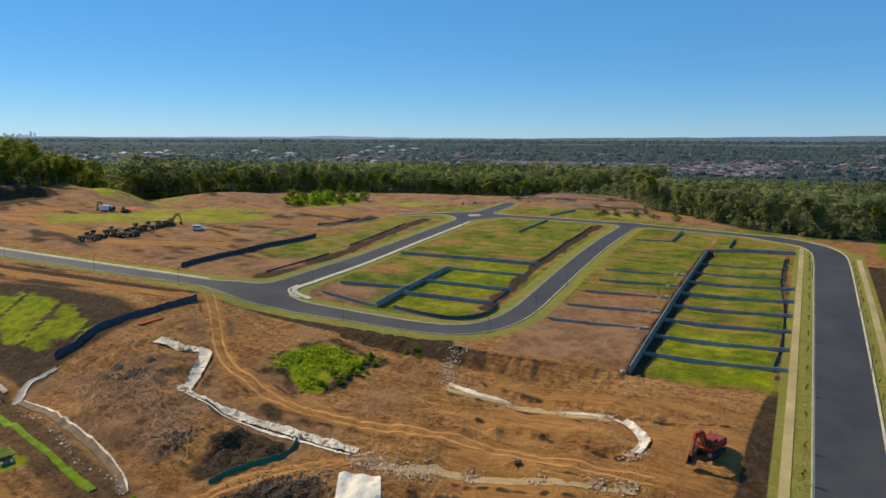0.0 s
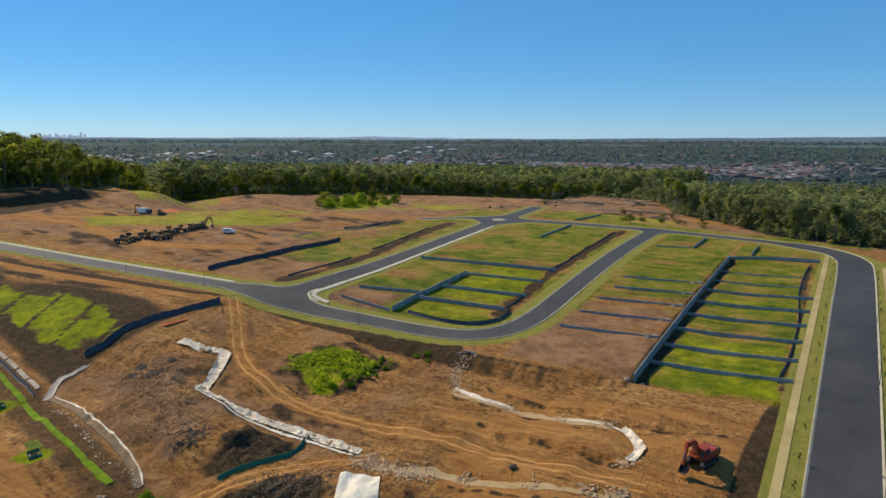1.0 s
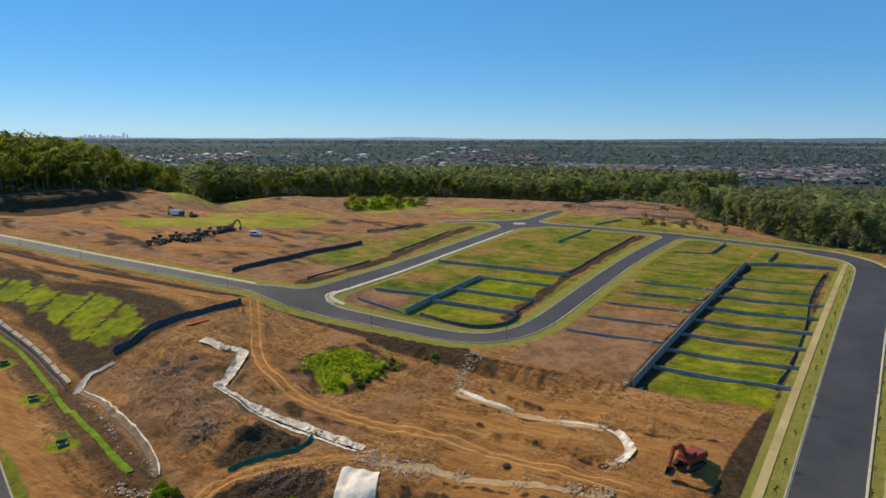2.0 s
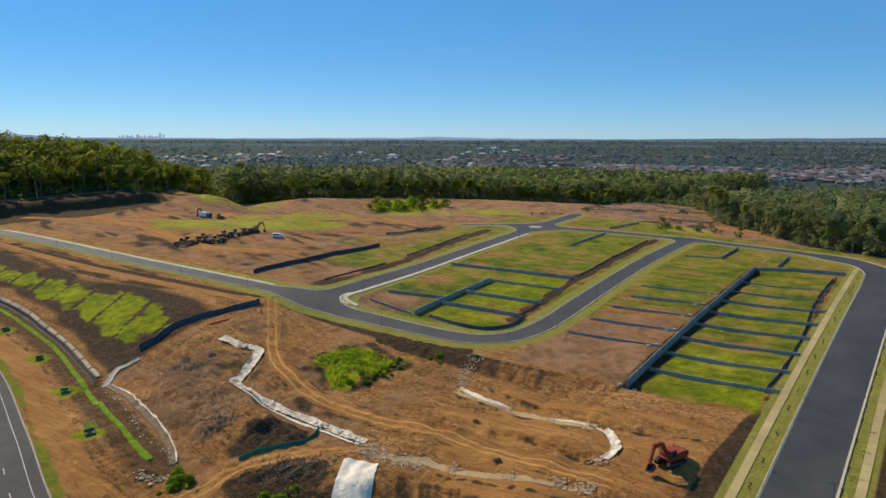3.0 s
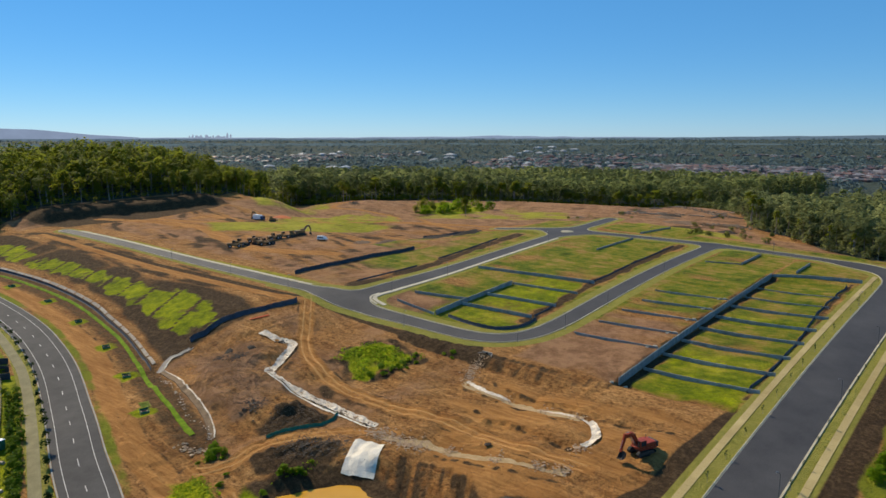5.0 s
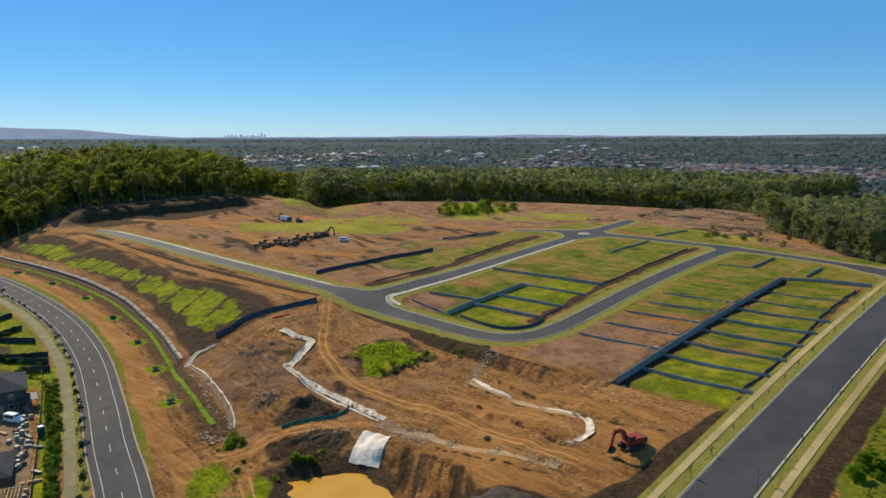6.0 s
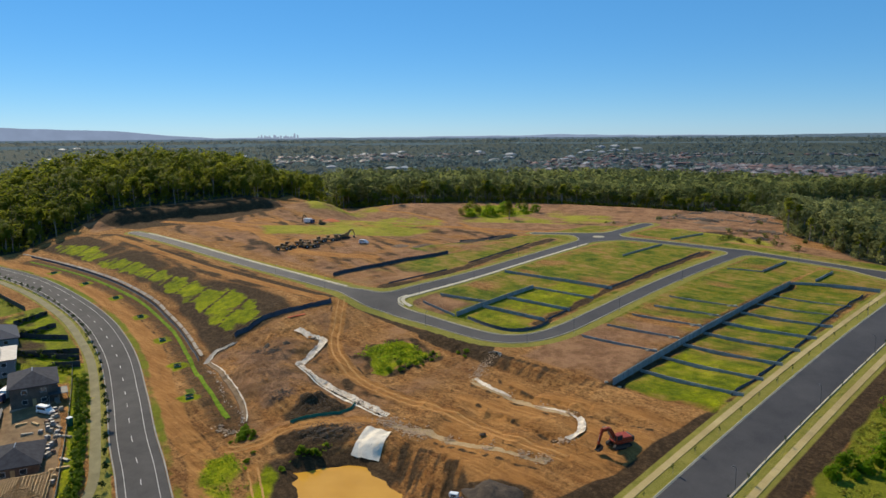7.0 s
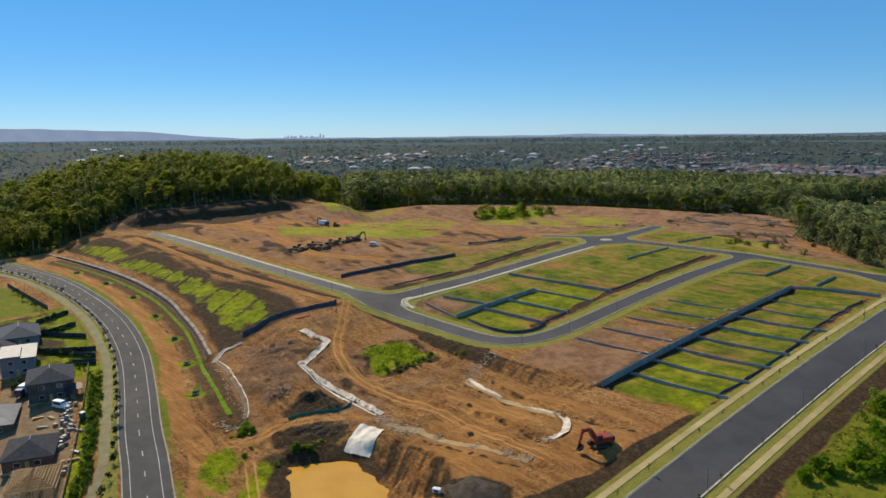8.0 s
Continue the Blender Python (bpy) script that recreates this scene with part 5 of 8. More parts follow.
rocks("clod", [(-8.5, -40.5, 0.2), (-8.1, -40.2, 0.2), (-8.9, -40.4, 0.1)], 0.8, mottled("dark_clod", (0.05, 0.035, 0.025), (0.12, 0.08, 0.05)), "single dark clod of earth", 57)

# concrete invert of the long drain, in cast lengths
drain = empty("concrete_drain", pose(0, 0, 0), "long concrete dish drain at the foot of the sown batter", "drain")
DL = even(DRAIN, 0.5)
k = 0
step = 16
while k + step < len(DL):
    seg = DL[k:k + step - 1]
    part("dish", strip_mesh("dish", seg, [(-0.5, 0.0), (-0.45, 0.3), (-0.2, 0.3), (0.0, 0.16), (0.3, 0.16), (0.45, 0.22), (0.5, 0.0)], M_CONCRETE), None, drain)
    k += step
silt_fence([(x + 0.2, y - 1.6) for x, y in DRAIN[::6]][1:], 0.9, "dark fabric strip below the concrete drain", "silt fences", spacing=4.4)
for pts, lab in (([(-103.2, -61), (-106.5, -57.5), (-108.9, -54.3), (-109.5, -48)], "pale concrete cross drain at the silt fence"), ([(-103, -60.2), (-94, -61.7), (-84, -64.5), (-76, -66.3), (-68, -68.4), (-61, -71.3), (-58, -73.2)], "pale concrete drain running down to the pond")):
    dr = empty("concrete_drain", pose(0, 0, 0), lab, "drain")
    cross = "cross" in lab
    part("dish", strip_mesh("dish", even(smooth_line(pts, 0.6), 0.6), [(-0.75, -0.1), (-0.7, 0.2), (-0.3, 0.08), (0.3, 0.08), (0.7, 0.2), (0.75, -0.1)], M_CONCRETE if cross else M_DRAIN, 0.14 if cross else 0.06, 4), None, dr)
    part("edge_strip", strip_mesh("edge_strip", even(smooth_line([(x + 0.25, y + 0.78) for x, y in pts], 0.6), 0.6), [(-0.16, 0.2), (0, 0.27), (0.16, 0.2)], M_LINING, 0.12, 5), None, dr)

# pale wheel ruts in the basin's tracks
M_RUT = mottled("packed_rut", (0.40, 0.19, 0.055), (0.52, 0.27, 0.085), 0.5, 4, 0.95, 0.3, 0.03, vary=0)
for k, (pts, half) in enumerate(TRACKS[:3]):
    for off in (-1.0, 1.0):
        tagged(new("wheel_rut", strip_mesh("wheel_rut", even(pts, 0.5), [(off - 0.3, -0.05), (off - 0.16, 0.03), (off + 0.16, 0.03), (off + 0.3, -0.05)], M_RUT, 0.1, 80 + k)), "pale packed wheel rut in a dirt track", "wheel rut", kind="structure")

# narrow strip of thick turf between the drain and the haul track
GS = even(GREEN_STRIP, 0.7)
for k in range(0, len(GS) - 9, 8):
    seg = GS[k:k + 9]
    tagged(new("turf_strip", strip_mesh("turf_strip", seg, [(-0.6, 0.0), (-0.5, 0.14), (0.0, 0.18), (0.5, 0.14), (0.6, 0.0)], M_TURF, 0.1, 11)), "bright green turf laid in a narrow strip", "turf", "turf strip lengths", "structure")

# pond
w, t, s = node_mat("muddy_water")
p = place_node(t)
nz = noise_node(t, 0.15, 3, 0.5, p)
t.links.new(ramp_node(t, nz.outputs[0], [(0.3, (0.50, 0.25, 0.026)), (0.7, (0.56, 0.29, 0.038))]), s.inputs["Base Color"])
s.inputs["Roughness"].default_value = 0.22
s.inputs["Specular IOR Level"].default_value = 0.2
rip = noise_node(t, 2.5, 2, 0.5, p)
bump_node(t, rip.outputs[0], 0.08, 0.03, s)
cx, cy = np.mean(np.array(POND), axis=0)
ring = [(cx + (x - cx) * 1.14, cy + (y - cy) * 1.14) for x, y in POND]
water = mesh_of("water", [(x, y, POND_LEVEL) for x, y in ring], [tuple(range(len(ring)))], w)
tagged(new("water", water), "opaque orange-brown muddy pond water", "pond", kind="structure")

# ---- plants ----
def cards(rng, centres, radii, n, size):
    """Leaf clumps: small tilted four-cornered sprays over the skins of several lobes. Returns (n, 4, 3)."""
    k = rng.integers(0, len(centres), n)
    d = rng.normal(size=(n, 3))
    d /= np.linalg.norm(d, axis=1)[:, None]
    d[:, 2] = np.where(rng.random(n) < 0.7, np.abs(d[:, 2]), d[:, 2])
    p = centres[k] + d * radii[k] * rng.uniform(0.65, 1.08, (n, 1))
    nrm = d * 0.42 + np.array([-0.25, -0.2, 0.75]) + rng.normal(0, 0.22, (n, 3))
    nrm /= np.linalg.norm(nrm, axis=1)[:, None]
    a = np.cross(nrm, rng.normal(size=(n, 3)))
    a /= np.linalg.norm(a, axis=1)[:, None] + 1e-9
    b = np.cross(nrm, a)
    s = size * rng.uniform(0.55, 1.35, (n, 1))
    q = np.stack([p - a * s - b * s * 0.5, p + a * s * 0.4 - b * s * 0.75, p + a * s + b * s * 0.45, p - a * s * 0.3 + b * s * 0.8], 1)
    return q


def crown_lobes(rng, tall, wide, base=0.42, lobes=9):
    c, r = [], []
    for _ in range(lobes):
        f = rng.uniform(base, 0.93)
        spread = wide * (0.85 if f < 0.7 else 0.5) * rng.uniform(0.2, 0.75)
        a = rng.uniform(0, 6.283)
        c.append((spread * math.cos(a), spread * math.sin(a), tall * f))
        q = wide * rng.uniform(0.34, 0.56)
        r.append((q, q, q * rng.uniform(0.7, 1.1)))
    return np.array(c), np.array(r)


def card_mesh(name, q, material):
    n = len(q)
    return big_mesh(name, q.reshape(-1, 3), np.arange(n * 4).reshape(n, 4), material)


def make_tree(seed, tall, wide, n, size, leaf, name="gum_tree", label="", group="", lobes=9, base=0.42):
    """A gum tree: a tapered trunk with limbs, and a broken crown of leaf sprays."""
    rng = np.random.default_rng(seed)
    c, r = crown_lobes(rng, tall, wide, base, lobes)
    thing = empty(name, pose(0, 0, 0), label, "tree" if tall > 2.5 else "shrub", group)
    bm = bmesh.new()
    lean = Vector((rng.uniform(-0.4, 0.4), rng.uniform(-0.4, 0.4), 0)) * tall / 15
    fork = Vector((0, 0, tall * base)) + lean
    tube(bm, (0, 0, -0.4), fork * 0.5, tall * 0.019, tall * 0.015, 7)
    tube(bm, fork * 0.5, fork, tall * 0.015, tall * 0.012, 7)
    for q in c[:6]:
        mid = fork.lerp(Vector(q), 0.5) + Vector((0, 0, tall * 0.04))
        tube(bm, fork, mid, tall * 0.009, tall * 0.006, 5)
        tube(bm, mid, Vector(q), tall * 0.006, tall * 0.003, 4)
    part("trunk", bm, M_TRUNK, thing)
    part("crown", card_mesh("crown", cards(rng, c, r, n, size), leaf), None, thing)
    return thing


def on_ground(x, y, turn=0.0, scale=1.0):
    return pose(x, y, H(x, y), 0, 0, turn) @ Matrix.Scale(scale, 4)


def placed_copy(src, x, y, turn, scale, sink=0.0):
    ob = copy_thing(src, pose(x, y, H(x, y) - sink, 0, 0, turn))
    ob.scale = (scale, scale, scale * 1.0)
    return ob


def jitter(poly, cell, seed):
    rng = np.random.default_rng(seed)
    A = np.array(poly)
    gx, gy = np.meshgrid(np.arange(A[:, 0].min(), A[:, 0].max(), cell), np.arange(A[:, 1].min(), A[:, 1].max(), cell))
    x, y = gx.ravel() + rng.uniform(-0.45, 0.45, gx.size) * cell, gy.ravel() + rng.uniform(-0.45, 0.45, gx.size) * cell
    d = poly_dist(x, y, poly)
    return x[d < 0], y[d < 0], -d[d < 0]


def forest(name, x, y, tall, wide, n, size, leaf, label, seed, trunks=True, lobes=7, base=0.4, kinds=10):
    """A stand of trees too many to count, as one mass of trunks and crowns."""
    rng = np.random.default_rng(seed)
    z = height(x, y, False)
    Q, TV = [], []
    temps = []
    for k in range(kinds):
        c, r = crown_lobes(rng, 1.0, wide, base, lobes)
        temps.append(cards(rng, c, r, n, size))
    for i in range(len(x)):
        h = tall * rng.uniform(0.7, 1.18)
        a = rng.uniform(0, 6.283)
        ca, sa = math.cos(a), math.sin(a)
        q = temps[rng.integers(kinds)] * h
        q = np.stack([q[..., 0] * ca - q[..., 1] * sa + x[i], q[..., 0] * sa + q[..., 1] * ca + y[i], q[..., 2] + z[i]], -1)
        Q.append(q)
        if trunks:
            w = h * 0.013
            lx, ly = rng.normal(0, 0.03, 2) * h
            for ux, uy in ((1, 0), (0, 1)):
                TV.append([(x[i] - w * ux, y[i] - w * uy, z[i] - 0.3), (x[i] + w * ux, y[i] + w * uy, z[i] - 0.3), (x[i] + lx + w * 0.5 * ux, y[i] + ly + w * 0.5 * uy, z[i] + h * 0.7), (x[i] + lx - w * 0.5 * ux, y[i] + ly - w * 0.5 * uy, z[i] + h * 0.7)])
    Q = np.concatenate(Q)
    nl = len(Q)
    if trunks:
        Q = np.concatenate([Q, np.array(TV)])
    me = card_mesh(name, Q, leaf)
    if trunks:
        me.materials.append(M_TRUNK)
        mi = np.zeros(len(Q), np.int32)
        mi[nl:] = 1
        me.polygons.foreach_set("material_index", mi)
    return tagged(new(name, me), label, "woodland", kind="stuff")


# nearest gums along the woodland edges, each a tree of its own
GUMS = [make_tree(100 + k, (17, 19, 15, 20, 14)[k], (5.2, 5.6, 4.6, 5.8, 4.4)[k], 760, 0.44, M_LEAF, label="tall eucalyptus with pale trunk and olive crown", group="gums at the wood's edge") for k in range(5)]
GREYS = [make_tree(120 + k, (15, 17, 18, 9)[k], (4.4, 5.6, 3.8, 4.2)[k], (520, 760, 460, 560)[k], 0.42, (M_LEAF_EAST, M_LEAF_EAST, M_LEAF, M_LEAF_EAST)[k], label="grey-green eucalyptus with slender pale trunks", group="gums beside the top road", base=(0.45, 0.32, 0.5, 0.14)[k], lobes=(8, 11, 7, 9)[k]) for k in range(4)]
edge_rng = random.Random(4)


def edge_trees(poly, kinds, depth, cell, seed, limit, keep):
    x, y, d = jitter(poly, cell, seed)
    used = 0
    first = {id(k): True for k in kinds}
    for a, b, e in zip(x, y, d):
        if e < depth and keep(a, b) and used < limit:
            src = kinds[edge_rng.randrange(len(kinds))]
            placed_copy(src, a, b, edge_rng.uniform(0, 360), edge_rng.uniform(0.55, 1.05))
            used += 1


edge_trees(HILL_WOOD, GUMS, 11, 7.0, 1, 80, lambda a, b: a > -380 and -90 < b < 165)
edge_trees(BACK_WOOD, GUMS, 10, 7.5, 2, 80, lambda a, b: b < 500 and a > -372)
edge_trees(EAST_WOOD, GREYS, 12, 8.0, 3, 90, lambda a, b: b < 300 and a < 110)
for src in GUMS + GREYS:            # the first of each kind takes a place of its own
    k = (GUMS + GREYS).index(src)
    x, y = [(-350, -40), (-352, 40), (-352, 80), (-330, 205), (-240, 240), (-22, 222), (30, 180), (60, 192), (-6, 196)][k]
    src.matrix_basis = pose(x, y, H(x, y), 0, 0, 40 * k)

x, y, d = jitter(HILL_WOOD, 6.1, 11)
s = (d >= 11) & (d < 75) & (x > -520)
forest("hill_woodland", x[s], y[s], 14.5, 0.38, 240, 0.042, M_LEAF, "dense olive-green eucalyptus wood on the hill", 12, base=0.26, lobes=13)
x, y, d = jitter(HILL_WOOD, 9.0, 13)
s = (d >= 75) & (x > -680)
forest("hill_woodland", x[s], y[s], 15, 0.46, 120, 0.06, M_LEAF, "olive eucalyptus canopy over the hilltop", 14, trunks=False)
x, y, d = jitter(BACK_WOOD, 6.4, 15)
s = (d >= 10) & (d < 34)
forest("back_woodland", x[s], y[s], 23, 0.27, 165, 0.037, M_LEAF_FAR, "belt of tall eucalyptus behind the estate", 16, base=0.24, lobes=13)
x, y, d = jitter(BACK_WOOD, 10.5, 17)
s = d >= 34
forest("back_woodland", x[s], y[s], 23, 0.34, 46, 0.066, M_LEAF_FAR, "grey-green canopy behind the wood's edge", 18, trunks=False)
x, y, d = jitter(EAST_WOOD, 7.6, 19)
s = (d >= 10) & (d < 46) & (x < 130)
forest("east_woodland", x[s], y[s], 14, 0.38, 190, 0.048, M_LEAF_EAST, "grey-green open eucalyptus wood beyond the top road", 20, base=0.2, lobes=12)
x, y, d = jitter(EAST_WOOD, 10.0, 21)
s = (d >= 46) & (y < 640) & (value_noise(x, y, 42, 29) > -0.3)
forest("east_woodland", x[s], y[s], 15, 0.46, 60, 0.07, M_LEAF_EAST, "grey-green canopy running towards the suburb", 22, trunks=False)

# low growth under the edges of the woods
x, y, d = jitter(HILL_WOOD, 3.6, 23)
s = (d < 26) & (x > -440) & (y > -90) & (y < 200)
forest("undergrowth", x[s], y[s], 3.4, 0.6, 26, 0.16, M_LEAF, "low scrub under the edge of the hill wood", 24, trunks=False, lobes=4, base=0.15)
x, y, d = jitter(BACK_WOOD, 3.6, 25)
s = (d < 24) & (y < 560)
forest("undergrowth", x[s], y[s], 4.0, 0.6, 26, 0.16, M_LEAF, "low scrub under the belt of eucalyptus", 26, trunks=False, lobes=4, base=0.15)
x, y, d = jitter(EAST_WOOD, 3.4, 27)
s = (d < 24) & (y < 330) & (x < 120)
forest("undergrowth", x[s], y[s], 3.6, 0.6, 26, 0.16, M_LEAF_EAST, "low scrub along the edge of the open wood", 28, trunks=False, lobes=4, base=0.15)

PINE = make_tree(140, 21, 4.2, 520, 0.6, leaf_mat("pine_needles", [(0.018, 0.036, 0.020), (0.03, 0.055, 0.03), (0.05, 0.08, 0.042)]), "pine_tree", "tall dark conifer standing above the open wood", "dark conifers", 12, 0.15)
PINE.matrix_basis = pose(-108, 505, H(-108, 505))
placed_copy(PINE, -99, 512, 70, 1.1)
placed_copy(PINE, -114, 518, 150, 0.9)

# country between the estate and the horizon
rng = np.random.default_rng(31)
n = 34000
ang = np.radians(rng.uniform(-48, 112, n))                # from the east of north round to the west
far = 380 + 4200 * rng.random(n) ** 1.35
x, y = 60 - np.sin(ang) * far, -100 + np.cos(ang) * far
dens = 0.55 + 0.5 * value_noise(x, y, 240, 5) + 0.35 * value_noise(x, y, 80, 6)
town = 0.6 * ((far > 1050) & (far < 1650) & (ang < radians(25)) & (ang > radians(3))) + 0.5 * np.clip(value_noise(x, y, 330, 41), 0, 1) * ((far > 1300) & (far < 2300))
keep = (rng.random(n) < np.clip(dens, 0.12, 1) * (1 - 0.8 * town)) & (poly_dist(x, y, HILL_WOOD) > 0) & (poly_dist(x, y, BACK_WOOD) > 0) & (poly_dist(x, y, EAST_WOOD) > 0)
keep &= np.sqrt(((x + 120) / 260) ** 2 + ((y - 50) / 230) ** 2) > 1.45
keep &= poly_dist(x, y, CLEARING) > 4
keep &= ~((x > 52) & (x < 130) & (y < 195))
x, y, far = x[keep], y[keep], far[keep]
s = far < 820
forest("far_woodland", x[s], y[s], 11, 0.60, 44, 0.14, M_LEAF_FAR, "scattered olive trees beyond the clearing", 34, trunks=False, lobes=7, base=0.2)
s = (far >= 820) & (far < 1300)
forest("far_woodland", x[s], y[s], 10, 0.75, 28, 0.2, M_LEAF_HAZED, "scattered trees on the plain, tinted blue-green with haze", 32, trunks=False, lobes=5, base=0.3)
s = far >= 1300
forest("far_woodland", x[s], y[s], 6.5, 1.7, 11, 0.5, M_LEAF_HAZED, "hazy treetops stretching to the horizon", 33, trunks=False, lobes=4, base=0.25)


# ---- far suburb, ridges and city ----
def far_houses(name, x, y, size, label, seed, material):
    """Hip-roofed houses too many to count."""
    rng = np.random.default_rng(seed)
    z = height(x, y, False)
    V, F = [], []
    for i in range(len(x)):
        L, W, h = size * rng.uniform(0.7, 1.3), size * rng.uniform(0.5, 0.8), rng.choice([3.0, 3.2, 5.8], p=[0.45, 0.4, 0.15])
        a = rng.uniform(0, 3.14)
        ca, sa = math.cos(a), math.sin(a)
        e = 0.6
        pts = [(-L, -W, -1), (L, -W, -1), (L, W, -1), (-L, W, -1), (-L, -W, h), (L, -W, h), (L, W, h), (-L, W, h),
               (-L - e, -W - e, h), (L + e, -W - e, h), (L + e, W + e, h), (-L - e, W + e, h), (-L + W, 0, h + W * 0.45), (L - W, 0, h + W * 0.45)]
        o = len(V)
        V += [(x[i] + p * ca - q * sa, y[i] + p * sa + q * ca, z[i] + r) for p, q, r in pts]
        F += [tuple(o + k for k in f) for f in ((0, 1, 5, 4), (1, 2, 6, 5), (2, 3, 7, 6), (3, 0, 4, 7), (8, 9, 13, 12), (10, 11, 12, 13), (9, 10, 13), (11, 8, 12))]
    return tagged(new(name, mesh_of(name, V, F, material)), label, "houses", kind="stuff")


def roofs_mat(name, tones):
    m, t, s = node_mat(name)
    g = t.nodes.new("ShaderNodeNewGeometry")
    r = t.nodes.new("ShaderNodeValToRGB")
    r.color_ramp.interpolation = "CONSTANT"
    el = r.color_ramp.elements
    while len(el) < len(tones):
        el.new(0.5)
    for k, (e, c) in enumerate(zip(el, tones)):
        e.position, e.color = k / len(tones), (*c, 1)
    t.links.new(g.outputs["Random Per Island"], r.inputs[0])
    t.links.new(r.outputs[0], s.inputs["Base Color"])
    s.inputs["Roughness"].default_value = 0.6
    return m


M_ROOFS = roofs_mat("suburb_roofs", [(0.24, 0.22, 0.22), (0.08, 0.068, 0.068), (0.17, 0.085, 0.065), (0.13, 0.105, 0.10), (0.10, 0.08, 0.08), (0.20, 0.185, 0.18), (0.15, 0.075, 0.06), (0.12, 0.085, 0.075), (0.07, 0.066, 0.07)])
M_SHEDS = roofs_mat("pale_shed_roofs", [(0.42, 0.42, 0.42), (0.31, 0.32, 0.33), (0.36, 0.35, 0.335)])
rng = np.random.default_rng(44)
n = 1500
ang, far = np.radians(rng.uniform(3, 25, n)), 1060 + 580 * rng.random(n) ** 0.8
far = far * (1 + 0.06 * np.sin(ang * 14))
x, y = 60 - np.sin(ang) * far, -100 + np.cos(ang) * far
s = value_noise(x, y, 120, 47) > -0.35
far_houses("far_houses", x[s], y[s], 8.0, "dense suburb of brown and terracotta roofs", 48, M_ROOFS)
n = 2600
ang, far = np.radians(rng.uniform(-26, 60, n)), rng.uniform(1150, 2400, n)
x, y = 60 - np.sin(ang) * far, -100 + np.cos(ang) * far
s = value_noise(x, y, 330, 41) > 0.0
far_houses("far_houses", x[s], y[s], 8.5, "suburb of grey and terracotta roofs among trees", 45, M_ROOFS)
n = 150
ang, far = np.radians(rng.uniform(20, 92, n)), rng.uniform(1300, 3400, n)
x, y = 60 - np.sin(ang) * far, -100 + np.cos(ang) * far
s = value_noise(x, y, 260, 43) > 0.25
far_houses("far_sheds", x[s], y[s], 15, "scattered white warehouse roofs on the plain", 46, M_SHEDS)


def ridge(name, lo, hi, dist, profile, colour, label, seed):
    """A distant hill line along an arc of bearings, blue with distance; the haze colour is emitted."""
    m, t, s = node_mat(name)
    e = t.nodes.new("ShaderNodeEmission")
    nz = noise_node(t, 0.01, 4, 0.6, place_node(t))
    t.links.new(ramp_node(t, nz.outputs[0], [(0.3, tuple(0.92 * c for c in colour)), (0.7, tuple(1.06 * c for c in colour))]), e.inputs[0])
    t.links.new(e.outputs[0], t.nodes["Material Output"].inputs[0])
    A = np.radians(np.arange(lo, hi + 0.01, 0.25))
    V = []
    for a in A:
        top = np.interp(math.degrees(a), [p[0] for p in profile], [p[1] for p in profile]) + 2.0 * float(value_noise(np.array([math.degrees(a)]), np.array([0.0]), 1.3, seed)[0])
        for d, z in ((dist - 120, 20), (dist, top), (dist + 90, top - 2), (dist + 140, 0)):
            V.append((60 - math.sin(a) * d, -100 + math.cos(a) * d, z))
    F = [(4 * i + j, 4 * i + j + 1, 4 * i + 5 + j, 4 * i + 4 + j) for i in range(len(A) - 1) for j in range(3)]
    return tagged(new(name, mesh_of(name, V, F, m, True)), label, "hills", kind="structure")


# an added glowing band stands for haze over the far plain
ridge("backdrop_haze_band", -50, 112, 3500, [(-50, 40), (-20, 37), (0, 33), (30, 30), (60, 34), (85, 36), (112, 36)], (0.103, 0.148, 0.172), "blue-green band of haze across the plain, shaped like a wooded rise", 54)
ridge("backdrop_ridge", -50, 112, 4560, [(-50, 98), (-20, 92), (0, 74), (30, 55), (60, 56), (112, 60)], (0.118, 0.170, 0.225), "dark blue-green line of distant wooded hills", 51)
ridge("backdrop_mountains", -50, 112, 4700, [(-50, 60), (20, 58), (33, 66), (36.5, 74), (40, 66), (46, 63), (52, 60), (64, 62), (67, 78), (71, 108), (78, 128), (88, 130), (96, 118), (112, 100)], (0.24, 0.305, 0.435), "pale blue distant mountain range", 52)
# the towers glow evenly in the blue of the haze
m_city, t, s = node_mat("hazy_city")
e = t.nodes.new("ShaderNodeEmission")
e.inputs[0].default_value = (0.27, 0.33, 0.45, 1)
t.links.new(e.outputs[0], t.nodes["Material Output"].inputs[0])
rng = np.random.default_rng(8)
for k in range(22):
    a = radians(57.7 + 3.0 * k / 21 + rng.uniform(-0.1, 0.1))
    h, w = rng.uniform(5, 18) * (1.6 if k in (1, 19) else 1), rng.uniform(8, 17)
    bm = boxed(-w / 2, w / 2, -w / 2, w / 2, 0, 60 + h)
    box(bm, -w / 4, w / 4, -w / 4, w / 4, 60 + h, 62 + h * 1.1)
    ob = new("city_tower", bpy.data.meshes.new("city_tower"))
    bm.to_mesh(ob.data)
    bm.free()
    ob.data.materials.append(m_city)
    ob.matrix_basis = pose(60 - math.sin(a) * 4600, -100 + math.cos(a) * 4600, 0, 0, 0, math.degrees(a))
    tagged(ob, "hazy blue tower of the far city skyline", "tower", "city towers")

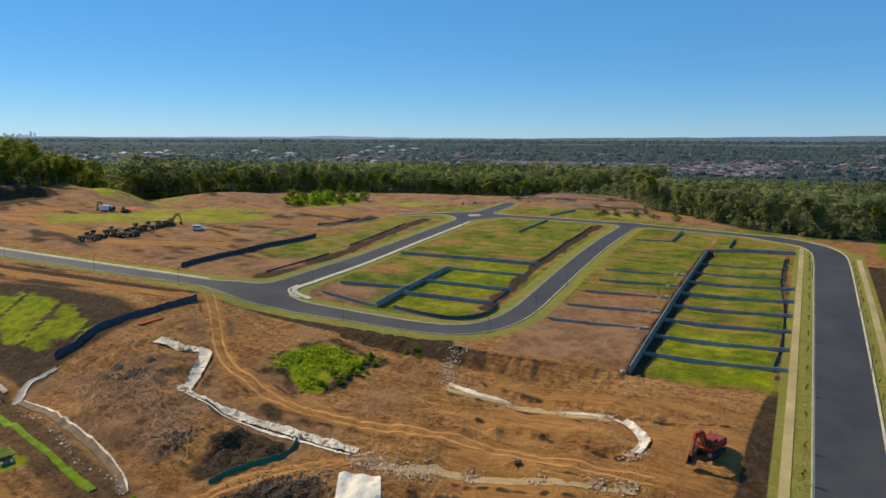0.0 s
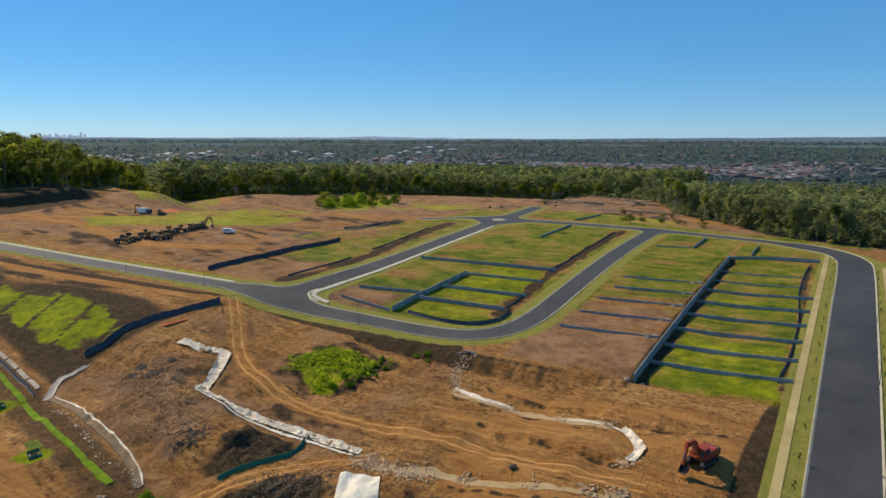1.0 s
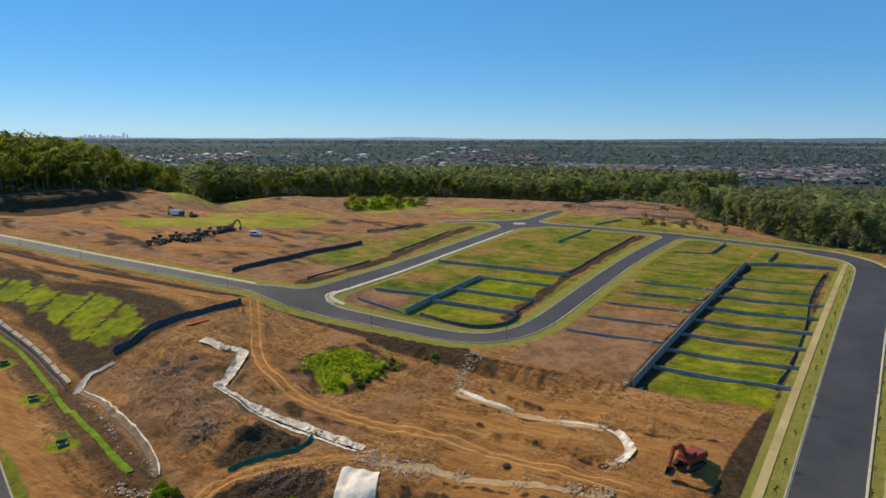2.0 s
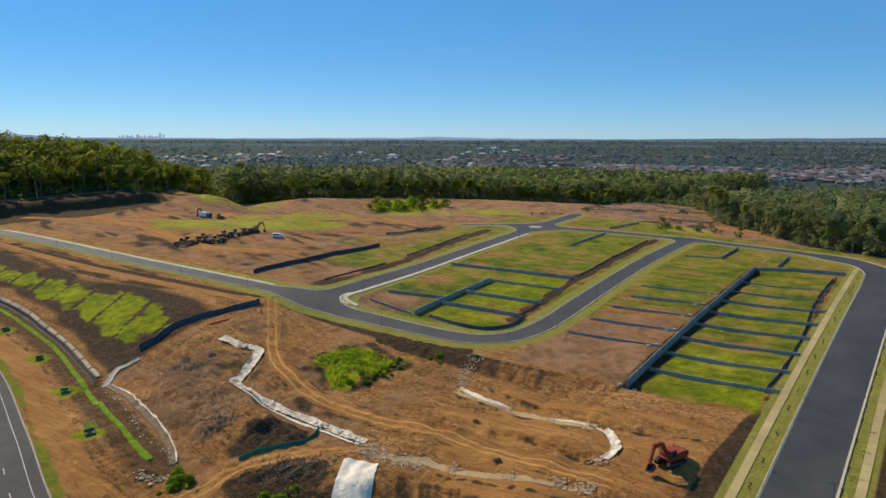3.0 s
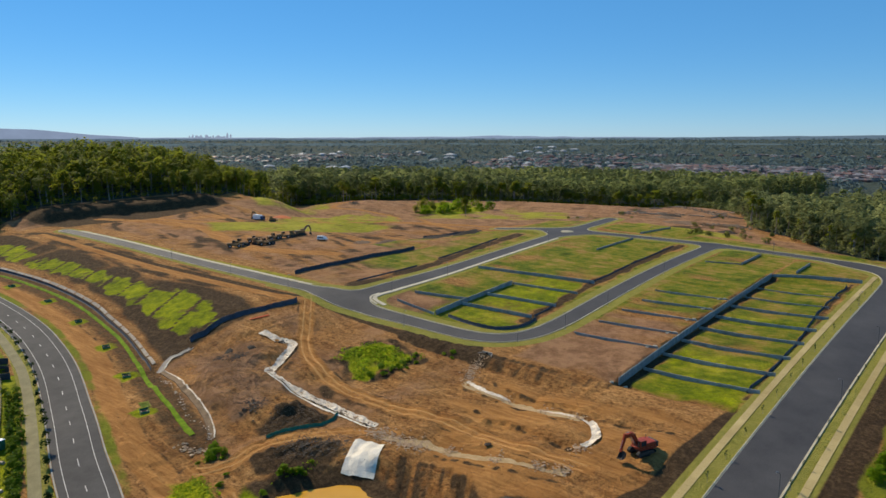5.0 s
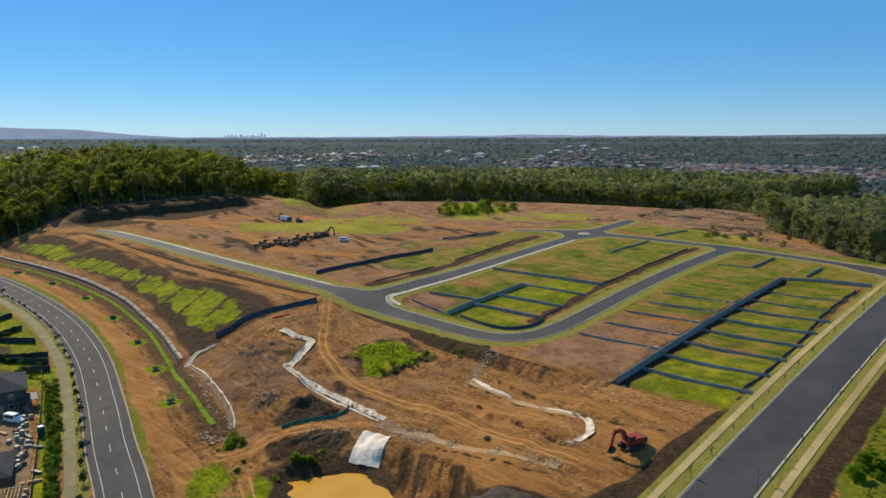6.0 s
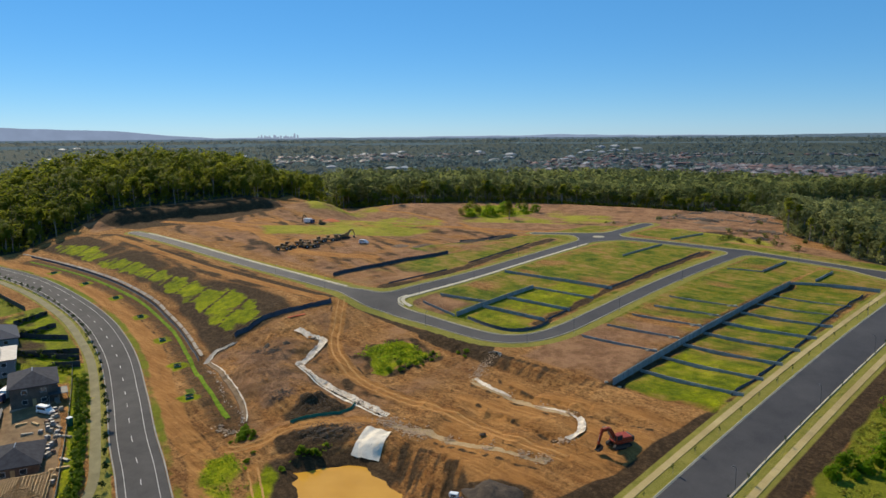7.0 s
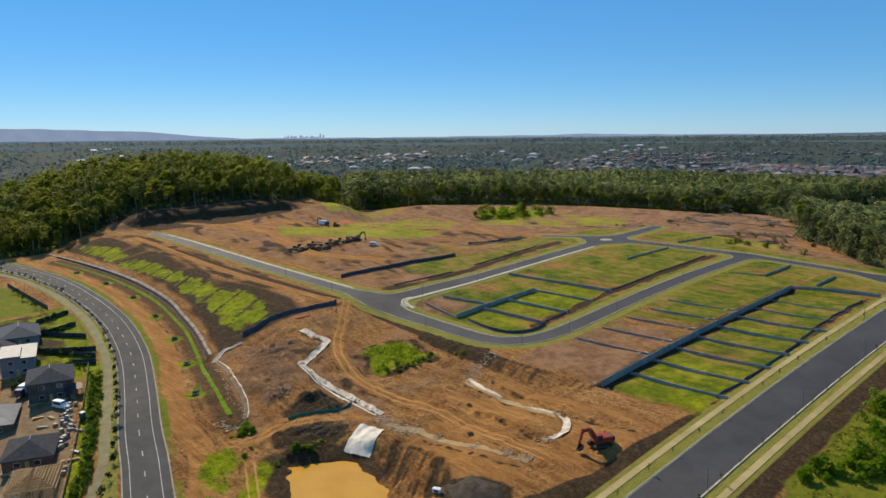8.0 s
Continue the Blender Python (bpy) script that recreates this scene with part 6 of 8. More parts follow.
# ---- shrubs and street trees ----
BUSH = [make_tree(200 + k, (1.0, 0.8, 1.3)[k], (1.3, 1.2, 1.4)[k], 170, 0.2, M_LEAF_BUSH, "shrub", "bright green leafy shrub in the hollow", "shrubs in the hollow", 6, 0.3) for k in range(3)]
SCRUB = [make_tree(210 + k, (2.6, 4.2, 1.8)[k], (1.7, 2.2, 1.5)[k], 230, 0.24, M_LEAF_BUSH, "shrub", "green leafy shrub standing in rough grass", "shrubs in rough grass", 7, 0.25) for k in range(3)]
THICKET = [make_tree(260 + k, (3.6, 5.0)[k], (4.2, 4.6)[k], 420, 0.4, (M_LEAF_BUSH, M_LEAF)[k], "shrub", "broad green thicket on the spoil mound", "mound thicket", 11, 0.12) for k in range(2)]
DARK = [make_tree(220 + k, (1.9, 1.5)[k], (0.95, 0.8)[k], 130, 0.15, M_LEAF_DARK, "street_tree", "small round dark-leaved street tree in grass verge", "street trees", 5, 0.35) for k in range(2)]
M_LEAF_HEDGE = leaf_mat("hedge_leaves", [(0.055, 0.105, 0.005), (0.120, 0.195, 0.009), (0.20, 0.275, 0.014)])
HEDGE = [make_tree(230 + k, (1.3, 1.0)[k], (0.9, 0.8)[k], 110, 0.14, M_LEAF_HEDGE, "shrub", "green clipped hedge shrub beside the footpath", "footpath shrubs", 5, 0.2) for k in range(2)]
SAPLING = make_tree(240, 2.2, 0.42, 60, 0.11, M_LEAF_DARK, "sapling", "thin staked sapling in the road verge", "verge saplings", 4, 0.45)
plant_rng = random.Random(9)


def scatter(kinds, spots, lo=0.75, hi=1.25):
    for k, (x, y) in enumerate(spots):
        if k < len(kinds):
            kinds[k].matrix_basis = on_ground(x, y, plant_rng.uniform(0, 360))
        else:
            placed_copy(kinds[plant_rng.randrange(len(kinds))], x, y, plant_rng.uniform(0, 360), plant_rng.uniform(lo, hi), 0.08)


x, y, d = jitter(MOUND, 2.3, 71)
scatter(BUSH, [(a, b) for a, b, e in zip(x, y, d) if e > 0.3 and a > -54][:16], 0.5, 0.9)


def weeds(name, x, y, tall, wide, leaf, label, seed):
    """Low leafy weeds as one mass."""
    rng = np.random.default_rng(seed)
    n = len(x)
    z = HV(x, y) + rng.uniform(0.0, tall, n) + tall * 1.3 * np.maximum(value_noise(x, y, 2.8, seed + 1), -0.1)
    d = rng.normal(size=(n, 3)) * 0.5 + np.array([0, 0, 0.8])
    d /= np.linalg.norm(d, axis=1)[:, None]
    a = np.cross(d, rng.normal(size=(n, 3)))
    a /= np.linalg.norm(a, axis=1)[:, None]
    b = np.cross(d, a)
    w = (wide * rng.uniform(0.5, 1.3, n))[:, None]
    p = np.column_stack([x, y, z])
    q = np.stack([p - a * w, p - b * w * 0.7, p + a * w, p + b * w * 0.7], 1)
    return tagged(new(name, card_mesh(name, q, leaf)), label, "weeds", kind="stuff")


x, y, d = jitter(MOUND, 0.5, 75)
s = (d > 1.3 + 3.4 * value_noise(x, y, 3.6, 70)) & (value_noise(x, y, 2.6, 76) > -0.22 + 0.5 * sst(-62, -52, x))
weeds("weeds", x[s], y[s], 0.6, 0.34, M_LEAF_LIME, "bright green weeds filling the hollow", 77)
for poly, seed in (([(-48, -82), (-38, -83), (-28, -88), (-20, -93), (-34, -96), (-48, -89)], 78), ([(-55, -79), (-50, -75), (-46.5, -76), (-48, -80), (-53, -81)], 79), ([(-37, -70), (-33, -64), (-31, -66), (-33, -76), (-36, -77)], 80)):
    x, y, d = jitter(poly, 0.7, seed)
    s = value_noise(x, y, 3, seed) > -0.15
    weeds("weeds", x[s], y[s], 0.45, 0.3, M_LEAF_LIME, "patchy green weeds near the muddy pond", seed)
for a, b in ((-44.5, -8.2), (-46.5, -9.5), (-43, -10.4), (-53, -76.5), (-50.5, -78), (-48.5, -76.4), (-51.5, -80), (-34, -73), (-33, -70.5), (-31.5, -78.5), (-33, -66), (-42, -79.5), (-40.5, -82)):
    placed_copy(BUSH[plant_rng.randrange(3)], a, b, plant_rng.uniform(0, 360), plant_rng.uniform(0.6, 1.0), 0.1)
x, y, d = jitter([(54.5, -50), (54.5, 60), (92, 60), (92, -50)], 5.2, 72)
scatter(SCRUB, [(a, b) for a, b in zip(x, y) if value_noise(np.array([a]), np.array([b]), 14, 73)[0] > 0.05 or plant_rng.random() < 0.12][:70], 0.5, 1.3)
x, y, d = jitter([(58, 60), (58, 165), (120, 190), (150, 60)], 8, 74)
for a, b in list(zip(x, y))[:60]:
    if plant_rng.random() < 0.6:
        placed_copy(SCRUB[plant_rng.randrange(3)], a, b, plant_rng.uniform(0, 360), plant_rng.uniform(0.8, 1.9), 0.1)
for q in ((-53.4, -75.2), (-51.2, -76.2), (-49.6, -75.4), (-52.4, -77.2), (-50.6, -77.6), (-33.5, -72), (-32, -69.5)):
    placed_copy(SCRUB[2], q[0], q[1], plant_rng.uniform(0, 360), plant_rng.uniform(0.65, 1.0), 0.15)
for k in range(34):
    if k < 20:
        a = plant_rng.uniform(0, 1)
        q = (55 + 13 * a + plant_rng.uniform(-2, 2), -6 + 15 * a + plant_rng.uniform(-4, 3))
    else:
        q = (plant_rng.uniform(55, 61), plant_rng.uniform(16, 44))
    placed_copy(SCRUB[plant_rng.randrange(3)], q[0], q[1], plant_rng.uniform(0, 360), plant_rng.uniform(0.7, 1.35), 0.1)
spots = [(-271, 222), (-266, 226), (-262, 221), (-274, 232), (-258, 236), (-262, 246), (-270, 252), (-266, 262), (-258, 264), (-256, 280), (-264, 286), (-274, 276), (-284, 284), (-280, 264), (-292, 296), (-272, 298), (-300, 300), (-286, 306), (-262, 298), (-276, 244), (-299, 262), (-252, 254)]
for a, b in spots:
    placed_copy(THICKET[plant_rng.randrange(2)], a, b, plant_rng.uniform(0, 360), plant_rng.uniform(0.7, 1.5), 0.3)
THICKET[0].matrix_basis, THICKET[1].matrix_basis = on_ground(-282, 250), on_ground(-268, 238)
AP = even(ART_PATH, 1.0)
for k in range(20, len(AP) - 20, 7):
    (x, y), (x2, y2) = AP[k], AP[k + 1]
    nx, ny = -(y2 - y), x2 - x
    src = DARK[plant_rng.randrange(2)]
    off = 2.4 + plant_rng.uniform(-0.3, 0.3)
    placed_copy(src, x - nx * off, y - ny * off, plant_rng.uniform(0, 360), plant_rng.uniform(0.8, 1.5) if x < -105 else plant_rng.uniform(0.9, 1.6), 0.05)
DARK[0].matrix_basis, DARK[1].matrix_basis = on_ground(-46, -110.2), on_ground(-43, -111.4)
for k in range(12, 112):
    (x, y), (x2, y2) = AP[k], AP[k + 1]
    nx, ny = -(y2 - y), x2 - x
    off = (2.6, 4.1)[k % 2] + plant_rng.uniform(-0.4, 0.5)
    placed_copy(HEDGE[plant_rng.randrange(2)], x + nx * off, y + ny * off, plant_rng.uniform(0, 360), plant_rng.uniform(1.3, 1.9), 0.05)
HEDGE[0].matrix_basis, HEDGE[1].matrix_basis = on_ground(-40, -120.6), on_ground(-38, -121.6)
first = True
for x0, lo, hi, gap in ((31.6, -60, 130, 10.5), (43.9, -58, 120, 9.0)):
    y = lo
    while y < hi:
        if first:
            SAPLING.matrix_basis = on_ground(x0, y)
            first = False
        else:
            placed_copy(SAPLING, x0, y + plant_rng.uniform(-0.8, 0.8), plant_rng.uniform(0, 360), plant_rng.uniform(0.75, 1.15))
        y += gap

# ---- street lamps ----
M_POLE = mottled("dark_lamp_paint", (0.06, 0.065, 0.07), (0.10, 0.105, 0.11), 2, 10, 0.5, 0, vary=0)
M_LENS = mottled("lamp_lens", (0.6, 0.6, 0.6), (0.75, 0.75, 0.75), 2, 10, 0.2, 0, vary=0)


def street_lamp():
    lamp = empty("street_lamp", pose(0, 0, 0), "dark metal post-top street lamp beside the kerb", "street lamp", "street lamps")
    b = bmesh.new()
    tube(b, (0, 0, -0.3), (0, 0, 0.9), 0.085, 0.08, 8)
    tube(b, (0, 0, 0.9), (0, 0, 4.6), 0.06, 0.045, 8)
    part("pole", b, M_POLE, lamp)
    b = bmesh.new()
    tube(b, (0, 0, 4.55), (0.45, 0, 4.75), 0.035, 0.03, 6)
    box(b, 0.3, 0.85, -0.14, 0.14, 4.72, 4.84, 0.03)
    part("lamp_head", b, M_POLE, lamp)
    part("lens", boxed(0.38, 0.8, -0.1, 0.1, 4.695, 4.722), M_LENS, lamp)
    b = bmesh.new()
    box(b, -0.18, 0.18, -0.18, 0.18, -0.2, 0.04, 0.02)
    part("base_plate", b, M_STEEL, lamp)
    return lamp


lamp0 = street_lamp()
lamp_spots = [(43.0, -25.5, 180), (43.0, 20, 180), (43.0, 62, 180), (32.3, 95, 0), (-28.2, 48, 180), (-30.4, 95, 180), (-33.4, 6.2, 130), (-67.5, -3.2, 90), (-91.0, 15.5, 180), (-90.6, 44, 180), (-102.4, 85, 0), (-94.2, 118, 180),
              (-118, -6.8, 90), (-150, -8.1, 90), (-190, -9.2, 90), (-230, -9.4, 90), (-66, 162, 0), (-10, 155.6, 90), (-27.9, 22, 180)]
for k, (x, y, a) in enumerate(lamp_spots):
    if k == 0:
        lamp0.matrix_basis = on_ground(x, y, a)
    else:
        copy_thing(lamp0, on_ground(x, y, a))

# ---- machines ----
M_ORANGE = mottled("worn_orange_paint", (0.22, 0.028, 0.012), (0.37, 0.058, 0.022), 1.5, 9, 0.5, 0.1, 0.01)
M_YELLOW = mottled("dusty_yellow_paint", (0.20, 0.11, 0.040), (0.33, 0.19, 0.075), 1.5, 9, 0.6, 0.1, 0.01)
M_BLACK = mottled("black_rubber", (0.012, 0.012, 0.012), (0.035, 0.032, 0.03), 1.5, 9, 0.8, 0.2, 0.01)
M_DARKSTEEL = mottled("dark_worn_steel", (0.05, 0.045, 0.04), (0.12, 0.1, 0.09), 1.5, 9, 0.6, 0.2, 0.01, 0.4)
M_WHITE = mottled("white_vehicle_paint", (0.7, 0.7, 0.69), (0.82, 0.82, 0.81), 1.5, 9, 0.35, 0, vary=0.1)
M_GLASS = mottled("dark_glass", (0.02, 0.025, 0.03), (0.04, 0.045, 0.05), 1.5, 9, 0.08, 0, vary=0, spec=0.6)


def track(thing, y, length, tall, wide):
    """A crawler track: a rounded belt of shoes round a frame with rollers."""
    b = bmesh.new()
    r = tall / 2
    n = 30
    path = []
    straight = length - tall
    for k in range(n):
        s = k / n * (2 * straight + 2 * math.pi * r)
        if s < straight:
            path.append((-straight / 2 + s, 0.0, 0.0))
        elif s < straight + math.pi * r:
            a = (s - straight) / r
            path.append((straight / 2 + r * math.sin(a), r - r * math.cos(a), a))
        elif s < 2 * straight + math.pi * r:
            path.append((straight / 2 - (s - straight - math.pi * r), tall, math.pi))
        else:
            a = (s - 2 * straight - math.pi * r) / r
            path.append((-straight / 2 - r * math.sin(a), r + r * math.cos(a), math.pi + a))
    rings = []
    for k, (px, pz, a) in enumerate(path):
        out = Vector((math.sin(a), 0, -math.cos(a)))
        lug = 0.06 if k % 2 else 0.0
        c = Vector((px, y, pz))
        rings.append([b.verts.new(c + out * o + Vector((0, sy * wide / 2, 0))) for o, sy in ((-0.04, -1), (0.02 + lug, -1), (0.02 + lug, 1), (-0.04, 1))])
    for r0, r1 in zip(rings, rings[1:] + rings[:1]):
        for k in range(4):
            b.faces.new((r0[k], r0[(k + 1) % 4], r1[(k + 1) % 4], r1[k]))
    part("track", b, M_BLACK, thing)
    b = bmesh.new()
    box(b, -straight / 2, straight / 2, y - wide * 0.32, y + wide * 0.32, tall * 0.2, tall * 0.82, 0.04)
    for k in range(5):
        q = -straight / 2 + straight * k / 4
        tube(b, (q, y - wide * 0.38, tall * 0.4), (q, y + wide * 0.38, tall * 0.4), tall * 0.3, tall * 0.3, 10)
    part("track_frame", b, M_DARKSTEEL, thing)


def beam(b, p, q, w, h0, h1):
    """A tapered box beam from p to q."""
    p, q = Vector(p), Vector(q)
    d = (q - p).normalized()
    up = Vector((-d.z, 0, d.x))
    vs = []
    for c, h in ((p, h0), (q, h1)):
        for sy in (-1, 1):
            for sz in (-1, 1):
                vs.append(b.verts.new(c + Vector((0, sy * w / 2, 0)) + up * sz * h / 2))
    for f in ((0, 1, 3, 2), (4, 6, 7, 5), (0, 4, 5, 1), (2, 3, 7, 6), (0, 2, 6, 4), (1, 5, 7, 3)):
        b.faces.new([vs[k] for k in f])


def excavator(label, paint, group="", reach=1.0):
    ex = empty("excavator", pose(0, 0, 0), label, "excavator", group)
    for y in (-1.2, 1.2):
        track(ex, y, 4.2, 0.95, 0.6)
    b = bmesh.new()
    tube(b, (0, 0, 0.85), (0, 0, 1.15), 0.75, 0.75, 16)
    box(b, -0.9, 0.9, -0.95, 0.95, 0.5, 0.9, 0.05)
    part("turntable", b, M_DARKSTEEL, ex)
    b = bmesh.new()
    box(b, -2.5, 1.5, -1.35, 1.35, 1.15, 1.45, 0.04)
    box(b, -2.3, 0.2, -1.35, 1.35, 1.45, 2.35, 0.12)
    box(b, 0.2, 1.3, -1.35, -0.45, 1.45, 2.1, 0.08)
    part("body", b, paint, ex)
    b = bmesh.new()
    box(b, -2.95, -2.3, -1.3, 1.3, 1.2, 2.25, 0.18)
    part("counterweight", b, M_DARKSTEEL, ex)
    cab = part("cab", boxed(0.05, 1.55, 0.4, 1.35, 1.45, 2.95, bevel=0.1), paint, ex)
    for a in ((1.545, 1.57, 0.5, 1.25, 1.75, 2.8), (0.25, 1.4, 1.34, 1.365, 1.95, 2.8), (0.02, 0.06, 0.55, 1.2, 2.2, 2.8)):
        part("window", boxed(*a), M_GLASS, cab)
    part("exhaust", (lambda q: (tube(q, (-1.6, -0.8, 2.3), (-1.6, -0.8, 2.95), 0.06, 0.06, 8), q)[1])(bmesh.new()), M_DARKSTEEL, ex)
    b = bmesh.new()
    beam(b, (0.9, 0, 1.7), (2.5, 0, 4.2), 0.5, 0.65, 0.8)
    beam(b, (2.5, 0, 4.2), (5.2 * reach, 0, 4.0), 0.45, 0.8, 0.5)
    part("boom", b, paint, ex)
    b = bmesh.new()
    beam(b, (4.9 * reach, 0, 4.5), (6.1 * reach, 0, 1.3), 0.38, 0.6, 0.35)
    part("stick", b, paint, ex)
    b = bmesh.new()
    tube(b, (1.5, 0.3, 1.7), (3.0, 0.3, 3.9), 0.09, 0.06, 8)
    tube(b, (1.5, -0.3, 1.7), (3.0, -0.3, 3.9), 0.09, 0.06, 8)
    tube(b, (3.2, 0, 4.65), (4.9 * reach, 0, 4.8), 0.09, 0.06, 8)
    tube(b, (5.3 * reach, 0.0, 4.0), (6.2 * reach, 0, 2.0), 0.07, 0.05, 8)
    part("hydraulic_ram", b, M_STEEL, ex)
    b = bmesh.new()
    n = 7
    ring = [(6.1 * reach - 0.75 * math.sin(a) * 1.1, 0.75 - 0.75 * math.cos(a)) for a in np.linspace(-0.3, 2.6, n)]
    for sy in (-0.55, 0.55):
        vs = [b.verts.new((px, sy, pz)) for px, pz in ring]
        b.faces.new(vs)
    for (ax, az), (bx, bz) in zip(ring, ring[1:]):
        b.faces.new([b.verts.new(q) for q in ((ax, -0.55, az), (ax, 0.55, az), (bx, 0.55, bz), (bx, -0.55, bz))])
    for k in range(5):
        yy = -0.5 + 0.25 * k
        box(b, ring[0][0] - 0.02, ring[0][0] + 0.22, yy - 0.05, yy + 0.05, ring[0][1] - 0.03, ring[0][1] + 0.05)
    bmesh.ops.solidify(b, geom=list(b.faces), thickness=0.04)
    part("bucket", b, M_DARKSTEEL, ex)
    return ex


ex1 = excavator("orange-red tracked excavator working on bare earth", M_ORANGE, reach=0.82)
ex1.matrix_basis = on_ground(18.2, -26.3, -112)
ex1.scale = (1.06, 1.06, 1.06)


def wheel(thing, x, y, r, w):
    b = bmesh.new()
    tube(b, (x, y - w / 2, r), (x, y + w / 2, r), r, r, 18)
    tyre = part("wheel", b, M_BLACK, thing)
    b = bmesh.new()
    tube(b, (x, y - w / 2 - 0.02, r), (x, y + w / 2 + 0.02, r), r * 0.5, r * 0.5, 12)
    part("rim", b, M_STEEL, tyre)


def loader(label, group):
    """A wheeled earthmover with cab, hood and bowl."""
    t = empty("earthmover", pose(0, 0, 0), label, "earthmover", group)
    for x in (-1.9, 1.9):
        for y in (-1.05, 1.05):
            wheel(t, x, y, 0.78, 0.55)
    b = bmesh.new()
    box(b, -3.2, -0.3, -0.85, 0.85, 0.9, 2.1, 0.12)
    box(b, -0.4, 2.2, -0.7, 0.7, 0.7, 1.5, 0.08)
    part("body", b, M_YELLOW, t)
    cab = part("cab", boxed(-0.9, 0.5, -0.75, 0.75, 1.9, 3.2, bevel=0.08), M_YELLOW, t)
    for a in ((0.495, 0.52, -0.6, 0.6, 2.3, 3.05), (-0.8, 0.4, 0.745, 0.77, 2.3, 3.05), (-0.8, 0.4, -0.77, -0.745, 2.3, 3.05)):
        part("window", boxed(*a), M_GLASS, cab)
    b = bmesh.new()
    for y in (-0.55, 0.55):
        beam(b, (1.0, 0, 1.5), (3.4, 0, 0.8), 0.2, 0.4, 0.3)
        for v in b.verts[-8:]:
            v.co.y += y
    part("lift_arm", b, M_YELLOW, t)
    b = bmesh.new()
    box(b, 3.1, 4.2, -1.35, 1.35, 0.1, 0.2)
    box(b, 3.1, 3.25, -1.35, 1.35, 0.1, 1.2)
    box(b, 3.1, 4.1, -1.4, -1.3, 0.1, 1.0)
    box(b, 3.1, 4.1, 1.3, 1.4, 0.1, 1.0)
    part("bucket", b, M_DARKSTEEL, t)
    return t


def dozer(label, group):
    t = empty("bulldozer", pose(0, 0, 0), label, "bulldozer", group)
    for y in (-1.0, 1.0):
        track(t, y, 3.6, 1.0, 0.5)
    b = bmesh.new()
    box(b, -1.6, 1.9, -0.6, 0.6, 0.7, 1.8, 0.1)
    part("body", b, M_YELLOW, t)
    cab = part("cab", boxed(-1.3, 0.1, -0.75, 0.75, 1.7, 3.0, bevel=0.08), M_YELLOW, t)
    part("window", boxed(0.095, 0.12, -0.6, 0.6, 2.0, 2.85), M_GLASS, cab)
    b = bmesh.new()
    for k in range(5):
        z0 = 0.1 + 0.24 * k
        off = 0.12 * (k - 2) ** 2 / 4
        box(b, 2.5 + off, 2.62 + off, -1.65, 1.65, z0, z0 + 0.25)
    part("blade", b, M_DARKSTEEL, t)
    b = bmesh.new()
    for y in (-1.3, 1.3):
        box(b, -0.3, 2.5, y - 0.09, y + 0.09, 0.4, 0.6)
    part("push_arm", b, M_DARKSTEEL, t)
    return t


G = "parked earthmoving machines"
LAB = "dusty yellow earthmover parked in a row on bare ground"
l1, d1 = loader(LAB, G), dozer("dusty yellow bulldozer parked in a row on bare ground", G)
l1.matrix_basis, d1.matrix_basis = on_ground(-191.5, 20.5, 60), on_ground(-191, 31.5, 20)
copy_thing(l1, on_ground(-187.5, 33, 80))
copy_thing(l1, on_ground(-195.5, 33.5, 50))
copy_thing(d1, on_ground(-189, 37, -20))
copy_thing(l1, on_ground(-194, 42.5, 95))
copy_thing(l1, on_ground(-195, 49, 75))
copy_thing(d1, on_ground(-195.5, 54.5, 100))
copy_thing(l1, on_ground(-193.5, 24.5, 40))
ex2 = excavator("yellow tracked excavator with raised boom parked beyond machines", M_YELLOW, G, 0.8)
ex2.matrix_basis = on_ground(-196.5, 60.5, 70)
copy_thing(ex2, on_ground(-157, 402, 200))


def van(label, paint, long=4.8, tall=1.95, group=""):
    t = empty("van", pose(0, 0, 0), label, "van", group)
    for x in (-long * 0.31, long * 0.32):
        for y in (-0.8, 0.8):
            wheel(t, x, y, 0.33, 0.22)
    b = bmesh.new()
    box(b, -long / 2, long / 2, -0.9, 0.9, 0.3, 1.05, 0.12)
    box(b, -long / 2 + 0.05, long * 0.22, -0.84, 0.84, 1.0, tall, 0.16)
    beam(b, (long * 0.2, 0, 1.35), (long * 0.4, 0, 0.95), 1.6, 0.85, 0.3)
    part("body", b, paint, t)
    part("windscreen", boxed(long * 0.235, long * 0.25, -0.7, 0.7, 1.15, tall - 0.2), M_GLASS, t)
    for y in (-0.845, 0.82):
        part("window", boxed(-long * 0.4, long * 0.18, y, y + 0.025, 1.2, tall - 0.25), M_GLASS, t)
    for y in (-0.65, 0.65):
        part("headlight", boxed(long / 2 - 0.02, long / 2 + 0.02, y - 0.16, y + 0.16, 0.65, 0.85), M_LENS, t)
    return t


v1 = van("white work vehicle parked on bare ground near machines", M_WHITE)
v1.matrix_basis = on_ground(-176.8, 57, 20)
van("silver-white van parked beside a house being built", M_WHITE, 5.0, 2.2).matrix_basis = pose(-105.5, -104.5, H(-105.5, -104.5), 0, 0, 25)


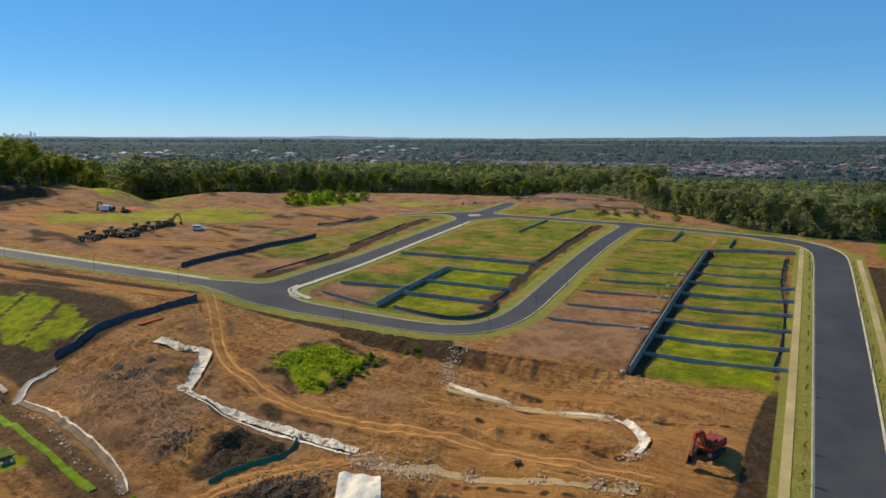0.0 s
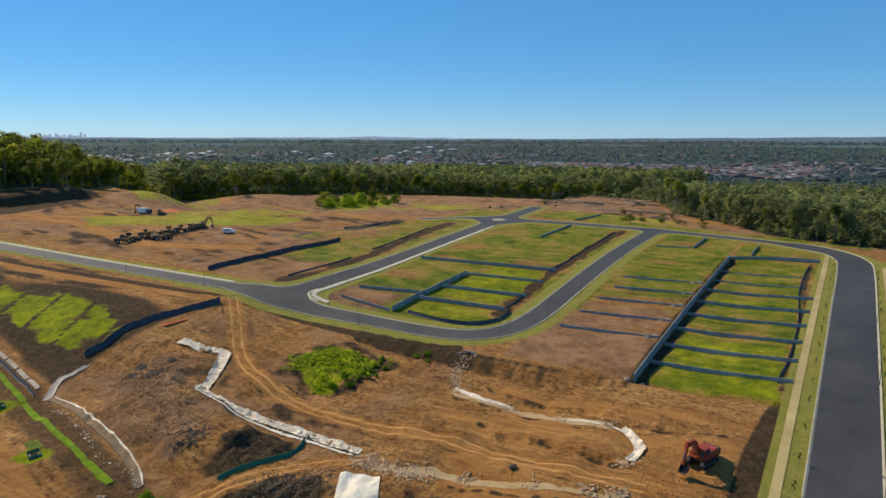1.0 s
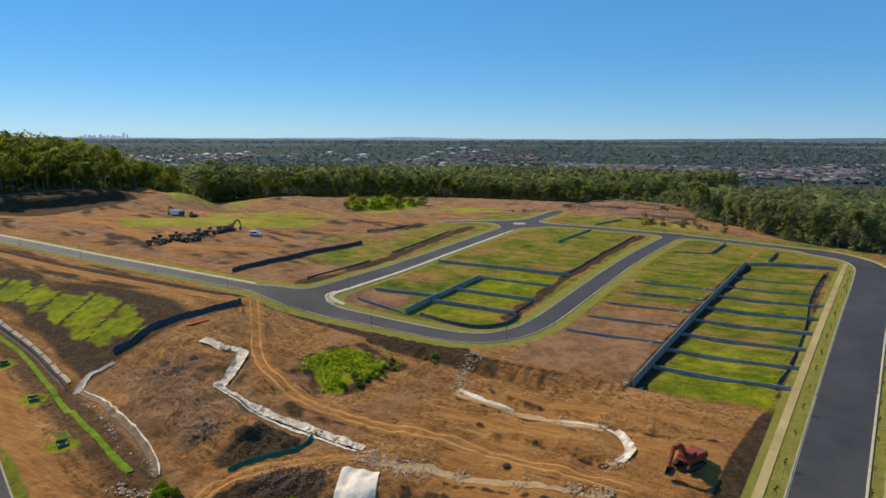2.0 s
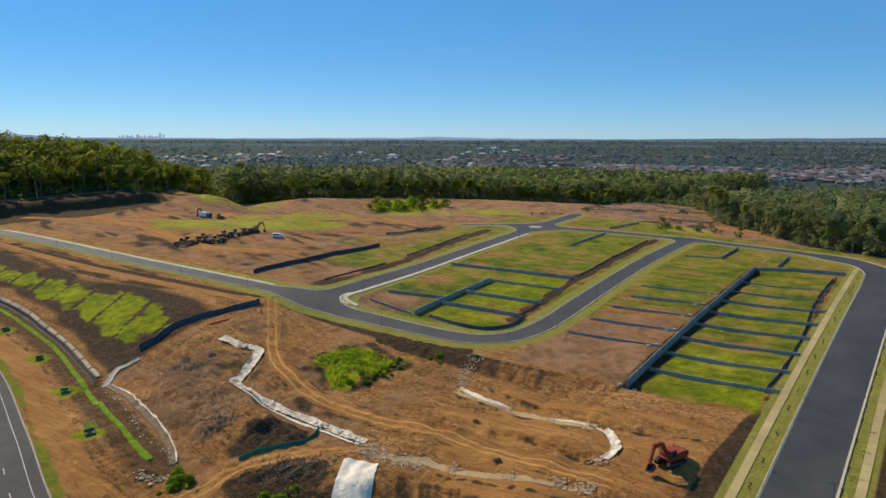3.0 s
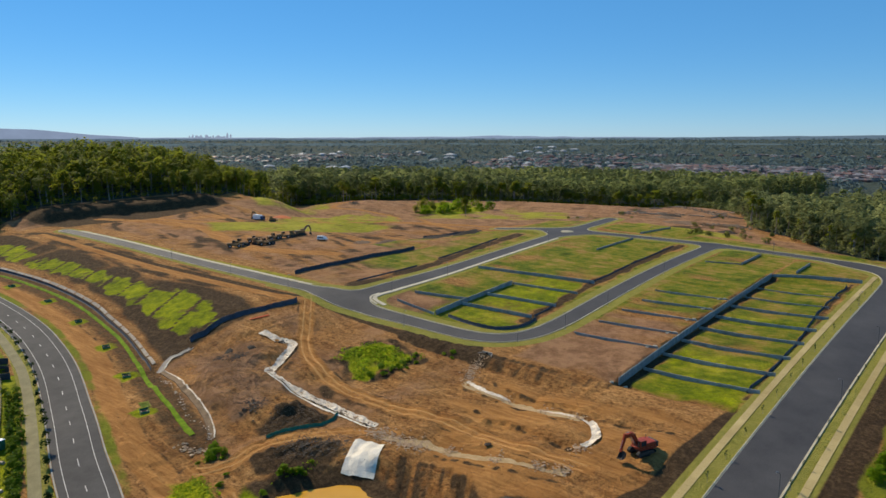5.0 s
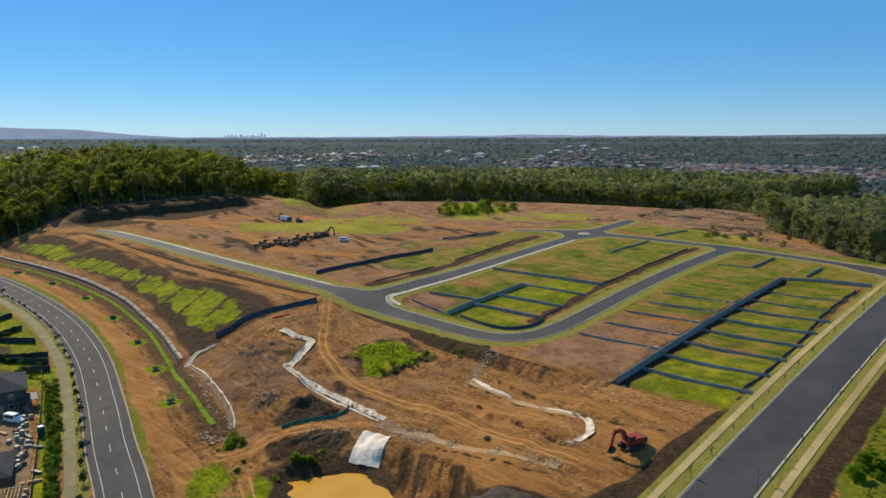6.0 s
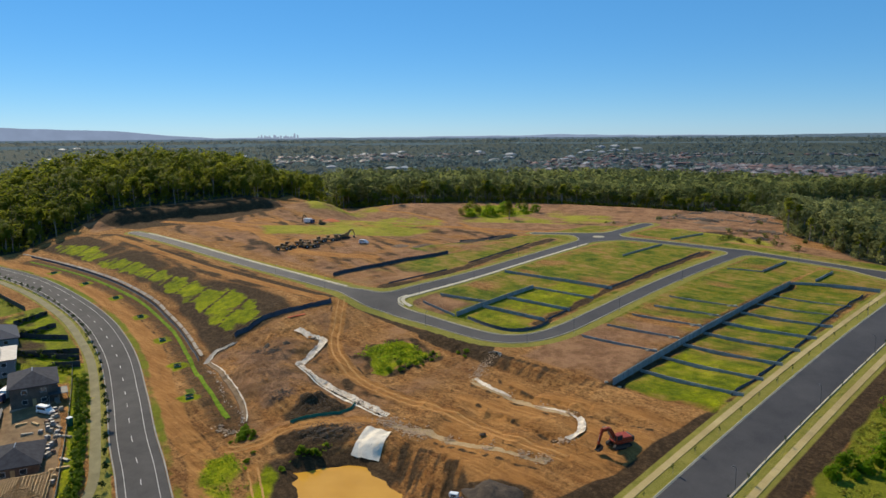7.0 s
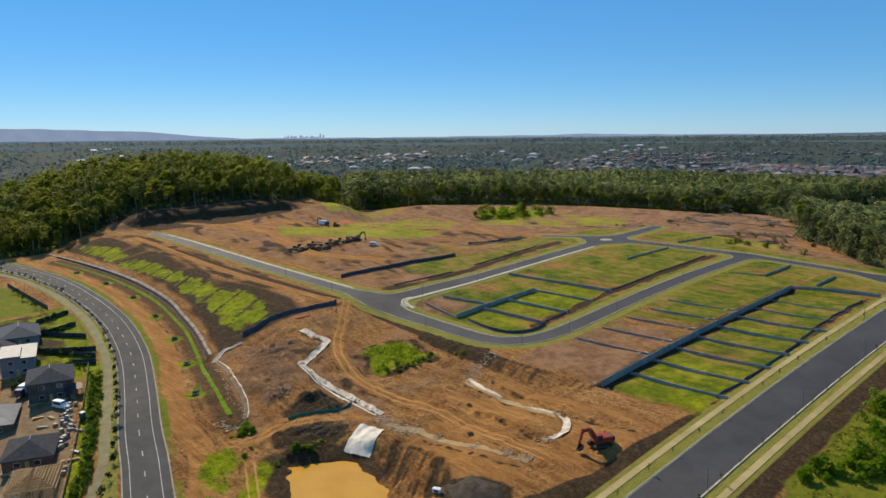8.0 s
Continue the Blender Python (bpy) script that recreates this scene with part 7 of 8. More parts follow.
def truck(label, paint):
    t = empty("truck", pose(0, 0, 0), label, "truck")
    for x in (-2.4, -1.3, 2.2):
        for y in (-0.95, 0.95):
            wheel(t, x, y, 0.48, 0.3)
    part("chassis", boxed(-3.4, 3.0, -0.5, 0.5, 0.55, 0.85, bevel=0.03), M_DARKSTEEL, t)
    part("cargo_box", boxed(-3.6, 1.2, -1.2, 1.2, 0.9, 3.1, bevel=0.04), paint, t)
    cab = part("cab", boxed(1.4, 3.3, -1.1, 1.1, 0.7, 2.6, bevel=0.15), M_BLUE, t)
    part("windscreen", boxed(3.29, 3.315, -0.9, 0.9, 1.6, 2.4), M_GLASS, cab)
    return t


M_BLUE = mottled("dark_blue_paint", (0.03, 0.05, 0.12), (0.05, 0.08, 0.18), 1.5, 9, 0.4, 0, vary=0)
truck("white box truck with dark blue cab on a building site", M_WHITE).matrix_basis = on_ground(-124.5, -109.5, -42)
tr2 = truck("dusty white truck parked by an orange soil heap", M_WHITE)
tr2.matrix_basis = on_ground(-257, 79, 15)
copy_thing(ex2, on_ground(-262, 82, 200))
copy_thing(d1, on_ground(-252, 84, 60))


def heap_mesh(name, cx, cy, rx, ry, tall, material, label, category, seed):
    """A tipped heap of earth with a lumpy crown and ragged foot."""
    V, F, n, rings = [], [], 28, 7
    for r in range(rings):
        f = 1 - r / rings
        for k in range(n):
            a = 2 * math.pi * k / n
            w = 1 + 0.22 * float(value_noise(np.array([math.cos(a) * 3 + seed]), np.array([math.sin(a) * 3]), 1.0, seed)[0])
            x, y = cx + rx * f * w * math.cos(a), cy + ry * f * w * math.sin(a)
            z = H(x, y) - 0.1 + tall * (1 - f ** 1.6) * (1 + 0.25 * float(value_noise(np.array([x]), np.array([y]), 1.6, seed)[0]))
            V.append((x, y, z))
    V.append((cx, cy, H(cx, cy) + tall))
    for r in range(rings - 1):
        for k in range(n):
            F.append((r * n + k, r * n + (k + 1) % n, (r + 1) * n + (k + 1) % n, (r + 1) * n + k))
    F += [((rings - 1) * n + k, (rings - 1) * n + (k + 1) % n, len(V) - 1) for k in range(n)]
    return tagged(new(name, mesh_of(name, V, F, material, True)), label, category)


M_SOILHEAP = mottled("dark_topsoil", (0.03, 0.023, 0.018), (0.085, 0.062, 0.043), 0.6, 5, 0.95, 0.8, 0.15)
M_REDHEAP = mottled("orange_soil", (0.42, 0.10, 0.035), (0.58, 0.17, 0.06), 0.6, 5, 0.95, 0.6, 0.1)
M_BROWNHEAP = mottled("brown_soil", (0.12, 0.075, 0.045), (0.26, 0.165, 0.10), 0.6, 5, 0.95, 0.8, 0.15)
heap_mesh("soil_mound", 9.5, -56.5, 7.0, 4.6, 1.9, M_SOILHEAP, "heap of dark topsoil beside the muddy pond", "soil mound", 3)
heap_mesh("soil_mound", -266, 101, 7, 4, 1.4, M_REDHEAP, "low heap of bright orange soil", "soil mound", 4)
heap_mesh("soil_mound", -150, 106, 3.5, 14, 1.2, M_SOILHEAP, "long windrow of dark stockpiled soil", "soil mound", 5)
heap_mesh("soil_mound", -146.5, 126, 3, 12, 1.3, M_SOILHEAP, "long windrow of dark stockpiled soil", "soil mound", 6)
heap_mesh("soil_mound", -160, 66, 4, 5, 0.8, M_BROWNHEAP, "low heap of scraped brown soil", "soil mound", 7)
heap_mesh("soil_mound", -153, 74, 2.5, 7, 0.7, M_BROWNHEAP, "low heap of scraped brown soil", "soil mound", 8)
heap_mesh("soil_mound", -130, 205, 5, 3, 1.4, M_BROWNHEAP, "brown soil heap near the end of the street", "soil mound", 9)
heap_mesh("soil_mound", -76, 218, 9, 4, 1.3, M_BROWNHEAP, "brown soil heap near the end of the street", "soil mound", 10)
heap_mesh("soil_mound", -44, 202, 5, 3, 1.2, M_SOILHEAP, "dark soil heap near the wood", "soil mound", 11)
for k, (x, y) in enumerate([(-96, -44.5), (-93, -46), (-88, -42)]):
    heap_mesh("soil_mound", x, y, 1.6, 1.1, 0.7, M_SOILHEAP, "small dark soil heap on scraped earth", "soil mound", 20 + k)

# pump trailer by the pond
pump = empty("pump_trailer", on_ground(3.2, -61.2, 30), "small white pump trailer beside the pond", "pump trailer")
part("housing", boxed(-0.9, 0.9, -0.55, 0.55, 0.55, 1.35, bevel=0.08), M_WHITE, pump)
part("vent", boxed(-0.5, 0.5, -0.575, -0.545, 0.75, 1.15), M_DARKSTEEL, pump)
part("drawbar", boxed(0.9, 1.8, -0.05, 0.05, 0.45, 0.55), M_STEEL, pump)
for y in (-0.6, 0.6):
    wheel(pump, -0.1, y, 0.32, 0.18)

# orange pipes on the bank
M_PIPE = mottled("orange_pipe", (0.62, 0.10, 0.02), (0.75, 0.16, 0.04), 1.5, 9, 0.5, 0)
for k in range(3):
    p0, p1 = (-105.9 + 0.35 * k, -30.4, 0), (-103.9 + 0.35 * k, -25.4, 0)
    b = bmesh.new()
    z0, z1 = H(*p0[:2]) + 0.18, H(*p1[:2]) + 0.18
    tube(b, (p0[0], p0[1], z0), (p1[0], p1[1], z1), 0.16, 0.16, 10)
    tube(b, (p1[0], p1[1], z1), (p1[0] + 0.08, p1[1] + 0.22, z1), 0.2, 0.2, 10)
    ob = new("pipe", bpy.data.meshes.new("pipe"))
    b.to_mesh(ob.data)
    b.free()
    ob.data.materials.append(M_PIPE)
    tagged(ob, "orange plastic drain pipe lying by the silt fence", "pipe", "orange pipes")

# culvert outlet
cul = empty("culvert", pose(-35.6, -4.6, H(-35.6, -5.5), 0, 0, 0), "concrete culvert headwall with a dark pipe mouth", "culvert")
b = bmesh.new()
box(b, -1.6, 1.6, -0.15, 0.15, -0.3, 0.95, 0.03)
part("headwall", b, M_CONCRETE, cul)
for s in (-1, 1):
    part("wing_wall", boxed(-0.1, 0.1, -1.4, 0, -0.4, 0.6, m=Matrix.Translation((s * 1.55, -0.1, 0)) @ Matrix.Rotation(s * 0.5, 4, "Z")), M_CONCRETE, cul)
b = bmesh.new()
tube(b, (0, -0.2, 0.4), (0, 0.6, 0.4), 0.42, 0.42, 16)
part("pipe_mouth", b, M_BLACK, cul)

# fenced field inlets beside the through road
def inlet(x, y, turn):
    t = empty("drain_inlet", on_ground(x, y, turn), "dark grated drain inlet ringed by green shade cloth", "drain inlet", "drain inlets")
    b = bmesh.new()
    box(b, -1.0, 1.0, -0.7, 0.7, -0.1, 0.18, 0.03)
    part("pit", b, M_CONCRETE, t)
    b = bmesh.new()
    box(b, -0.85, 0.85, -0.55, 0.55, 0.17, 0.2)
    for k in range(9):
        box(b, -0.85 + 0.2 * k, -0.79 + 0.2 * k, -0.55, 0.55, 0.2, 0.24)
    part("grate", b, M_BLACK, t)
    for x0, x1, y0, y1 in ((-1.25, 1.25, -0.95, -0.92), (-1.25, 1.25, 0.92, 0.95), (-1.25, -1.22, -0.92, 0.92), (1.22, 1.25, -0.92, 0.92)):
        part("cloth", boxed(x0, x1, y0, y1, 0, 0.55), M_GREENFAB, t)
    for sx in (-1.25, 1.25):
        for sy in (-0.95, 0.95):
            part("stake", boxed(sx - 0.03, sx + 0.03, sy - 0.03, sy + 0.03, -0.1, 0.75), M_STEEL, t)
    return t


inl = inlet(*PITS[0], 10)
for k, (x, y) in enumerate(PITS[1:]):
    copy_thing(inl, on_ground(x, y, (0, -5, -12, -20, -22, -22)[k]))
# turf rows
for k in range(6):
    q = empty("turf_strip", on_ground(-86.2 + 0.55 * k * 1.3, -73.0 - 0.2 * k, -18), "strip of fresh green turf on brown soil", "turf", "turf strips")
    b = bmesh.new()
    box(b, -0.16, 0.16, -1.9, 1.9, -0.05, 0.1, 0.03)
    part("turf", b, mottled("fresh_turf", (0.16, 0.2, 0.02), (0.28, 0.32, 0.04), 2, 12, 0.95, 0.5, 0.05), q)

# ---- houses below the through road ----
M_TILE = mottled("slate_roof_tile", (0.036, 0.036, 0.042), (0.066, 0.065, 0.074), 0.8, 9, 0.85, 0.3, 0.03, spec=0.08)
M_TIN = mottled("pale_roof_sheet", (0.16, 0.145, 0.14), (0.25, 0.23, 0.22), 0.5, 7, 0.5, 0.1, 0.02)
M_BRICK = mottled("brown_brick", (0.12, 0.07, 0.045), (0.24, 0.15, 0.10), 0.8, 14, 0.9, 0.3, 0.02)
M_RENDER = mottled("white_render", (0.19, 0.19, 0.195), (0.27, 0.27, 0.275), 0.6, 9, 0.85, 0.1, 0.01)
M_FRAMED = mottled("bare_wall_wrap", (0.055, 0.045, 0.04), (0.16, 0.125, 0.095), 0.5, 5, 0.8, 0.2, 0.02)
M_TIMBER = mottled("raw_pine_framing", (0.42, 0.26, 0.11), (0.6, 0.40, 0.19), 1.2, 10, 0.8, 0.2, 0.02)
M_SITEDIRT = mottled("site_clay", (0.12, 0.072, 0.034), (0.28, 0.175, 0.085), 0.4, 5, 0.95, 0.5, 0.06, vary=0)


def hip_roof(b, L, W, z, e, pitch=0.42):
    """Hip roof with eaves e over a block of half sizes L, W; ridge along the longer side."""
    if L >= W:
        top = [(-L - e + W + e, 0), (L + e - W - e, 0)]
    else:
        top = [(0, -W - e + L + e), (0, W + e - L - e)]
    s = min(L, W) + e
    base = [b.verts.new(q) for q in ((-L - e, -W - e, z), (L + e, -W - e, z), (L + e, W + e, z), (-L - e, W + e, z))]
    low = [b.verts.new((v.co.x, v.co.y, z - 0.18)) for v in base]
    r = [b.verts.new((*q, z + s * pitch)) for q in top]
    if L >= W:
        fs = ((base[0], base[1], r[1], r[0]), (base[2], base[3], r[0], r[1]), (base[1], base[2], r[1]), (base[3], base[0], r[0]))
    else:
        fs = ((base[1], base[2], r[1], r[0]), (base[3], base[0], r[0], r[1]), (base[0], base[1], r[0]), (base[2], base[3], r[1]))
    for f in fs:
        b.faces.new(f)
    for k in range(4):
        b.faces.new((base[k], low[k], low[(k + 1) % 4], base[(k + 1) % 4]))
    b.faces.new(low)


def window_unit(parent, x, y, z, w, h, axis_x):
    d = 0.05
    a = (x - w / 2, x + w / 2, y - d, y + d, z, z + h) if axis_x else (x - d, x + d, y - w / 2, y + w / 2, z, z + h)
    fr = part("window", boxed(*a), M_WHITE, parent)
    g = 0.06
    a = (x - w / 2 + g, x + w / 2 - g, y - d - 0.012, y + d + 0.012, z + g, z + h - g) if axis_x else (x - d - 0.012, x + d + 0.012, y - w / 2 + g, y + w / 2 - g, z + g, z + h - g)
    part("pane", boxed(*a), M_GLASS, fr)


def house(x, y, turn, L, W, floors, wall, roof, label, skillion=False):
    g = min(H(x + a, y + b) for a in (-L, L) for b in (-W, W))
    t = empty("house", pose(x, y, g + 0.25, 0, 0, turn), label, "house")
    tall = 2.75 * floors + 0.1
    b = bmesh.new()
    box(b, -L - 0.3, L + 0.3, -W - 0.3, W + 0.3, -2.5, 0.12)
    part("slab", b, M_CONCRETE, t)
    for x0, x1, y0, y1 in ((-L, L, -W, -W + 0.22), (-L, L, W - 0.22, W), (-L, -L + 0.22, -W + 0.22, W - 0.22), (L - 0.22, L, -W + 0.22, W - 0.22)):
        part("wall", boxed(x0, x1, y0, y1, 0.12, tall), wall, t)
    b = bmesh.new()
    if skillion:
        box(b, -L - 0.7, L + 0.7, -W - 0.7, W + 0.7, tall, tall + 0.3, 0.05)
        box(b, -L * 0.4, L + 0.5, -W - 0.5, W * 0.2, tall + 0.3, tall + 0.9, 0.05)
    else:
        hip_roof(b, L, W, tall + 0.18, 0.6)
    rf = part("roof", b, roof, t)
    if not skillion:
        b = bmesh.new()
        q = max(L, W) - min(L, W)
        z = tall + 0.18 + (min(L, W) + 0.6) * 0.42
        if L >= W:
            tube(b, (-q, 0, z), (q, 0, z), 0.12, 0.12, 6)
        else:
            tube(b, (0, -q, z), (0, q, z), 0.12, 0.12, 6)
        part("ridge_cap", b, M_STEEL, rf)
    for f in range(floors):
        z = 1.0 + 2.75 * f
        for k in (-0.55, 0.0, 0.55):
            window_unit(t, L * k, -W, z, 1.5, 1.2, True)
            window_unit(t, L * k, W, z, 1.5, 1.2, True)
        for k in (-0.4, 0.4):
            window_unit(t, L, W * k, z, 1.4, 1.2, False)
            window_unit(t, -L, W * k, z, 1.4, 1.2, False)
    part("door", boxed(L - 0.02, L + 0.06, -0.45, 0.45, 0.12, 2.2), M_TIMBER, t)
    return t


house(-120.5, -103.2, -14, 7.4, 5.6, 2, M_FRAMED, M_TILE, "two-storey house under slate-grey hip roof, still being built")
house(-83.6, -116.6, -20, 6.6, 5.2, 1, M_BRICK, M_TILE, "single-storey brick house with slate-grey hip roof")
house(-111, -119.5, -18, 7.5, 5.0, 1, M_BRICK, M_TIN, "single-storey house with pale grey sheet roof")
house(-150, -105.5, -14, 8.0, 4.6, 2, M_RENDER, M_TIN, "white rendered two-storey house with flat pale roof", True)
house(-182, -99, -10, 9.0, 6.0, 1, M_RENDER, mottled("blue_roof_sheet", (0.014, 0.022, 0.042), (0.026, 0.040, 0.068), 0.8, 9, 0.8, 0.1, 0.02), "low house with dark blue sheet roof")
house(-170, -108, -10, 7.0, 5.0, 1, M_RENDER, M_TILE, "low house with dark grey tiled roof")


def frame_house(x, y, turn, L, W):
    """A house in bare timber: studs, plates, trusses and battens."""
    g = min(H(x + a, y + b) for a in (-L, L) for b in (-W, W))
    t = empty("timber_house", pose(x, y, g + 0.3, 0, 0, turn), "unclad pine timber house frame with open roof trusses", "house")
    part("slab", boxed(-L - 0.3, L + 0.3, -W - 0.3, W + 0.3, -2.5, 0.1), M_CONCRETE, t)
    for y0 in (-W, -W * 0.3, W * 0.3, W):
        b = bmesh.new()
        box(b, -L, L, y0 - 0.045, y0 + 0.045, 0.1, 0.19)
        box(b, -L, L, y0 - 0.045, y0 + 0.045, 2.65, 2.75)
        for k in range(int(2 * L / 0.6) + 1):
            q = -L + 0.6 * k
            box(b, q - 0.04, q + 0.04, y0 - 0.045, y0 + 0.045, 0.19, 2.65)
        part("wall_frame", b, M_TIMBER, t)
    for x0 in (-L, 0, L):
        b = bmesh.new()
        box(b, x0 - 0.045, x0 + 0.045, -W + 0.05, W - 0.05, 2.65, 2.75)
        for k in range(int(2 * W / 0.6)):
            q = -W + 0.6 * (k + 0.5)
            box(b, x0 - 0.045, x0 + 0.045, q - 0.04, q + 0.04, 0.12, 2.65)
        part("wall_frame", b, M_TIMBER, t)
    top = 2.75 + (W + 0.6) * 0.42
    n = int(2 * L / 0.75)
    for k in range(n + 1):
        q = -L + 2 * L * k / n
        hip = min(1.0, (L + 0.6 - abs(q)) / (W + 0.6))
        h = 2.75 + (W + 0.6) * 0.42 * hip
        b = bmesh.new()
        s = (W + 0.6) * (1 - hip)
        for sy in (-1, 1):
            tube(b, (q, sy * (W + 0.6), 2.75), (q, sy * s, h), 0.06, 0.06, 4)
        box(b, q - 0.04, q + 0.04, -W - 0.5, W + 0.5, 2.75, 2.85)
        if s > 0.05:
            box(b, q - 0.04, q + 0.04, -s, s, h - 0.1, h)
        tube(b, (q, -W * 0.4, 2.8), (q, 0, h), 0.045, 0.045, 4)
        tube(b, (q, W * 0.4, 2.8), (q, 0, h), 0.045, 0.045, 4)
        part("truss", b, M_TIMBER, t)
    for sy in (-1, 1):
        for k in range(9):
            f = k / 9
            b = bmesh.new()
            z = 2.8 + (top - 2.75) * f
            yy = sy * (W + 0.6) * (1 - f)
            half = L + 0.6 - (W + 0.6) * f
            box(b, -half, half, yy - 0.05, yy + 0.05, z + 0.03, z + 0.1)
            part("batten", b, M_TIMBER, t)
    return t


frame_house(-67.2, -119.6, -22, 6.0, 4.6)

# dirt of the building plots, and clutter
site = strip_mesh("yard", even([(-133, -101.5), (-110, -107), (-86, -113), (-62, -122), (-40, -132)], 1.5), [(-7.6, 0.04), (-4, 0.06), (0, 0.06), (6, 0.06), (12, 0.06)], M_SITEDIRT, 0.4, 6)
tagged(new("yard_ground", site), "trampled pale clay yards round unfinished houses", "yard", kind="structure")
clutter = random.Random(12)
M_PALLET = mottled("grey_pallet_wood", (0.3, 0.24, 0.17), (0.5, 0.42, 0.32), 1.2, 10, 0.9, 0.2, 0.02)
M_WRAP = mottled("white_plastic_wrap", (0.17, 0.15, 0.135), (0.36, 0.33, 0.30), 1.2, 10, 0.4, 0.2, 0.02)


def plank_mesh(name, l, w, h):
    me = bpy.data.meshes.new(name)
    bm = boxed(-l / 2, l / 2, -w / 2, w / 2, -h / 2, h / 2)
    bm.to_mesh(me)
    bm.free()
    me.materials.append(M_PALLET)
    return me


PALLET_BOARD, PALLET_BEARER = plank_mesh("board", 1.2, 0.12, 0.03), plank_mesh("bearer", 0.1, 1.2, 0.13)


def pallet(x, y, turn, load, tall):
    t = empty("pallet", on_ground(x, y, turn), "wooden pallet stacked with building material on a house site", "pallet", "pallets")
    for k in range(5):
        part("board", PALLET_BOARD, None, t).matrix_basis = pose(0, -0.52 + 0.26 * k, 0.145)
    for k in (-0.5, 0, 0.5):
        part("bearer", PALLET_BEARER, None, t).matrix_basis = pose(k, 0, 0.065)
    b = bmesh.new()
    box(b, -0.52, 0.5, -0.5, 0.52, 0.16, 0.16 + tall * 0.6, 0.05)
    box(b, -0.42, 0.5, -0.5, 0.38, 0.17 + tall * 0.6, 0.16 + tall, 0.05)
    part("load", b, load, t)


for k in range(34):
    f = (k + clutter.random()) / 34
    x, y = -114 + 34 * f + clutter.uniform(-1.5, 1.5), -98.6 - 10.5 * f + clutter.uniform(-3.0, 0.4)
    pallet(x, y, clutter.uniform(0, 90), (M_WRAP, M_PALLET, M_BRICK, M_WRAP)[k % 4], clutter.uniform(0.3, 1.1))
for k, (x, y) in enumerate([(-70, -112.6), (-68, -113.5), (-78, -122), (-95, -108.5), (-73, -112.3)]):
    pallet(x, y, 20 * k, (M_TIMBER, M_WRAP)[k % 2], 0.7)
bin1 = empty("toilet_cabin", on_ground(-92.6, -102.4, 20), "green portable toilet cabin on a house site", "toilet cabin")
part("cabin", boxed(-0.6, 0.6, -0.6, 0.6, 0, 2.1, bevel=0.05), M_GREENFAB, bin1)
part("cabin_roof", boxed(-0.64, 0.64, -0.64, 0.64, 2.1, 2.25, bevel=0.06), M_WHITE, bin1)
part("cabin_door", boxed(0.6, 0.625, -0.4, 0.4, 0.1, 1.95), M_GREENFAB, bin1)


def panel_fence(pts, tall, material, label, group, bay=2.4):
    """A post and panel boundary fence that follows the ground."""
    P = even(pts, bay)
    t = empty("fence", pose(0, 0, 0), label, "fence", group)
    for (ax, ay), (bx, by) in zip(P, P[1:]):
        za, zb = H(ax, ay), H(bx, by)
        L = math.hypot(bx - ax, by - ay)
        m = pose(ax, ay, (za + zb) / 2, 0, 0, math.degrees(math.atan2(by - ay, bx - ax)))
        part("panel", boxed(0.04, L - 0.04, -0.03, 0.03, -0.1, tall, m=m), material, t)
        part("post", boxed(-0.05, 0.05, -0.05, 0.05, -0.3, tall + 0.06, m=m), material, t)


panel_fence([(-136.5, -88.5), (-120, -92.8), (-103, -99.4), (-79.4, -107.4), (-64.3, -113.6), (-48, -120)], 1.0, M_CONCRETE, "pale low boundary fence above the house sites", "boundary fences")
M_CBOND = mottled("dark_sheet_fence", (0.03, 0.032, 0.035), (0.055, 0.058, 0.062), 1, 8, 0.6, 0.1, 0.01)
for a, b2 in (((-198, -90), (-201, -77.8)), ((-181, -92), (-182.5, -80)), ((-196, -102), (-164, -81.5)), ((-165, -104), (-147.5, -83)), ((-160, -98), (-141, -85)), ((-215, -82), (-275, -85)), ((-140.4, -93.2), (-135, -86.6))):
    panel_fence([a, ((a[0] + b2[0]) / 2, (a[1] + b2[1]) / 2 + 0.01), b2], 1.8, M_CBOND, "dark sheet-metal garden fence between houses", "garden fences")


# long tussock grass east of the road
rng = np.random.default_rng(91)
n = 5200
x, y = 53.5 + 46 * rng.random(n) ** 1.3, rng.uniform(-52, 90, n)
s = value_noise(x, y, 7, 92) > -0.35
x, y = x[s], y[s]
q = np.zeros((len(x), 4, 3))
a = rng.uniform(0, 3.14, len(x))
w, h = rng.uniform(0.15, 0.45, len(x)), rng.uniform(0.15, 0.45, len(x))
z = HV(x, y)
lx, ly = rng.normal(0, 0.2, (2, len(x)))
for k, (sx, up) in enumerate(((-1, 0), (1, 0), (0.7, 1), (-0.7, 1))):
    q[:, k, 0], q[:, k, 1], q[:, k, 2] = x + np.cos(a) * w * sx + lx * up, y + np.sin(a) * w * sx + ly * up, z - 0.05 + h * up
tagged(new("tussock_grass", card_mesh("tussock_grass", q, leaf_mat("tussock_blades", [(0.15, 0.15, 0.02), (0.24, 0.22, 0.03), (0.34, 0.29, 0.06)]))), "long yellow-green tussock grass", "grass", kind="stuff")

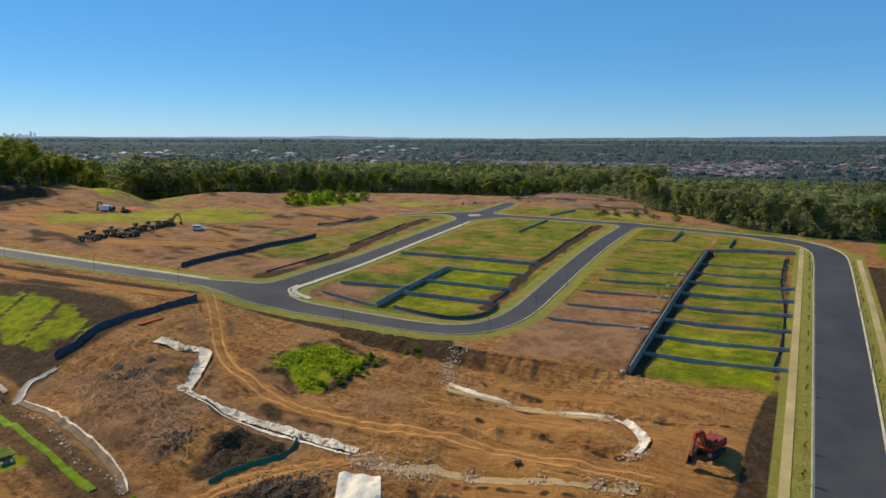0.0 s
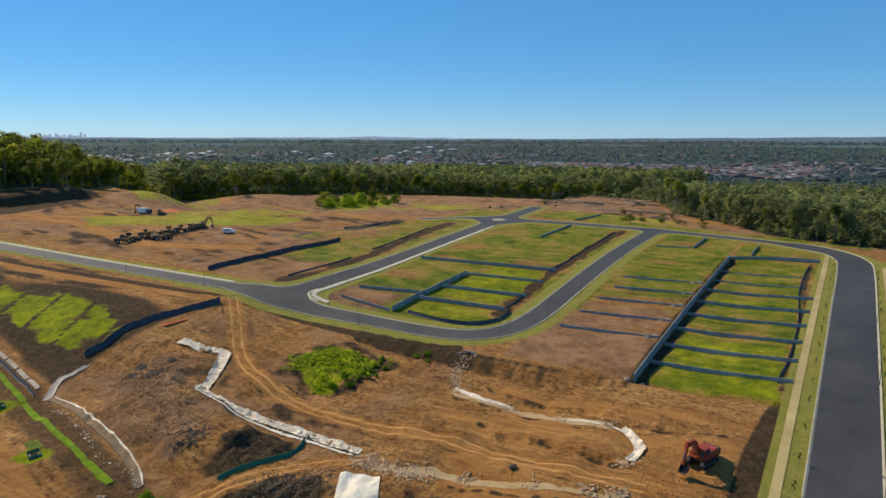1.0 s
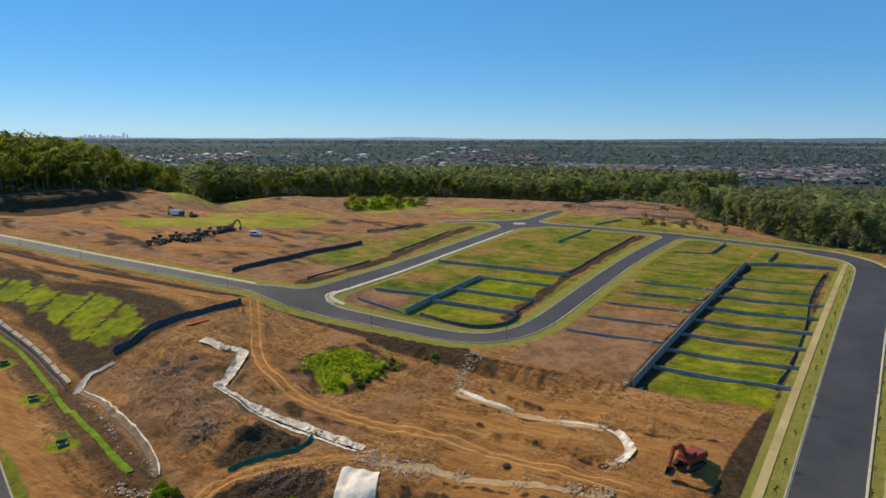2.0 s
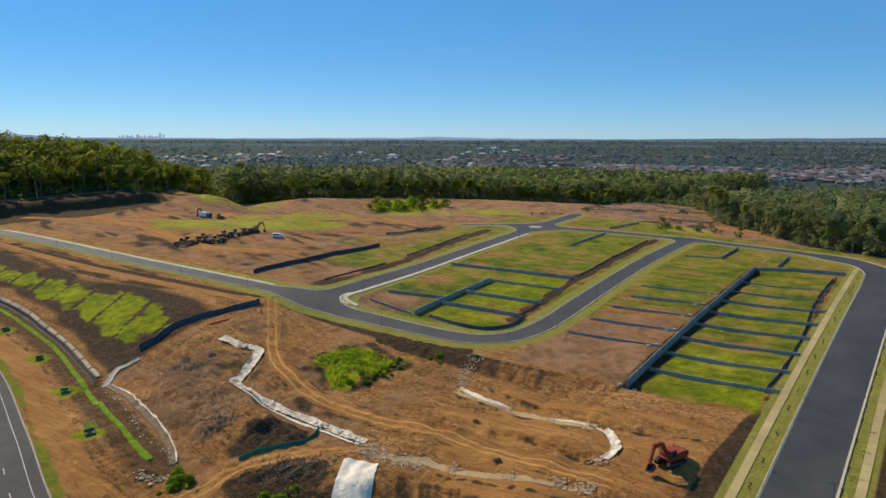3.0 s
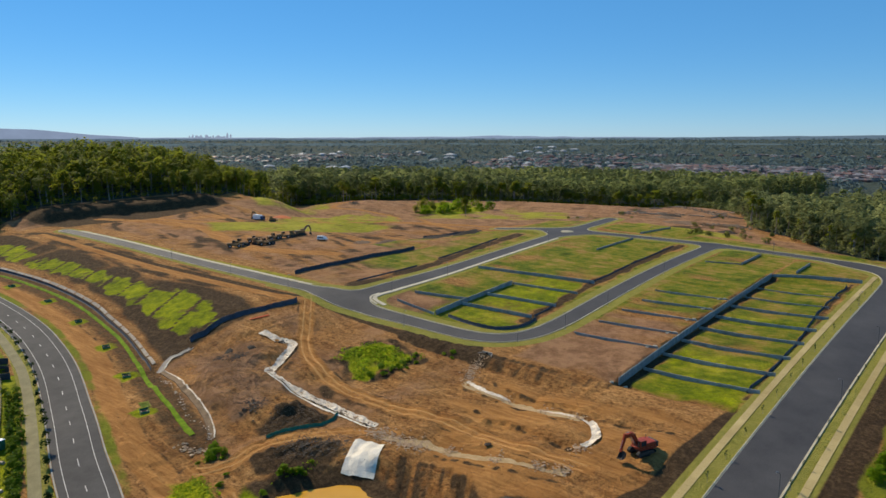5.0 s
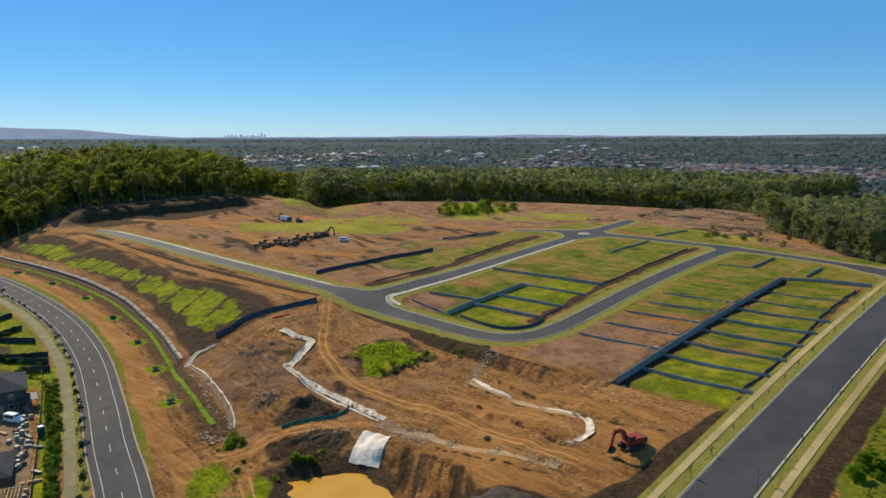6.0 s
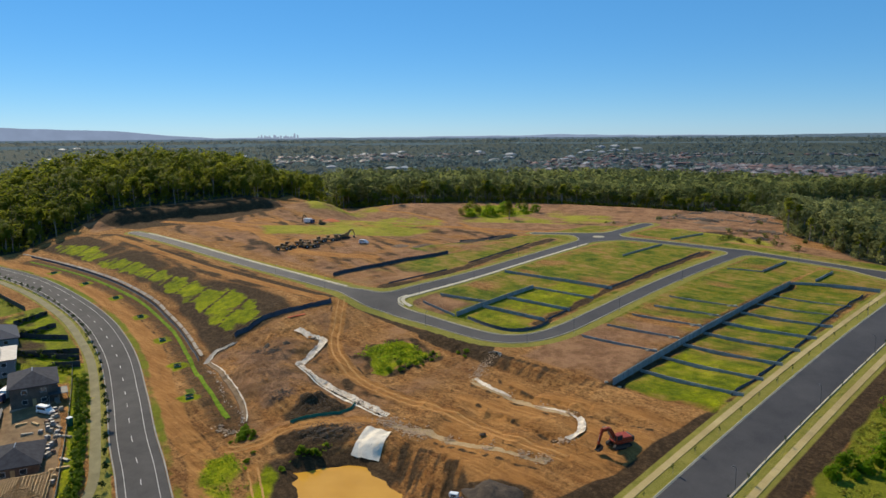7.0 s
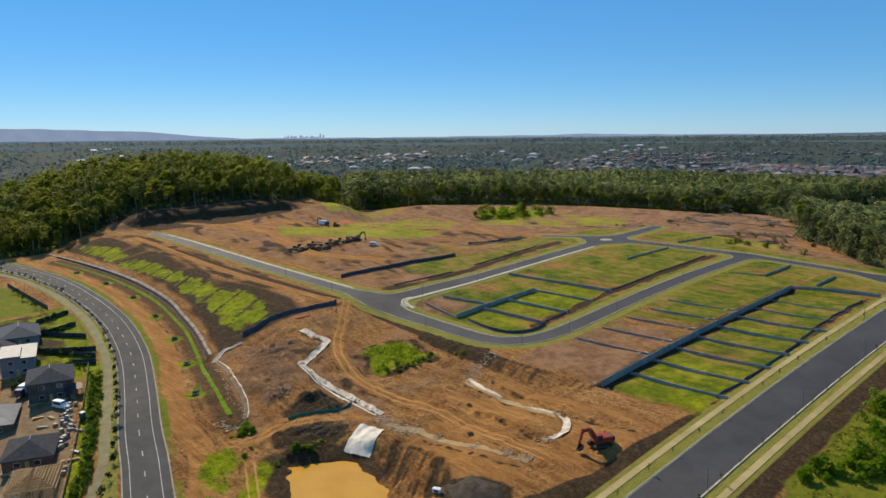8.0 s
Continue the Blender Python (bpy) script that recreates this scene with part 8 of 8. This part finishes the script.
# garden shrubs between the houses
gard = random.Random(21)
for a, b2 in (((-198, -88), (-200, -79)), ((-180, -91), (-182, -81)), ((-190, -98), (-166, -82.5)), ((-163, -103), (-148.5, -84)), ((-157, -97), (-142, -86)), ((-140, -95), (-132, -90)), ((-214, -84), (-262, -86)), ((-136, -100), (-130, -95)), ((-133, -108), (-129, -112))):
    for k in range(9):
        f = (k + gard.random()) / 9
        placed_copy((HEDGE + DARK)[gard.randrange(4)], a[0] + (b2[0] - a[0]) * f + gard.uniform(-0.8, 0.8), a[1] + (b2[1] - a[1]) * f + gard.uniform(-0.8, 0.8), gard.uniform(0, 360), gard.uniform(0.7, 1.5), 0.05)
# dark shade sail and timber stacks by the unfinished house
sail = empty("carport", on_ground(-112.3, -99.4, -14), "dark flat carport roof on posts beside the house", "carport")
part("carport_roof", boxed(-3, 3, -2.4, 2.4, 2.5, 2.65, bevel=0.03), M_CBOND, sail)
for sx in (-2.8, 2.8):
    for sy in (-2.2, 2.2):
        part("post", boxed(sx - 0.06, sx + 0.06, sy - 0.06, sy + 0.06, -0.4, 2.5), M_STEEL, sail)
for k, (x, y, a) in enumerate([(-101, -108, 15), (-97, -111, 60), (-90, -106, 10), (-104, -110.5, 80), (-87, -104.8, 30), (-76, -108.6, 20), (-72.5, -110, 70), (-94, -104.6, 5)]):
    t = empty("timber_stack", on_ground(x, y, a), "stack of sawn timber and sheeting on a house site", "timber stack", "timber stacks")
    for r in range(4):
        b = bmesh.new()
        box(b, -1.5 + 0.05 * r, 1.5 - 0.08 * r, -0.4, 0.4 - 0.06 * r, 0.12 * r, 0.12 * r + 0.11)
        part("board", b, (M_TIMBER, M_PALLET, M_WRAP)[k % 3], t)

# ---- felled timber, scrub and spoil in the clearing beyond the top road ----
clear = random.Random(33)
M_LOG = mottled("weathered_log", (0.16, 0.12, 0.09), (0.38, 0.31, 0.25), 1.0, 6, 0.9, 0.3, 0.03)
for k in range(16):
    x, y, a, L = clear.uniform(-125, -42), clear.uniform(222, 300), clear.uniform(0, 180), clear.uniform(5, 14)
    if x + y > 232 and k > 10:
        y -= 30
    b = bmesh.new()
    tube(b, (-L / 2, 0, 0.3), (L / 2, 0, 0.3), 0.34, 0.2, 8)
    tube(b, (L * 0.2, 0, 0.3), (L * 0.42, L * 0.1, 0.75), 0.12, 0.05, 6)
    ob = new("log", bpy.data.meshes.new("log"))
    b.to_mesh(ob.data)
    b.free()
    ob.data.materials.append(M_LOG)
    ob.matrix_basis = on_ground(x, y, a)
    tagged(ob, "felled grey tree trunk lying on cleared ground", "log", "felled logs")
for k in range(10):
    heap_mesh("soil_mound", clear.uniform(-130, -50), clear.uniform(212, 300), clear.uniform(3, 8), clear.uniform(2, 4), clear.uniform(0.7, 1.5), (M_BROWNHEAP, M_SOILHEAP)[k % 3 == 0], "pushed-up heap of soil and roots on cleared ground", "soil mound", 40 + k)
M_LEAF_OLIVE = leaf_mat("dry_scrub_leaves", [(0.12, 0.14, 0.034), (0.20, 0.21, 0.05), (0.28, 0.27, 0.075)])
OLIVE = [make_tree(250 + k, (1.5, 2.0)[k], (1.8, 2.3)[k], 200, 0.26, M_LEAF_OLIVE, "shrub", "dusty olive scrub bush on cleared ground", "clearing scrub", 7, 0.15) for k in range(2)]
spots = []
for k in range(30):
    spots.append((clear.uniform(-58, -14), clear.uniform(184, 212)) if k % 2 else (clear.uniform(-150, -45), clear.uniform(195, 310)))
scatter(OLIVE, [q for q in spots if poly_dist(np.array(q[0]), np.array(q[1]), EAST_WOOD) > -4 and road_dist(np.array(q[0]), np.array(q[1])) > 9], 0.5, 1.4)

rng = np.random.default_rng(61)
debris = along([(-150, 330), (-118, 306), (-88, 286), (-62, 262)], 260, 3.0, 62) + along([(-62, 226), (-50, 232), (-42, 226)], 120, 2.2, 63) + along([(-120, 250), (-104, 246), (-88, 254)], 120, 2.2, 64)
rocks("brush_pile", debris, 0.75, mottled("broken_timber", (0.10, 0.07, 0.045), (0.30, 0.225, 0.155), 0.9, 4, 0.95, 0.4, 0.05, vary=0), "strewn roots, broken timber and clods on cleared ground", 65)


def service_pit(x, y, turn):
    """A small cast service pit with a lid, standing proud of the ground."""
    t = empty("service_pit", on_ground(x, y, turn), "small pale concrete service pit beside the retaining wall", "service pit", "service pits")
    part("pit_body", boxed(-0.45, 0.45, -0.3, 0.3, -0.3, 0.3, bevel=0.03), M_LINING, t)
    part("lid", boxed(-0.38, 0.38, -0.24, 0.24, 0.3, 0.34, bevel=0.01), M_KERB, t)


for k, q in enumerate(MID_STEPS):
    service_pit(-1.9, q + 1.9, 8 * k)
    service_pit(-3.4, q + 0.4, 20 + 11 * k)
service_pit(-1.0, -1.6, 30)
service_pit(1.6, 0.4, 75)
